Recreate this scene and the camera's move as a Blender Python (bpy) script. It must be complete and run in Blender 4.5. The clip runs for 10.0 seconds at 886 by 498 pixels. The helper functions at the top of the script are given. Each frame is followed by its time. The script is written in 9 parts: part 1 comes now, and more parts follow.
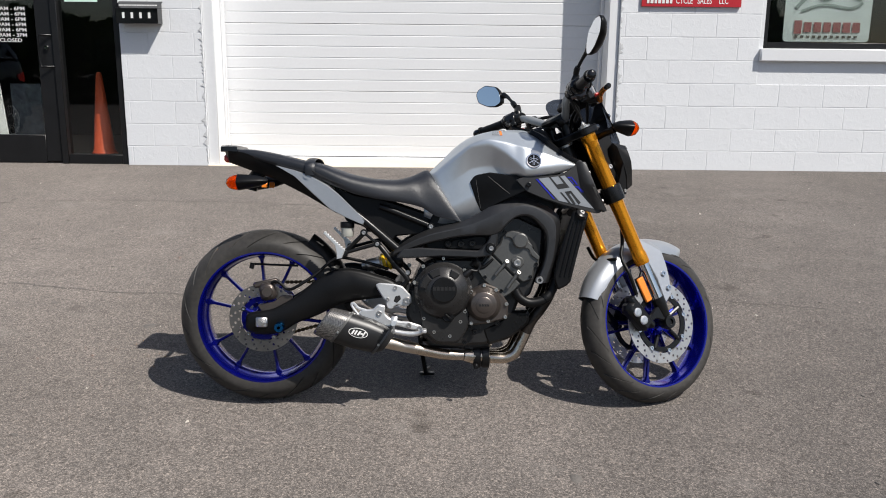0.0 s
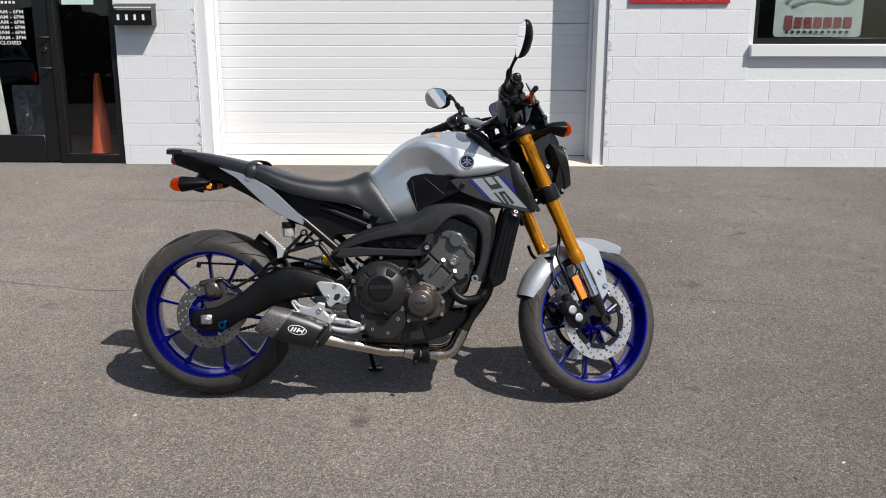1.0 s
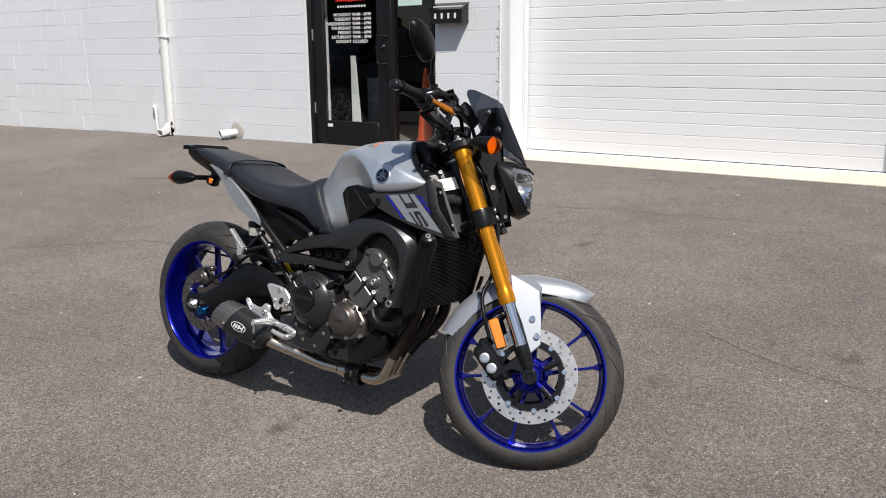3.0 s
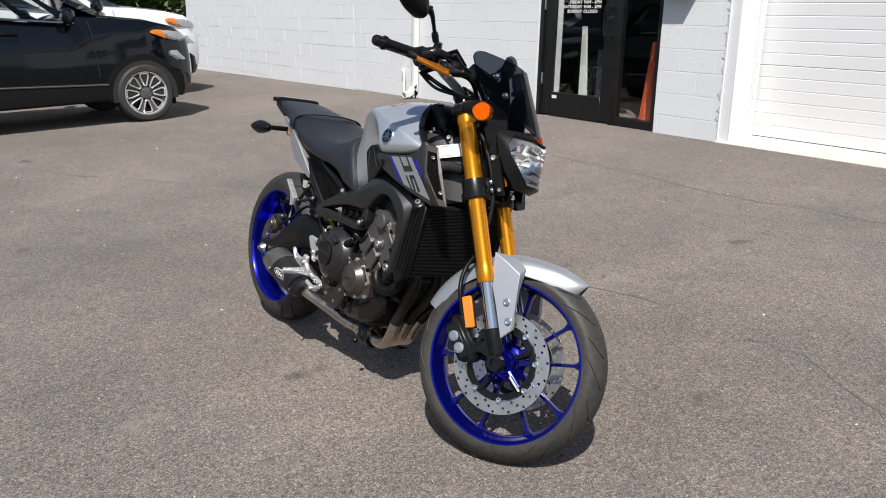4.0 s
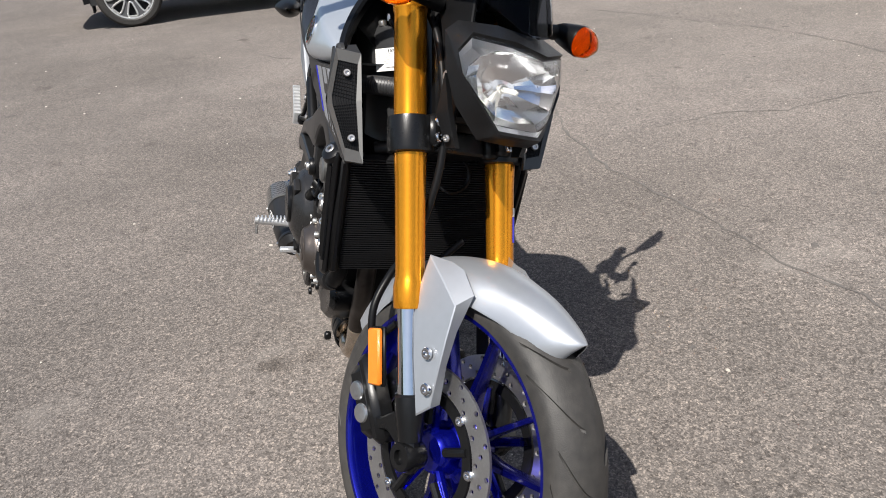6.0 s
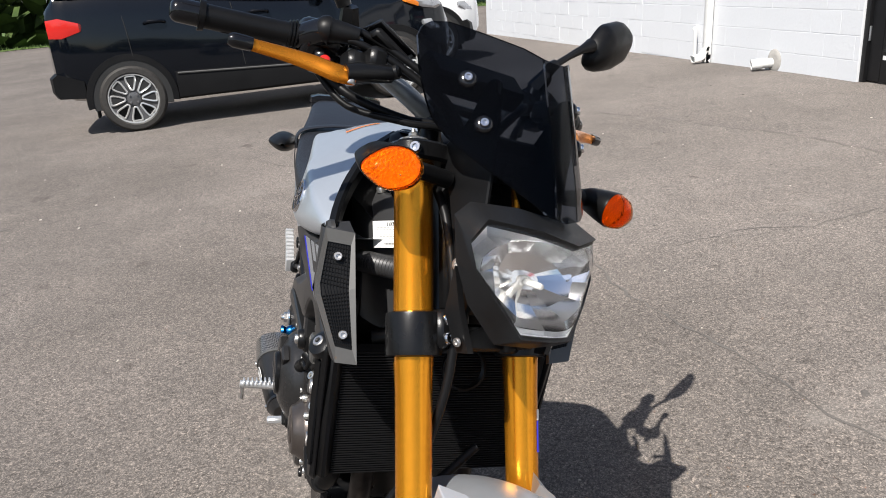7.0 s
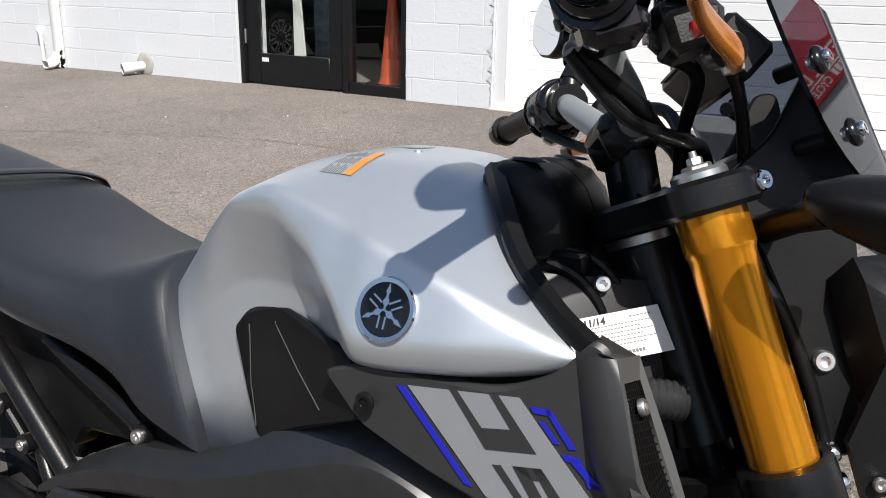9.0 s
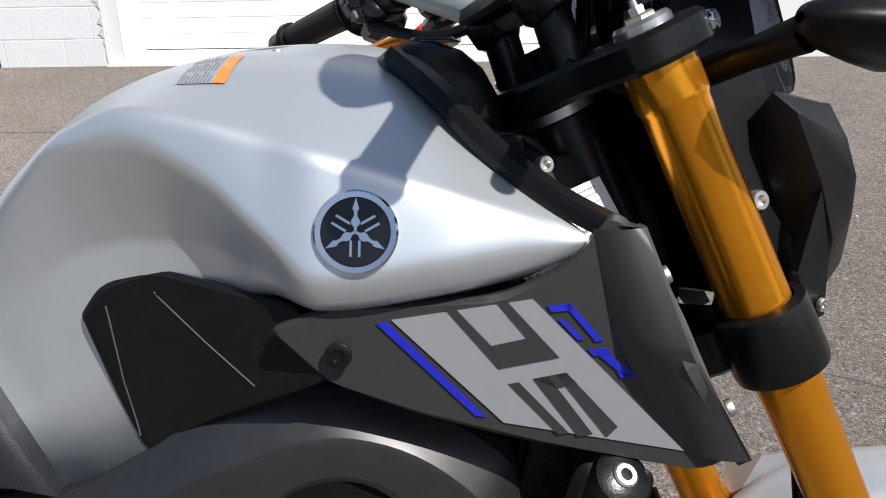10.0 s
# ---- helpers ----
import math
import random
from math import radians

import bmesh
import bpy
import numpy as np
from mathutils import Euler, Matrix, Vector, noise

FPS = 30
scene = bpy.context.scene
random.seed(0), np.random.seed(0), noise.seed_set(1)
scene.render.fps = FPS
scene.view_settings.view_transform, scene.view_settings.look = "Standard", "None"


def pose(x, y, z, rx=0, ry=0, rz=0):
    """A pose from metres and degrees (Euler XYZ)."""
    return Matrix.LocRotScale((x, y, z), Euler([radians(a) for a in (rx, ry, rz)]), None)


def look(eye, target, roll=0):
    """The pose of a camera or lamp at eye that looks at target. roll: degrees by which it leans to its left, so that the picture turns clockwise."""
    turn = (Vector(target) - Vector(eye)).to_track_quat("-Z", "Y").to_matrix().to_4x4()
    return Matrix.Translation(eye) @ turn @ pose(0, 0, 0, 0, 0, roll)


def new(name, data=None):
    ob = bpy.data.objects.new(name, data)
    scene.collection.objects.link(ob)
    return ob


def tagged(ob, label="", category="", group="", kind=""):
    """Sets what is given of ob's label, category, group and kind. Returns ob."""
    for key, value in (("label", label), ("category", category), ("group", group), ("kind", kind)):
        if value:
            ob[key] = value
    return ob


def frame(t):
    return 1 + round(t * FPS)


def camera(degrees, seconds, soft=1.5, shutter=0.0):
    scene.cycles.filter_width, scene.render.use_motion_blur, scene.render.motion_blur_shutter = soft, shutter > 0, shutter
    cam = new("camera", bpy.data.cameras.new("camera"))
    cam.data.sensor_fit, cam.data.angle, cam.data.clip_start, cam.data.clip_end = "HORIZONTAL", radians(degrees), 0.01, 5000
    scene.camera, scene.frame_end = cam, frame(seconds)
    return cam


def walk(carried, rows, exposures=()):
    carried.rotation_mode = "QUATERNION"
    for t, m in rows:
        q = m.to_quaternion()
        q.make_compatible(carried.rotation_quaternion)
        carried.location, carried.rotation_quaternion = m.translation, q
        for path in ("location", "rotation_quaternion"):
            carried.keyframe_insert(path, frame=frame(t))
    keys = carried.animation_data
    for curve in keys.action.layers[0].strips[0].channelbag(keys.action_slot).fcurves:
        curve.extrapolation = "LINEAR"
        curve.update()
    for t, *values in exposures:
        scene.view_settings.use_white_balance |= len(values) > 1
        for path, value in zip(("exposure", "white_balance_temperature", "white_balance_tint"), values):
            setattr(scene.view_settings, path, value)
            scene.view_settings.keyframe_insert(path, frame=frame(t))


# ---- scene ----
cam = camera(56.0, 10.0, 1.0)
METRES, EYE, TILT, LEAN, TURN = 6.45, 1.383, -12.5, -0.54, 0.0
ROWS = [
    (0.0, 0.0, 0.0, 0.0, -0.0, 0.0, 0.0),
    (0.5, 0.0031, 0.0017, 0.0006, -1.45, -0.34, -0.11),
    (1.0, 0.0477, -0.0108, 0.002, 1.59, -0.31, 0.14),
    (1.5, 0.1021, 0.0029, 0.0025, 6.66, 0.6, -1.8),
    (2.0, 0.1626, 0.0383, 0.0135, 14.62, 0.3, -3.0),
    (2.5, 0.2371, 0.0735, 0.0262, 24.06, -0.81, -4.5),
    (4.0, 0.3942, 0.2271, 0.0503, 54.32, -7.47, -11.29),
    (4.5, 0.408, 0.2888, 0.062, 65.46, -11.74, -15.15),
    (5.0, 0.3819, 0.3416, 0.0585, 73.98, -18.94, -15.43),
    (6.5, 0.2651, 0.4319, 0.0804, 77.53, -19.16, -8.56),
    (7.0, 0.2518, 0.4253, 0.0907, 77.15, -14.38, -9.87),
    (7.5, 0.2211, 0.397, 0.0945, 70.17, -9.69, -11.37),
    (8.0, 0.1856, 0.374, 0.0867, 60.21, -7.04, -11.52),
    (8.5, 0.1353, 0.3673, 0.0742, 47.44, -7.1, -10.07),
    (9.0, 0.1024, 0.3586, 0.0667, 30.19, -6.63, -7.04),
    (9.5, 0.0837, 0.3534, 0.0627, 14.71, -7.24, -3.44),
    (10.0, 0.0623, 0.364, 0.0571, 4.0, -8.55, 1.02),
]
walk(cam, [(t, pose(0, 0, EYE, TILT, LEAN, TURN) @ pose(METRES * x, METRES * y, METRES * z, 90 + pitch, roll, yaw)) for t, x, y, z, yaw, pitch, roll in ROWS], [(0.0, 0.20), (2.5, 0.09), (4.0, 0.20), (4.5, 0.40), (5.0, 0.54), (5.4, 0.55), (6.5, 0.46), (7.0, 0.49), (7.5, 0.40), (8.5, 0.26), (9.0, 0.42), (9.5, 0.46), (10.0, 0.48)])

# ---- sky, sun ----
SUN_AZ, SUN_EL = 40.5, 53.0        # degrees: compass turn of the sun from +x towards -y, and height
world = bpy.data.worlds.new("sky")
scene.world = world
world.use_nodes = True
wn = world.node_tree
sky = wn.nodes.new("ShaderNodeTexSky")
sky.sky_type, sky.sun_disc = "NISHITA", False
sky.sun_elevation, sky.sun_rotation = radians(SUN_EL), radians(90 + SUN_AZ)
sky.air_density, sky.dust_density = 1.0, 1.5
wn.nodes["Background"].inputs["Strength"].default_value = 0.085
wn.links.new(sky.outputs["Color"], wn.nodes["Background"].inputs["Color"])
sun_way = Vector((math.cos(radians(SUN_EL)) * math.cos(radians(-SUN_AZ)), math.cos(radians(SUN_EL)) * math.sin(radians(-SUN_AZ)), math.sin(radians(SUN_EL))))
sun = new("sun", bpy.data.lights.new("sun", "SUN"))
sun.data.energy, sun.data.angle, sun.data.color = 5.0, radians(0.53), (1.0, 0.955, 0.89)
sun.matrix_world = look(sun_way * 30, (0, 0, 0))

# ---- building blocks ----
I4 = Matrix.Identity(4)
SIDE = Matrix(((1, 0, 0, 0), (0, 0, -1, 0), (0, 1, 0, 0), (0, 0, 0, 1)))   # drawn in x and z, thickness towards -y


def at(x, y, z, m=I4):
    return Matrix.Translation((x, y, z)) @ m


def aim(p, way, spin=0.0):
    """A frame at p whose z axis points along way."""
    return Matrix.Translation(p) @ Vector(way).to_track_quat("Z", "Y").to_matrix().to_4x4() @ Matrix.Rotation(radians(spin), 4, "Z")


def spline(pts, n=6, closed=False):
    """A smooth line through the given points, n steps between two of them."""
    p = [Vector(q) for q in pts]
    k = len(p)
    out = []
    for i in range(k if closed else k - 1):
        a, b, c, d = (p[(i + j) % k] if closed else p[min(max(i + j, 0), k - 1)] for j in (-1, 0, 1, 2))
        for s in range(n):
            t = s / n
            out.append(0.5 * (2 * b + (c - a) * t + (2 * a - 5 * b + 4 * c - d) * t * t + (3 * b - a - 3 * c + d) * t ** 3))
    if not closed:
        out.append(p[-1].copy())
    return out


def add_faces(bm, verts, faces, m=I4):
    vs = [bm.verts.new(m @ Vector(v)) for v in verts]
    for f in faces:
        try:
            bm.faces.new([vs[i] for i in f])
        except ValueError:
            pass
    return vs


def add_rings(bm, rings, m=I4, caps=True, closed=True, loop=False):
    """Skin between rings of equal length. closed: each ring is a loop. loop: the last ring joins the first."""
    k = len(rings[0])
    vs = [[bm.verts.new(m @ Vector(v)) for v in r] for r in rings]
    for i in range(len(rings) if loop else len(rings) - 1):
        a, b = vs[i], vs[(i + 1) % len(rings)]
        for j in range(k if closed else k - 1):
            try:
                bm.faces.new((a[j], a[(j + 1) % k], b[(j + 1) % k], b[j]))
            except ValueError:
                pass
    if caps and closed and not loop:
        bm.faces.new(vs[0][::-1])
        bm.faces.new(vs[-1])
    return vs


def add_box(bm, c, s, m=I4, bev=0.0):
    x, y, z = (v / 2 for v in s)
    b = min(bev, x * 0.9, y * 0.9, z * 0.9)
    c = Vector(c)
    if b <= 0:
        v = [(i * x, j * y, k * z) for k in (-1, 1) for i, j in ((-1, -1), (1, -1), (1, 1), (-1, 1))]
        add_faces(bm, v, [(3, 2, 1, 0), (4, 5, 6, 7), (0, 1, 5, 4), (1, 2, 6, 5), (2, 3, 7, 6), (3, 0, 4, 7)], m @ Matrix.Translation(c))
        return
    rings = []
    for dz, ins in ((-z, b), (-z + b, 0), (z - b, 0), (z, b)):
        rr = []
        for sx, sy in ((-1, -1), (1, -1), (1, 1), (-1, 1)):
            e = [(sx * (x - b - ins * 0.0), sy * (y - ins)), (sx * (x - ins), sy * (y - b))]
            if sx * sy < 0:
                e = [e[0], e[1]]
            else:
                e = [e[1], e[0]] if sx * sy > 0 else e
            rr += e
        rings.append([(px, py, dz) for px, py in rr])
    add_rings(bm, rings, m @ Matrix.Translation(c))


def add_lathe(bm, prof, m=I4, segs=40, closed=False):
    """Turn a profile of (radius, height) about z."""
    rings = []
    for i in range(segs):
        a = 2 * math.pi * i / segs
        rings.append([(r * math.cos(a), r * math.sin(a), h) for r, h in prof])
    add_rings(bm, rings, m, caps=False, closed=closed, loop=True)


def add_tube(bm, pts, r, m=I4, segs=12, n=6, caps=True, closed=False, squash=1.0, up=None):
    """A tube along a smooth line. r: one radius or one for each given point."""
    line = spline(pts, n, closed) if n > 1 else [Vector(p) for p in pts]
    if isinstance(r, (int, float)):
        rad = [r] * len(line)
    else:
        rad = []
        for i in range(len(line)):
            u = i / max(len(line) - 1, 1) * (len(r) - 1)
            j = min(int(u), len(r) - 2)
            rad.append(r[j] + (r[j + 1] - r[j]) * (u - j))
    k = len(line)
    tang = [(line[(i + 1) % k if closed else min(i + 1, k - 1)] - line[i - 1 if (closed or i) else 0]).normalized() for i in range(k)]
    nrm = Vector(up) if up else tang[0].orthogonal()
    rings = []
    for p, t, q in zip(line, tang, rad):
        nrm = (nrm - t * nrm.dot(t))
        nrm = nrm.normalized() if nrm.length > 1e-6 else t.orthogonal().normalized()
        b = t.cross(nrm)
        rings.append([p + nrm * (q * math.cos(2 * math.pi * j / segs)) + b * (q * squash * math.sin(2 * math.pi * j / segs)) for j in range(segs)])
    add_rings(bm, rings, m, caps=caps, loop=closed)


def add_prism(bm, outline, z0, z1, m=I4, bev=0.0):
    """An outline in x, y given thickness from z0 to z1; bev: width of the eased edge on both faces."""
    pts = [Vector((p[0], p[1])) for p in outline]
    area = sum(a.x * b.y - b.x * a.y for a, b in zip(pts, pts[1:] + pts[:1]))
    if area < 0:
        pts.reverse()
    k = len(pts)

    def inset(d):
        out = []
        for i in range(k):
            a, b, c = pts[i - 1], pts[i], pts[(i + 1) % k]
            e1, e2 = (b - a), (c - b)
            if e1.length < 1e-7 or e2.length < 1e-7:
                out.append(b)
                continue
            n1, n2 = Vector((-e1.y, e1.x)).normalized(), Vector((-e2.y, e2.x)).normalized()
            s = n1 + n2
            s = s / max(s.dot(n1), 0.35) if s.length > 1e-6 else n1
            out.append(b + s * d)
        return out
    if bev > 0:
        q = inset(bev)
        rings = [[(p.x, p.y, z0) for p in q], [(p.x, p.y, z0 + bev) for p in pts], [(p.x, p.y, z1 - bev) for p in pts], [(p.x, p.y, z1) for p in q]]
    else:
        rings = [[(p.x, p.y, z0) for p in pts], [(p.x, p.y, z1) for p in pts]]
    add_rings(bm, rings, m)


def add_bolt(bm, p, way, r=0.008, h=0.006, socket=True):
    """A round-headed bolt with a hexagon socket, standing on p."""
    prof = [(0.0001, 0), (r, 0), (r, h * 0.7), (r * 0.85, h)]
    prof += [(r * 0.5, h), (r * 0.45, h * 0.35), (0.0001, h * 0.3)] if socket else [(0.0001, h)]
    add_lathe(bm, prof, aim(p, way), 14)


def add_hex(bm, p, way, r=0.012, h=0.008):
    prof = [(0.0001, 0), (r, 0), (r, h * 0.8), (r * 0.86, h), (0.0001, h)]
    add_lathe(bm, prof, aim(p, way), 6)


def mesh_of(bm, name, material, angle=38.0, weld=True):
    if weld:
        bmesh.ops.remove_doubles(bm, verts=bm.verts[:], dist=1e-5)
    bmesh.ops.recalc_face_normals(bm, faces=bm.faces[:])
    me = bpy.data.meshes.new(name)
    bm.to_mesh(me)
    bm.free()
    for mt in material if isinstance(material, (list, tuple)) else (material,):
        me.materials.append(mt)
    me.shade_smooth()
    me.set_sharp_from_angle(angle=radians(angle))
    return me


def part(name, bm, material, parent, label="", angle=38.0, weld=True):
    ob = new(name, mesh_of(bm, name, material, angle, weld))
    ob.parent = parent
    if label:
        tagged(ob, label)
    return ob


def thing(name, label, category, m=I4, group="", kind=""):
    ob = new(name)
    ob.empty_display_size = 0.1
    ob.matrix_world = m
    return tagged(ob, label, category, group, kind)


def solid(name, bm, material, label, category, kind="", group="", angle=38.0, m=I4):
    """A top-level thing of one mesh."""
    ob = new(name, mesh_of(bm, name, material, angle))
    ob.matrix_world = m
    return tagged(ob, label, category, group, kind)


def BM():
    return bmesh.new()


def rounded(outline, r, n=4):
    """Rounds the corners of an outline in two dimensions."""
    out = []
    k = len(outline)
    for i in range(k):
        a, b, c = (Vector(outline[j % k][:2]) for j in (i - 1, i, i + 1))
        rr = outline[i][2] if len(outline[i]) > 2 else r
        d1, d2 = (a - b), (c - b)
        q = min(rr, d1.length * 0.45, d2.length * 0.45)
        p0, p2 = b + d1.normalized() * q, b + d2.normalized() * q
        for s in range(n + 1):
            t = s / n
            out.append((1 - t) ** 2 * p0 + 2 * t * (1 - t) * b + t * t * p2)
    return [(v.x, v.y) for v in out]


# ---- materials ----
def mat(name, col, rough=0.5, metal=0.0, vary=0.12, scale=8.0, fine=90.0, bump=0.0, bump_scale=200.0, coat=0.0, spec=0.5, rvary=0.1, col2=None, rnd=0.0):
    """A surface with soft wear at two scales. vary: how far the colour strays; col2: a second colour that it strays to."""
    mt = bpy.data.materials.new(name)
    mt.use_nodes = True
    nt = mt.node_tree
    n, l = nt.nodes, nt.links
    b = n["Principled BSDF"]
    tc = n.new("ShaderNodeTexCoord")
    n1, n2 = n.new("ShaderNodeTexNoise"), n.new("ShaderNodeTexNoise")
    n1.inputs["Scale"].default_value, n2.inputs["Scale"].default_value = scale, fine
    n1.inputs["Detail"].default_value, n2.inputs["Detail"].default_value = 4, 3
    l.new(tc.outputs["Object"], n1.inputs["Vector"])
    l.new(tc.outputs["Object"], n2.inputs["Vector"])
    add = n.new("ShaderNodeMath")
    add.operation = "MULTIPLY_ADD"
    add.inputs[1].default_value = 0.5
    l.new(n1.outputs["Fac"], add.inputs[0])
    half = n.new("ShaderNodeMath")
    half.operation = "MULTIPLY"
    half.inputs[1].default_value = 0.5
    l.new(n2.outputs["Fac"], half.inputs[0])
    l.new(half.outputs[0], add.inputs[2])
    ramp = n.new("ShaderNodeMapRange")
    ramp.inputs["From Min"].default_value, ramp.inputs["From Max"].default_value = 0.3, 0.7
    l.new(add.outputs[0], ramp.inputs["Value"])
    mix = n.new("ShaderNodeMix")
    mix.data_type = "RGBA"
    c2 = col2 or tuple(c * (1 + vary) for c in col)
    c1 = col if col2 else tuple(c * (1 - vary) for c in col)
    mix.inputs["A"].default_value, mix.inputs["B"].default_value = (*c1, 1), (*c2, 1)
    l.new(ramp.outputs["Result"], mix.inputs["Factor"])
    out = mix.outputs["Result"]
    if rnd:
        oi, hs = n.new("ShaderNodeObjectInfo"), n.new("ShaderNodeHueSaturation")
        mr = n.new("ShaderNodeMapRange")
        mr.inputs["To Min"].default_value, mr.inputs["To Max"].default_value = 1 - rnd, 1 + rnd
        l.new(oi.outputs["Random"], mr.inputs["Value"])
        l.new(mr.outputs["Result"], hs.inputs["Value"])
        l.new(out, hs.inputs["Color"])
        out = hs.outputs["Color"]
    l.new(out, b.inputs["Base Color"])
    rr = n.new("ShaderNodeMapRange")
    rr.inputs["To Min"].default_value, rr.inputs["To Max"].default_value = max(rough - rvary, 0.02), min(rough + rvary, 1)
    l.new(n1.outputs["Fac"], rr.inputs["Value"])
    l.new(rr.outputs["Result"], b.inputs["Roughness"])
    b.inputs["Metallic"].default_value = metal
    b.inputs["Specular IOR Level"].default_value = spec
    b.inputs["Coat Weight"].default_value = coat
    b.inputs["Coat Roughness"].default_value = 0.06
    if bump:
        n3, bp = n.new("ShaderNodeTexNoise"), n.new("ShaderNodeBump")
        n3.inputs["Scale"].default_value, n3.inputs["Detail"].default_value = bump_scale, 3
        l.new(tc.outputs["Object"], n3.inputs["Vector"])
        bp.inputs["Strength"].default_value, bp.inputs["Distance"].default_value = bump, 0.002
        l.new(n3.outputs["Fac"], bp.inputs["Height"])
        l.new(bp.outputs["Normal"], b.inputs["Normal"])
    return mt


def glass(name, col=(1, 1, 1), rough=0.0, ior=1.45):
    mt = bpy.data.materials.new(name)
    mt.use_nodes = True
    b = mt.node_tree.nodes["Principled BSDF"]
    b.inputs["Base Color"].default_value = (*col, 1)
    b.inputs["Transmission Weight"].default_value, b.inputs["Roughness"].default_value, b.inputs["IOR"].default_value = 1.0, rough, ior
    return mt


def asphalt_mat():
    mt = bpy.data.materials.new("worn asphalt")
    mt.use_nodes = True
    n, l = mt.node_tree.nodes, mt.node_tree.links
    b = n["Principled BSDF"]
    tc = n.new("ShaderNodeTexCoord")

    def noise_tex(scale, detail, rough=0.55):
        q = n.new("ShaderNodeTexNoise")
        q.inputs["Scale"].default_value, q.inputs["Detail"].default_value, q.inputs["Roughness"].default_value = scale, detail, rough
        l.new(tc.outputs["Object"], q.inputs["Vector"])
        return q
    big, mid, grain = noise_tex(0.55, 5), noise_tex(4.0, 5), noise_tex(150.0, 2, 0.7)
    vor = n.new("ShaderNodeTexVoronoi")
    vor.inputs["Scale"].default_value = 285.0
    l.new(tc.outputs["Object"], vor.inputs["Vector"])
    r1 = n.new("ShaderNodeValToRGB")
    r1.color_ramp.elements[0].position, r1.color_ramp.elements[0].color = 0.3, (0.130, 0.116, 0.106, 1)
    r1.color_ramp.elements[1].position, r1.color_ramp.elements[1].color = 0.72, (0.190, 0.170, 0.157, 1)
    l.new(big.outputs["Fac"], r1.inputs["Fac"])
    r2 = n.new("ShaderNodeValToRGB")
    r2.color_ramp.elements[0].position, r2.color_ramp.elements[0].color = 0.3, (0.90, 0.90, 0.90, 1)
    r2.color_ramp.elements[1].position, r2.color_ramp.elements[1].color = 0.75, (1.08, 1.07, 1.06, 1)
    l.new(mid.outputs["Fac"], r2.inputs["Fac"])
    m1 = n.new("ShaderNodeMix")
    m1.data_type, m1.blend_type = "RGBA", "MULTIPLY"
    m1.inputs["Factor"].default_value = 1.0
    l.new(r1.outputs["Color"], m1.inputs["A"])
    l.new(r2.outputs["Color"], m1.inputs["B"])
    # each stone of the aggregate has its own tone
    r3 = n.new("ShaderNodeValToRGB")
    r3.color_ramp.elements[0].position, r3.color_ramp.elements[0].color = 0.0, (0.42, 0.42, 0.42, 1)
    r3.color_ramp.elements[1].position, r3.color_ramp.elements[1].color = 1.0, (1.75, 1.70, 1.64, 1)
    e = r3.color_ramp.elements.new(0.72)
    e.color = (0.98, 0.98, 0.98, 1)
    sep = n.new("ShaderNodeSeparateColor")
    l.new(vor.outputs["Color"], sep.inputs["Color"])
    l.new(sep.outputs["Red"], r3.inputs["Fac"])
    m2 = n.new("ShaderNodeMix")
    m2.data_type, m2.blend_type = "RGBA", "MULTIPLY"
    m2.inputs["Factor"].default_value = 0.9
    l.new(m1.outputs["Result"], m2.inputs["A"])
    l.new(r3.outputs["Color"], m2.inputs["B"])
    # larger stones stand out here and there
    vor2 = n.new("ShaderNodeTexVoronoi")
    vor2.inputs["Scale"].default_value = 118.0
    l.new(tc.outputs["Object"], vor2.inputs["Vector"])
    sep2 = n.new("ShaderNodeSeparateColor")
    l.new(vor2.outputs["Color"], sep2.inputs["Color"])
    r5 = n.new("ShaderNodeValToRGB")
    r5.color_ramp.elements[0].position, r5.color_ramp.elements[0].color = 0.0, (0.55, 0.54, 0.53, 1)
    r5.color_ramp.elements[1].position, r5.color_ramp.elements[1].color = 1.0, (1.50, 1.47, 1.43, 1)
    r5.color_ramp.elements.new(0.30).color = (0.94, 0.94, 0.94, 1)
    r5.color_ramp.elements.new(0.82).color = (1.04, 1.04, 1.04, 1)
    l.new(sep2.outputs["Green"], r5.inputs["Fac"])
    m5 = n.new("ShaderNodeMix")
    m5.data_type, m5.blend_type = "RGBA", "MULTIPLY"
    m5.inputs["Factor"].default_value = 0.8
    l.new(m2.outputs["Result"], m5.inputs["A"])
    l.new(r5.outputs["Color"], m5.inputs["B"])
    # pale scuffs and dark spots
    spot = noise_tex(2.3, 6, 0.65)
    r4 = n.new("ShaderNodeValToRGB")
    r4.color_ramp.elements[0].position, r4.color_ramp.elements[0].color = 0.60, (0, 0, 0, 1)
    r4.color_ramp.elements[1].position, r4.color_ramp.elements[1].color = 0.80, (0.5, 0.5, 0.5, 1)
    l.new(spot.outputs["Fac"], r4.inputs["Fac"])
    m3 = n.new("ShaderNodeMix")
    m3.data_type = "RGBA"
    m3.inputs["B"].default_value = (0.225, 0.207, 0.19, 1)
    l.new(r4.outputs["Color"], m3.inputs["Factor"])
    l.new(m5.outputs["Result"], m3.inputs["A"])
    # small drips of oil and tar
    drip = noise_tex(3.6, 3, 0.5)
    r6 = n.new("ShaderNodeValToRGB")
    r6.color_ramp.elements[0].position, r6.color_ramp.elements[0].color = 0.69, (1, 1, 1, 1)
    r6.color_ramp.elements[1].position, r6.color_ramp.elements[1].color = 0.76, (0.62, 0.61, 0.60, 1)
    l.new(drip.outputs["Fac"], r6.inputs["Fac"])
    m6 = n.new("ShaderNodeMix")
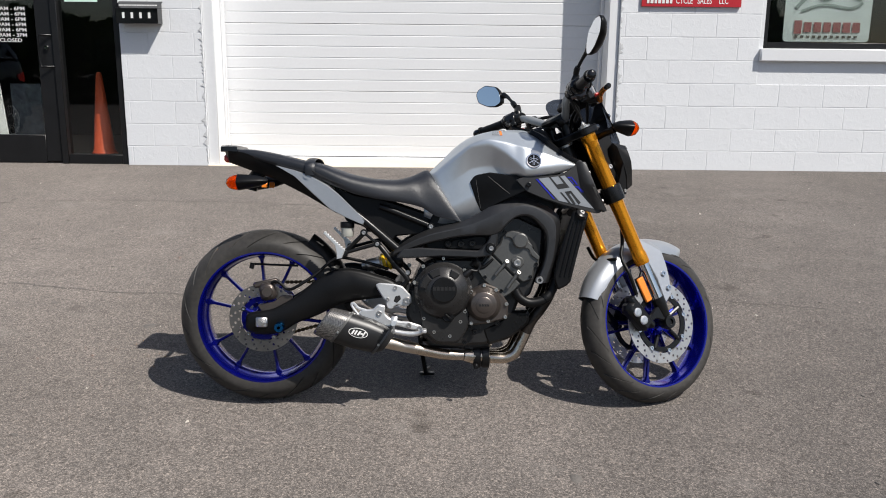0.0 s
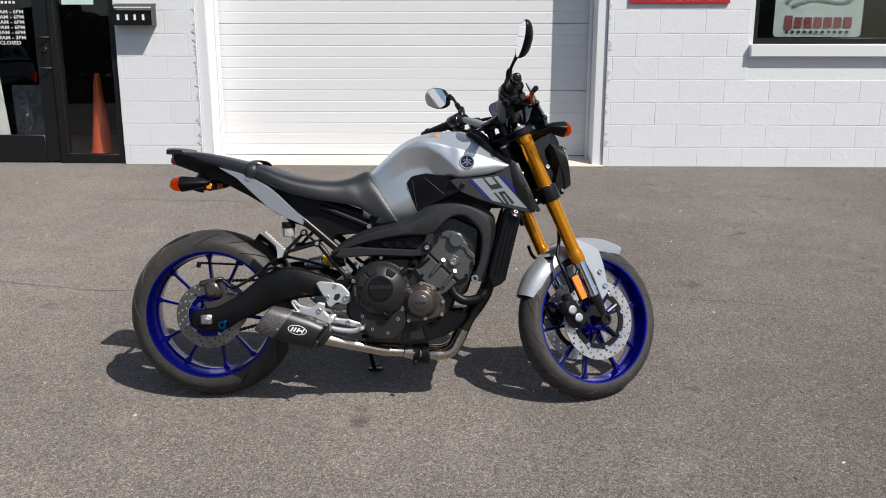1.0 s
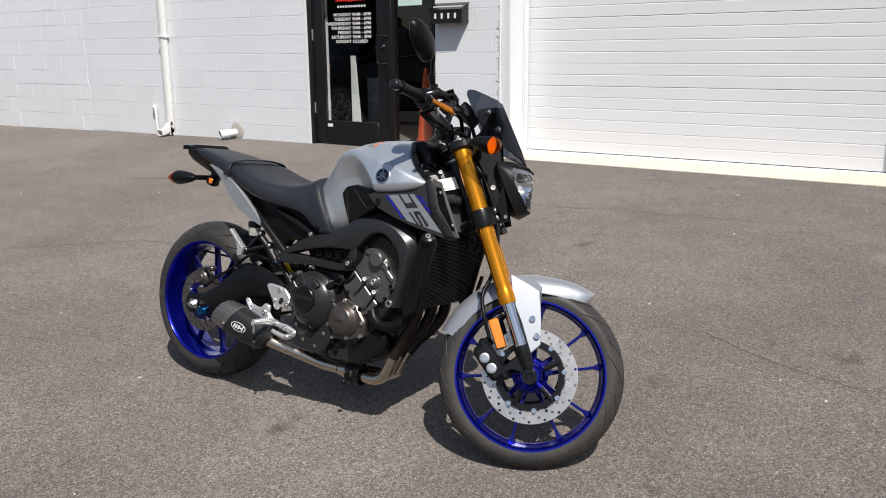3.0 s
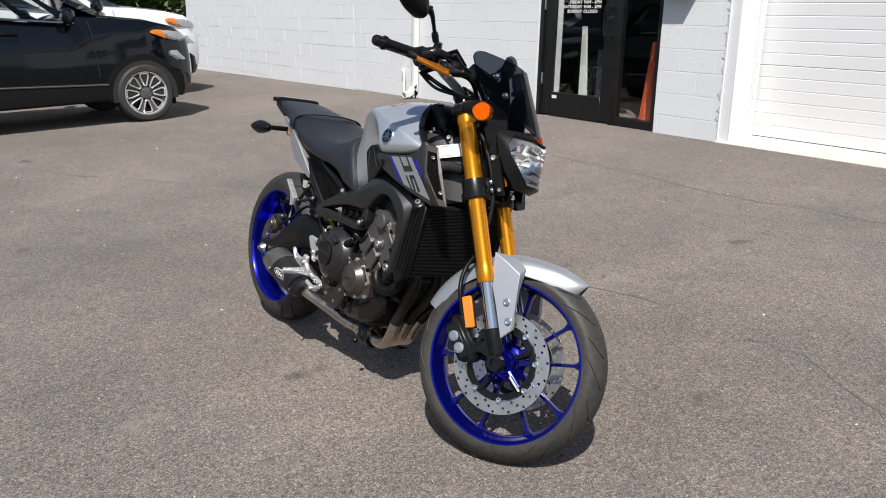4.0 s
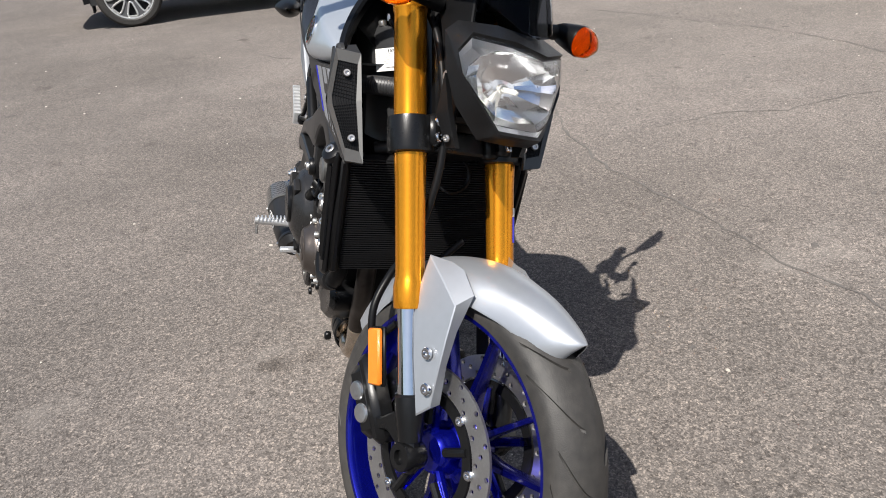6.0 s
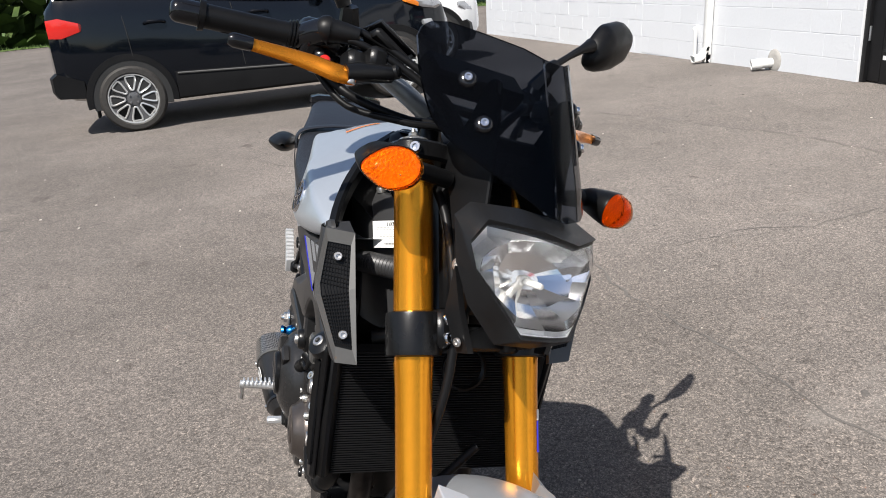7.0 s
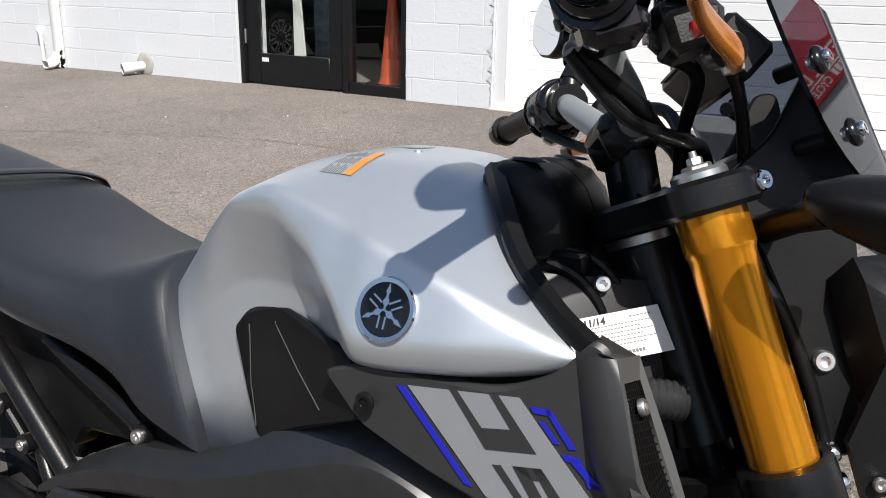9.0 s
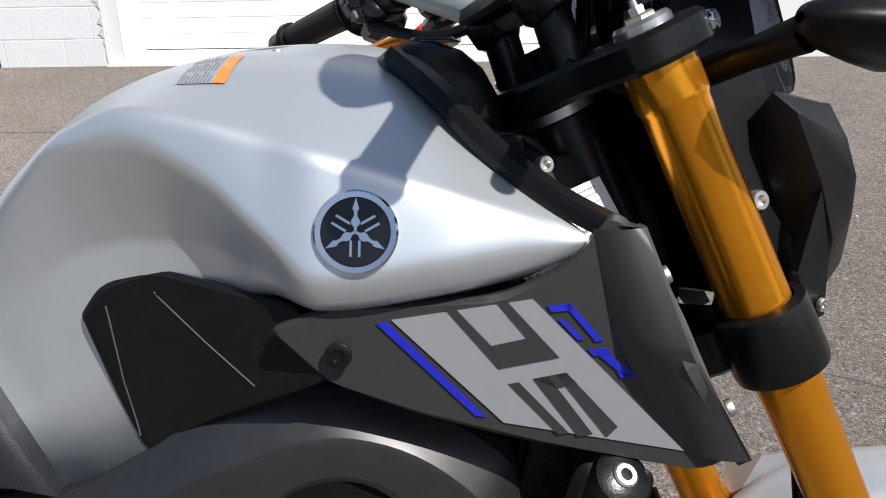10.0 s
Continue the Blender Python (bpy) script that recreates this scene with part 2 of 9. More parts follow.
    m6.data_type, m6.blend_type = "RGBA", "MULTIPLY"
    m6.inputs["Factor"].default_value = 1.0
    l.new(m3.outputs["Result"], m6.inputs["A"])
    l.new(r6.outputs["Color"], m6.inputs["B"])
    l.new(m6.outputs["Result"], b.inputs["Base Color"])
    b.inputs["Roughness"].default_value = 0.86
    b.inputs["Diffuse Roughness"].default_value = 1.0
    b.inputs["Specular IOR Level"].default_value = 0.3
    bp, ht = n.new("ShaderNodeBump"), n.new("ShaderNodeMath")
    ht.operation = "MULTIPLY_ADD"
    ht.inputs[1].default_value = 0.6
    l.new(grain.outputs["Fac"], ht.inputs[0])
    l.new(vor.outputs["Distance"], ht.inputs[2])
    bp.inputs["Strength"].default_value, bp.inputs["Distance"].default_value = 0.55, 0.0018
    l.new(ht.outputs[0], bp.inputs["Height"])
    l.new(bp.outputs["Normal"], b.inputs["Normal"])
    return mt


def carbon_mat():
    mt = mat("carbon weave", (0.012, 0.012, 0.013), 0.3, 0.5, 0.2, coat=0.7)
    n, l = mt.node_tree.nodes, mt.node_tree.links
    b = n["Principled BSDF"]
    tc, ck = n.new("ShaderNodeTexCoord"), n.new("ShaderNodeTexChecker")
    mp = n.new("ShaderNodeMapping")
    mp.inputs["Rotation"].default_value = (0.4, 0.78, 0.3)
    l.new(tc.outputs["Object"], mp.inputs["Vector"])
    l.new(mp.outputs["Vector"], ck.inputs["Vector"])
    ck.inputs["Scale"].default_value = 330.0
    ck.inputs["Color1"].default_value, ck.inputs["Color2"].default_value = (0.030, 0.030, 0.030, 1), (0.22, 0.21, 0.20, 1)
    l.new(ck.outputs["Color"], b.inputs["Base Color"])
    return mt


def lens_mat():
    """Clear amber lens moulded in small square prisms."""
    mt = glass("amber lens", (1.0, 0.27, 0.010), 0.03, 1.18)
    n, l = mt.node_tree.nodes, mt.node_tree.links
    b = n["Principled BSDF"]
    tc, br, bp = n.new("ShaderNodeTexCoord"), n.new("ShaderNodeTexWave"), n.new("ShaderNodeBump")
    br.bands_direction = "Z"
    br.inputs["Scale"].default_value = 75.0
    w2 = n.new("ShaderNodeTexWave")
    w2.bands_direction = "Y"
    w2.inputs["Scale"].default_value = 75.0
    ad = n.new("ShaderNodeMath")
    l.new(tc.outputs["Object"], br.inputs["Vector"])
    l.new(tc.outputs["Object"], w2.inputs["Vector"])
    l.new(br.outputs["Fac"], ad.inputs[0])
    l.new(w2.outputs["Fac"], ad.inputs[1])
    bp.inputs["Strength"].default_value, bp.inputs["Distance"].default_value = 0.10, 0.0008
    l.new(ad.outputs[0], bp.inputs["Height"])
    l.new(bp.outputs["Normal"], b.inputs["Normal"])
    return mt


ASPHALT = asphalt_mat()
SILVER = mat("satin silver paint", (0.60, 0.638, 0.675), 0.36, 0.72, 0.03, 3.0, 60, rvary=0.03)
SILVER_P = mat("silver painted plastic", (0.40, 0.42, 0.45), 0.36, 0.6, 0.04, 5.0, 70, rvary=0.05)
GREY_P = mat("dark grey satin panel", (0.042, 0.042, 0.0435), 0.42, 0.4, 0.1, 6.0, 120, rvary=0.05)
GREY_L = mat("grey painted trim", (0.095, 0.095, 0.093), 0.45, 0.3, 0.08)
BLACK_P = mat("black plastic", (0.0050, 0.0050, 0.0054), 0.40, 0.0, 0.3, 9, 150, 0.05, 1600, spec=0.22)
BLACK_G = mat("gloss black", (0.006, 0.006, 0.007), 0.14, 0.0, 0.2, 9, 80, rvary=0.06)
BLACK_M = mat("satin black metal", (0.008, 0.008, 0.0085), 0.30, 0.25, 0.2, 8, 150, 0.1, 500, spec=0.4)
FRAME_M = mat("satin black frame paint", (0.066, 0.066, 0.068), 0.38, 0.80, 0.15, 5, 60, spec=0.5)
BOLT_M = mat("zinc bolt", (0.66, 0.65, 0.62), 0.30, 0.9, 0.15)
ENGINE = mat("dark grey engine paint", (0.032, 0.031, 0.031), 0.28, 0.45, 0.2, 10, 140, 0.14, 500, rvary=0.08, spec=0.6)
COVER_G = mat("grey cam cover paint", (0.125, 0.125, 0.122), 0.34, 0.6, 0.15, 10, 140, 0.12, 500)
BRONZE = mat("bronze brown cover", (0.120, 0.102, 0.092), 0.32, 0.75, 0.12, 12, 150, 0.1, 600)
SEAT_M = mat("black seat vinyl", (0.0160, 0.0176, 0.0220), 0.40, 0.0, 0.2, 7, 200, 0.25, 1100, spec=0.5)
RUBBER = mat("tyre rubber", (0.024, 0.023, 0.022), 0.55, 0.0, 0.25, 5, 60, 0.2, 500, col2=(0.052, 0.048, 0.044), spec=0.35)
BLUE = mat("deep blue rim paint", (0.006, 0.010, 0.34), 0.24, 0.85, 0.1, 6, 60, coat=0.6, rvary=0.04)
# Rim blue again, darkened so the colour carries the spokes' shade.
BLUE_SHADED = mat("rim blue darkened for shade", (0.005, 0.007, 0.20), 0.26, 0.85, 0.1, 6, 60, coat=0.5, rvary=0.04)
GOLD = mat("gold anodised fork tube", (0.80, 0.310, 0.018), 0.24, 0.82, 0.06, 6, 120, rvary=0.05)
CHROME = mat("chrome", (0.72, 0.73, 0.75), 0.1, 1.0, 0.04, rvary=0.04)
ALU_W = mat("bright cast aluminium", (0.74, 0.745, 0.75), 0.34, 0.72, 0.06, 14, 160, 0.05, 600, rvary=0.08)
DISC_R = mat("browned rear disc steel", (0.30, 0.275, 0.25), 0.36, 1.0, 0.12, 20, 300, rvary=0.08)
HOLE_SHADE = mat("near-black hole shade", (0.004, 0.004, 0.0045), 0.7, 0.0, 0.2)
ALU = mat("bare aluminium", (0.70, 0.70, 0.70), 0.36, 1.0, 0.1, 14, 200, 0.08, 600, rvary=0.1)
STEEL = mat("brushed disc steel", (0.62, 0.60, 0.58), 0.38, 1.0, 0.1, 20, 300, rvary=0.08)
PIPE_M = mat("heat tinted steel pipe", (0.58, 0.47, 0.36), 0.26, 1.0, 0.15, 9, 80, rvary=0.1, col2=(0.74, 0.67, 0.58))
PIPE_D = mat("dark header steel", (0.050, 0.042, 0.037), 0.38, 0.8, 0.3, 9, 80, rvary=0.1)
BARGREY = mat("grey handlebar", (0.33, 0.345, 0.35), 0.42, 0.5, 0.06)
ORANGE = lens_mat()
ORANGE_A = mat("orange anodised lever", (0.80, 0.262, 0.02), 0.28, 0.85, 0.06)
ORANGE_R = mat("orange reflector", (0.80, 0.22, 0.02), 0.22, 0.0, 0.1, 60, 500, 0.4, 900, coat=0.5)
RED = mat("red plastic", (0.55, 0.02, 0.015), 0.2, 0.0, 0.1, coat=0.5)
WHITE = mat("white paint print", (0.78, 0.78, 0.77), 0.45, 0.0, 0.03)
PAPER = mat("white label", (0.80, 0.80, 0.78), 0.5, 0.0, 0.04)
PRINT = mat("grey print", (0.17, 0.17, 0.175), 0.5)
INK = mat("black print", (0.02, 0.02, 0.02), 0.5)
BLUE_D = mat("blue decal", (0.010, 0.014, 0.36), 0.4, 0.0, 0.06)
YELLOW = mat("yellow spring paint", (0.75, 0.48, 0.02), 0.35, 0.1, 0.1)
CARBON = carbon_mat()
CRACK = mat("tarry crack", (0.080, 0.072, 0.066), 0.85, 0.0, 0.25, 12, 200, 0.5, 300, col2=(0.150, 0.136, 0.124))
CHIP = mat("pale stone chip", (0.50, 0.46, 0.40), 0.8, 0.0, 0.2)
RADFIN = mat("radiator fins", (0.018, 0.018, 0.019), 0.5, 0.5, 0.2)
FLUID = mat("pale fluid bottle", (0.42, 0.42, 0.38), 0.25, 0.0, 0.1)
BLUE_A = mat("blue anodised bobbin", (0.02, 0.18, 0.45), 0.25, 1.0, 0.1)
SMOKE = glass("smoked screen", (0.080, 0.095, 0.125), 0.02, 1.2)
LAMP_IN = mat("satin silver lamp pocket", (0.55, 0.56, 0.58), 0.3, 0.8, 0.1, 60, 400, rvary=0.05)
CLEAR = glass("clear lens", (0.97, 0.98, 1.0), 0.0, 1.25)
MIRROR = mat("mirror glass", (0.85, 0.87, 0.9), 0.02, 1.0, 0.01, rvary=0.0)
BULB = mat("pale bulb glass", (0.82, 0.80, 0.74), 0.2, 0.3, 0.02, coat=0.6)
BOWL = mat("amber signal bowl", (1.0, 0.88, 0.66), 0.25, 0.25, 0.25, 60, 300, 0.8, 260)
SHELL = mat("grained dark lamp shell", (0.0075, 0.0075, 0.008), 0.42, 0.0, 0.2, 9, 150, 0.2, 900, spec=0.32)
REFLECT = mat("reflector bowl", (0.97, 0.97, 0.965), 0.12, 1.0, 0.02, rvary=0.02)

# ---- ground and building ----
SLOPE = 0.0547                 # the lot rises towards the building
WALL_Y = 7.85


def lot_z(x, y):
    """Height of the lot; it falls off a little beyond the parked cars."""
    return SLOPE * min(max(y, -14.0), 9.5) + 0.0125 * min(max(-5.5 - x, 0.0), 11.0) * -1.0


def build_ground():
    bm = BM()
    xs = sorted(set([-900, -400, -150, -70, -40, -28] + [-22 + 1.1 * i for i in range(35)] + [20, 30, 60, 150, 400, 900]))
    ys = sorted(set([-900, -300, -100, -40, -20, -14, -10, -7] + [-5 + 0.75 * i for i in range(22)] + [14, 20, 40, 100, 300, 900]))
    rows = [[(x, y, lot_z(x, y)) for x in xs] for y in ys]
    add_rings(bm, rows, closed=False, caps=False)
    return solid("ground", bm, ASPHALT, "worn grey-brown asphalt parking lot with fine stones", "parking lot", "structure", angle=80)


build_ground()



def paint_mat():
    """Thick white paint over rough block: pits, drips and flakes."""
    mt = mat("white masonry paint", (0.72, 0.735, 0.755), 0.6, 0.0, 0.03, 1.6, 45, rvary=0.05, rnd=0.015)
    n, l = mt.node_tree.nodes, mt.node_tree.links
    b = n["Principled BSDF"]
    tc = n.new("ShaderNodeTexCoord")
    lump, fine = n.new("ShaderNodeTexNoise"), n.new("ShaderNodeTexNoise")
    geo = n.new("ShaderNodeNewGeometry")
    for q, sc, de in ((lump, 13.0, 5), (fine, 70.0, 4)):
        q.inputs["Scale"].default_value, q.inputs["Detail"].default_value = sc, de
        l.new(geo.outputs["Position"], q.inputs["Vector"])
    lump.inputs["Distortion"].default_value = 1.2
    rp = n.new("ShaderNodeMapRange")
    rp.inputs["From Min"].default_value, rp.inputs["From Max"].default_value = 0.46, 0.74
    l.new(lump.outputs["Fac"], rp.inputs["Value"])
    ma = n.new("ShaderNodeMath")
    ma.operation = "MULTIPLY_ADD"
    ma.inputs[1].default_value = 1.1
    l.new(fine.outputs["Fac"], ma.inputs[0])
    l.new(rp.outputs["Result"], ma.inputs[2])
    bp = n.new("ShaderNodeBump")
    bp.inputs["Strength"].default_value, bp.inputs["Distance"].default_value = 0.22, 0.0035
    l.new(ma.outputs[0], bp.inputs["Height"])
    l.new(bp.outputs["Normal"], b.inputs["Normal"])
    return mt


PAINT = paint_mat()
PAINT_D = mat("white door paint", (0.725, 0.735, 0.75), 0.42, 0.0, 0.025, 1.2, 40, rvary=0.05)
JOINT = PAINT
CONCRETE = mat("pale concrete sill", (0.64, 0.57, 0.47), 0.8, 0.0, 0.12, 5, 90, 0.4, 160)
DOOR_M = mat("black door aluminium", (0.013, 0.013, 0.014), 0.35, 0.3, 0.15, 7, 90)
# Near black: the room's lack of light is put into this colour.
DARK = mat("near-black unlit interior", (0.012, 0.015, 0.018), 0.7, 0.0, 0.2, 3, 30)
CONE_M = mat("orange traffic cone", (0.50, 0.075, 0.025), 0.5, 0.0, 0.1)
PVC = mat("white pipe plastic", (0.72, 0.72, 0.70), 0.4, 0.0, 0.06)
PANE = glass("window pane", (0.62, 0.66, 0.66), 0.0, 1.5)


DOOR_X0, DOOR_X1, DOOR_TOP = -4.71, -2.955, 2.62
GAR_X0, GAR_X1, GAR_TOP = -2.2, 1.61, 3.35
WIN_X0, WIN_X1, WIN_Z0, WIN_Z1 = 2.93, 4.75, 1.55, 2.75
BASE_Z, TOP_Z = SLOPE * WALL_Y, 4.3
LEFT_X, RIGHT_X = -16.6, 9.0
COURSE, BLOCK = 0.2075, 0.415
THICK = 0.37                  # depth of the masonry


def wall_core():
    """The wall behind the blocks, in pieces round its openings."""
    bm = BM()
    y0, y1 = WALL_Y + 0.0032, WALL_Y + THICK

    def piece(x0, x1, z0, z1):
        add_box(bm, ((x0 + x1) / 2, (y0 + y1) / 2, (z0 + z1) / 2), (x1 - x0, y1 - y0, z1 - z0))
    lo = BASE_Z - 0.45
    piece(LEFT_X, DOOR_X0, lo, TOP_Z)
    piece(DOOR_X0, DOOR_X1, DOOR_TOP, TOP_Z)
    piece(DOOR_X0, DOOR_X1, lo, BASE_Z)
    piece(DOOR_X1, GAR_X0, lo, TOP_Z)
    piece(GAR_X0, GAR_X1, GAR_TOP, TOP_Z)
    piece(GAR_X0, GAR_X1, lo, BASE_Z - 0.02)
    piece(GAR_X1, WIN_X0, lo, TOP_Z)
    piece(WIN_X0, WIN_X1, lo, WIN_Z0)
    piece(WIN_X0, WIN_X1, WIN_Z1, TOP_Z)
    piece(WIN_X1, RIGHT_X, lo, TOP_Z)
    # far returns of the building, its roof and back
    piece2 = [((LEFT_X + 0.2, WALL_Y + 4, 2.0), (0.4, 7.2, 4.6)), ((RIGHT_X - 0.2, WALL_Y + 4, 2.0), (0.4, 7.2, 4.6)), (((LEFT_X + RIGHT_X) / 2, WALL_Y + 7.8, 2.0), (RIGHT_X - LEFT_X, 0.4, 4.6))]
    for c, s in piece2:
        add_box(bm, c, s)
    return solid("wall_front", bm, JOINT, "white-painted concrete block wall of a shop building", "wall", "structure")


WALL = wall_core()
bm = BM()
add_box(bm, ((LEFT_X + RIGHT_X) / 2, WALL_Y + 4.0, TOP_Z + 0.11), (RIGHT_X - LEFT_X + 0.1, 8.2, 0.2))
solid("roof", bm, JOINT, "flat roof of the white block building", "roof", "structure")
# Inner floor, in the same near black that stands for indoor dimness.
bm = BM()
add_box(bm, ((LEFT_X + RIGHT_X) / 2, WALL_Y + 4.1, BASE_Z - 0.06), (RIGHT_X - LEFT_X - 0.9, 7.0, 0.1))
solid("floor", bm, DARK, "shop floor, coloured near black for the unlit room", "floor", "structure")


def build_garage():
    y = WALL_Y + THICK - 0.02
    bm = BM()
    # ribbed sections
    h = 0.63
    z = BASE_Z + 0.06
    x0, x1 = GAR_X0 + 0.06, GAR_X1 - 0.06
    door = thing("garage_door", "white ribbed sectional overhead garage door, closed", "garage door", kind="structure")
    sect = None
    k = 0
    while z < GAR_TOP:
        if sect is None:
            bm = BM()
            prof = []
            n = 6
            step = h / n
            for i in range(n):
                b = i * step
                prof += [(0.0, b + 0.002), (-0.003, b + 0.005), (-0.003, b + step - 0.006), (0.0, b + step - 0.002)]
            prof = [(0.03, 0.002)] + prof + [(0.03, h - 0.002)]
            rings = [[(x, y + d, q) for d, q in prof] for x in (x0, x1)]
            add_rings(bm, rings)
            sect = part("panel", bm, PAINT_D, door, angle=8)
            sect.location = (0, 0, z)
        else:
            ob = new("panel", sect.data)
            ob.parent = door
            ob.location = (0, 0, z)
        z += h
        k += 1
    bm = BM()
    add_box(bm, ((x0 + x1) / 2, y - 0.005, BASE_Z + 0.03), (x1 - x0, 0.05, 0.05), bev=0.008)
    part("bottom_seal", bm, PAINT_D, door)
    # sill of concrete and side jambs
    bm = BM()
    v = [(GAR_X0, WALL_Y - 0.03, BASE_Z + 0.004), (GAR_X1, WALL_Y - 0.03, BASE_Z + 0.004), (GAR_X1, WALL_Y + THICK, BASE_Z + 0.055), (GAR_X0, WALL_Y + THICK, BASE_Z + 0.055)]
    w = [(a, b, c - 0.2) for a, b, c in v]
    add_faces(bm, v + w, [(0, 1, 2, 3), (7, 6, 5, 4), (0, 4, 5, 1), (1, 5, 6, 2), (2, 6, 7, 3), (3, 7, 4, 0)])
    solid("door_sill", bm, CONCRETE, "pale tan concrete apron under the garage door", "sill", "structure")
    for x, s in ((GAR_X0, 1), (GAR_X1, -1)):
        bm = BM()
        add_box(bm, (x + s * 0.05, WALL_Y + 0.19, (BASE_Z + GAR_TOP) / 2), (0.10, 0.34, GAR_TOP - BASE_Z), bev=0.006)
        add_box(bm, (x + s * 0.115, WALL_Y + 0.30, (BASE_Z + GAR_TOP) / 2), (0.03, 0.06, GAR_TOP - BASE_Z), bev=0.005)
        solid("door_jamb", bm, PAINT_D, "white painted jamb of the garage door", "door jamb", "structure")


build_garage()


def bars(name, parent, mt, items, y, th=0.002):
    """Plain bars in a wall plane: x, z of the middle, width, height."""
    bm = BM()
    for x, z, w, h in items:
        add_box(bm, (x, y, z), (w, th, h))
    return tagged(part(name, bm, mt, parent), kind="stuff" if len(items) > 1 else "")


def text_part(words, size, parent, mt, m, name="lettering", align="LEFT"):
    cu = bpy.data.curves.new(name, "FONT")
    cu.body, cu.size, cu.extrude, cu.align_x = words, size, 0.0008, align
    cu.offset = size * 0.012
    cu.resolution_u = 2
    ob = new(name, cu)
    dg = bpy.context.evaluated_depsgraph_get()
    me = bpy.data.meshes.new_from_object(ob.evaluated_get(dg))
    bpy.data.objects.remove(ob)
    me.materials.clear()
    me.materials.append(mt)
    o = new(name, me)
    o.parent = parent
    o.matrix_basis = m
    return o


def build_entry():
    yf = WALL_Y + 0.05
    z0, z1 = BASE_Z, DOOR_TOP
    door = thing("door_1", "black aluminium glazed shop door with side light, closed", "door", kind="structure")
    fw = 0.06
    bm = BM()
    for x in (DOOR_X0 + fw / 2, DOOR_X1 - fw / 2):
        add_box(bm, (x, yf + 0.03, (z0 + z1) / 2), (fw, 0.12, z1 - z0), bev=0.004)
    mull = DOOR_X1 - 0.60
    add_box(bm, (mull, yf + 0.03, (z0 + z1) / 2), (0.06, 0.12, z1 - z0), bev=0.004)
    add_box(bm, ((DOOR_X0 + DOOR_X1) / 2, yf + 0.03, z1 - 0.03), (DOOR_X1 - DOOR_X0, 0.12, 0.06), bev=0.004)
    part("frame", bm, DOOR_M, door)
    bm = BM()
    add_box(bm, ((mull + DOOR_X1) / 2, yf + 0.03, z0 + 0.045), (0.54, 0.10, 0.09), bev=0.004)
    part("sill_rail", bm, DOOR_M, door)
    # leaf
    a, b = DOOR_X0 + fw + 0.004, mull - 0.034
    bm = BM()
    add_box(bm, (a + 0.075, yf + 0.02, (z0 + z1) / 2 - 0.02), (0.15, 0.05, z1 - z0 - 0.08), bev=0.004)
    add_box(bm, (b - 0.075, yf + 0.02, (z0 + z1) / 2 - 0.02), (0.15, 0.05, z1 - z0 - 0.08), bev=0.004)
    add_box(bm, ((a + b) / 2, yf + 0.02, z0 + 0.14), (b - a - 0.3, 0.05, 0.26), bev=0.004)
    add_box(bm, ((a + b) / 2, yf + 0.02, z1 - 0.14), (b - a - 0.3, 0.05, 0.16), bev=0.004)
    leaf = part("leaf", bm, DOOR_M, door)
    for x0, x1, q0, q1, par in ((a + 0.15, b - 0.15, z0 + 0.27, z1 - 0.22, leaf), (mull + 0.03, DOOR_X1 - fw, z0 + 0.09, z1 - 0.06, door)):
        bm = BM()
        add_box(bm, ((x0 + x1) / 2, yf + 0.03, (q0 + q1) / 2), (x1 - x0, 0.008, q1 - q0))
        part("pane", bm, PANE, par).visible_shadow = False
    # pull handle and lock
    bm = BM()
    hx, hz = b - 0.05, z0 + 1.04
    add_tube(bm, [(hx + 0.05, yf - 0.005, hz + 0.14), (hx - 0.02, yf - 0.05, hz + 0.14), (hx - 0.06, yf - 0.055, hz + 0.12), (hx - 0.06, yf - 0.055, hz - 0.12), (hx - 0.02, yf - 0.05, hz - 0.14), (hx + 0.05, yf - 0.005, hz - 0.14)], 0.009, n=4, segs=10)
    part("door_handle", bm, BLACK_M, leaf, "bent black metal pull handle")
    bm = BM()
    add_lathe(bm, [(0.0001, 0.02), (0.018, 0.02), (0.022, 0.012), (0.022, 0)], aim((b - 0.06, yf - 0.006, hz + 0.03), (0, -1, 0)), 18)
    part("lock", bm, CHROME, leaf)
    for q in (0.35, 1.15, 2.0):
        bm = BM()
        add_lathe(bm, [(0.0001, 0), (0.011, 0), (0.011, 0.12), (0.0001, 0.12)], at(a - 0.004, yf - 0.012, z0 + q), 12)
        part("hinge", bm, ALU, leaf)
    # opening hours
    days = [("MONDAY", "9AM - 6PM"), ("TUESDAY", "9AM - 6PM"), ("WEDNESDAY", "9AM - 6PM"), ("THURSDAY", "9AM - 6PM"), ("FRIDAY", "9AM - 6PM"), ("SATURDAY", "9AM - 3PM"), ("SUNDAY", "CLOSED")]
    up = Matrix.Rotation(radians(90), 4, "X")
    cx = (a + b) / 2 + 0.02
    for i, (d, h) in enumerate(days):
        z = z0 + 1.40 - i * 0.047
        wide = Matrix.Scale(1.22, 4, (1, 0, 0))
        text_part(d, 0.046, leaf, WHITE, at(cx - 0.015, yf + 0.022, z, up) @ wide, align="RIGHT")
        text_part(h, 0.046, leaf, WHITE, at(cx + 0.005, yf + 0.022, z, up) @ wide)
    bm = BM()
    add_prism(bm, [(cx - 0.23, z0 + 1.555), (cx - 0.20, z0 + 1.615), (cx - 0.10, z0 + 1.615), (cx - 0.09, z0 + 1.600), (cx + 0.20, z0 + 1.600), (cx + 0.185, z0 + 1.555), (cx + 0.02, z0 + 1.555), (cx - 0.02, z0 + 1.545), (cx - 0.06, z0 + 1.555)], -yf - 0.026, -yf - 0.024, SIDE)
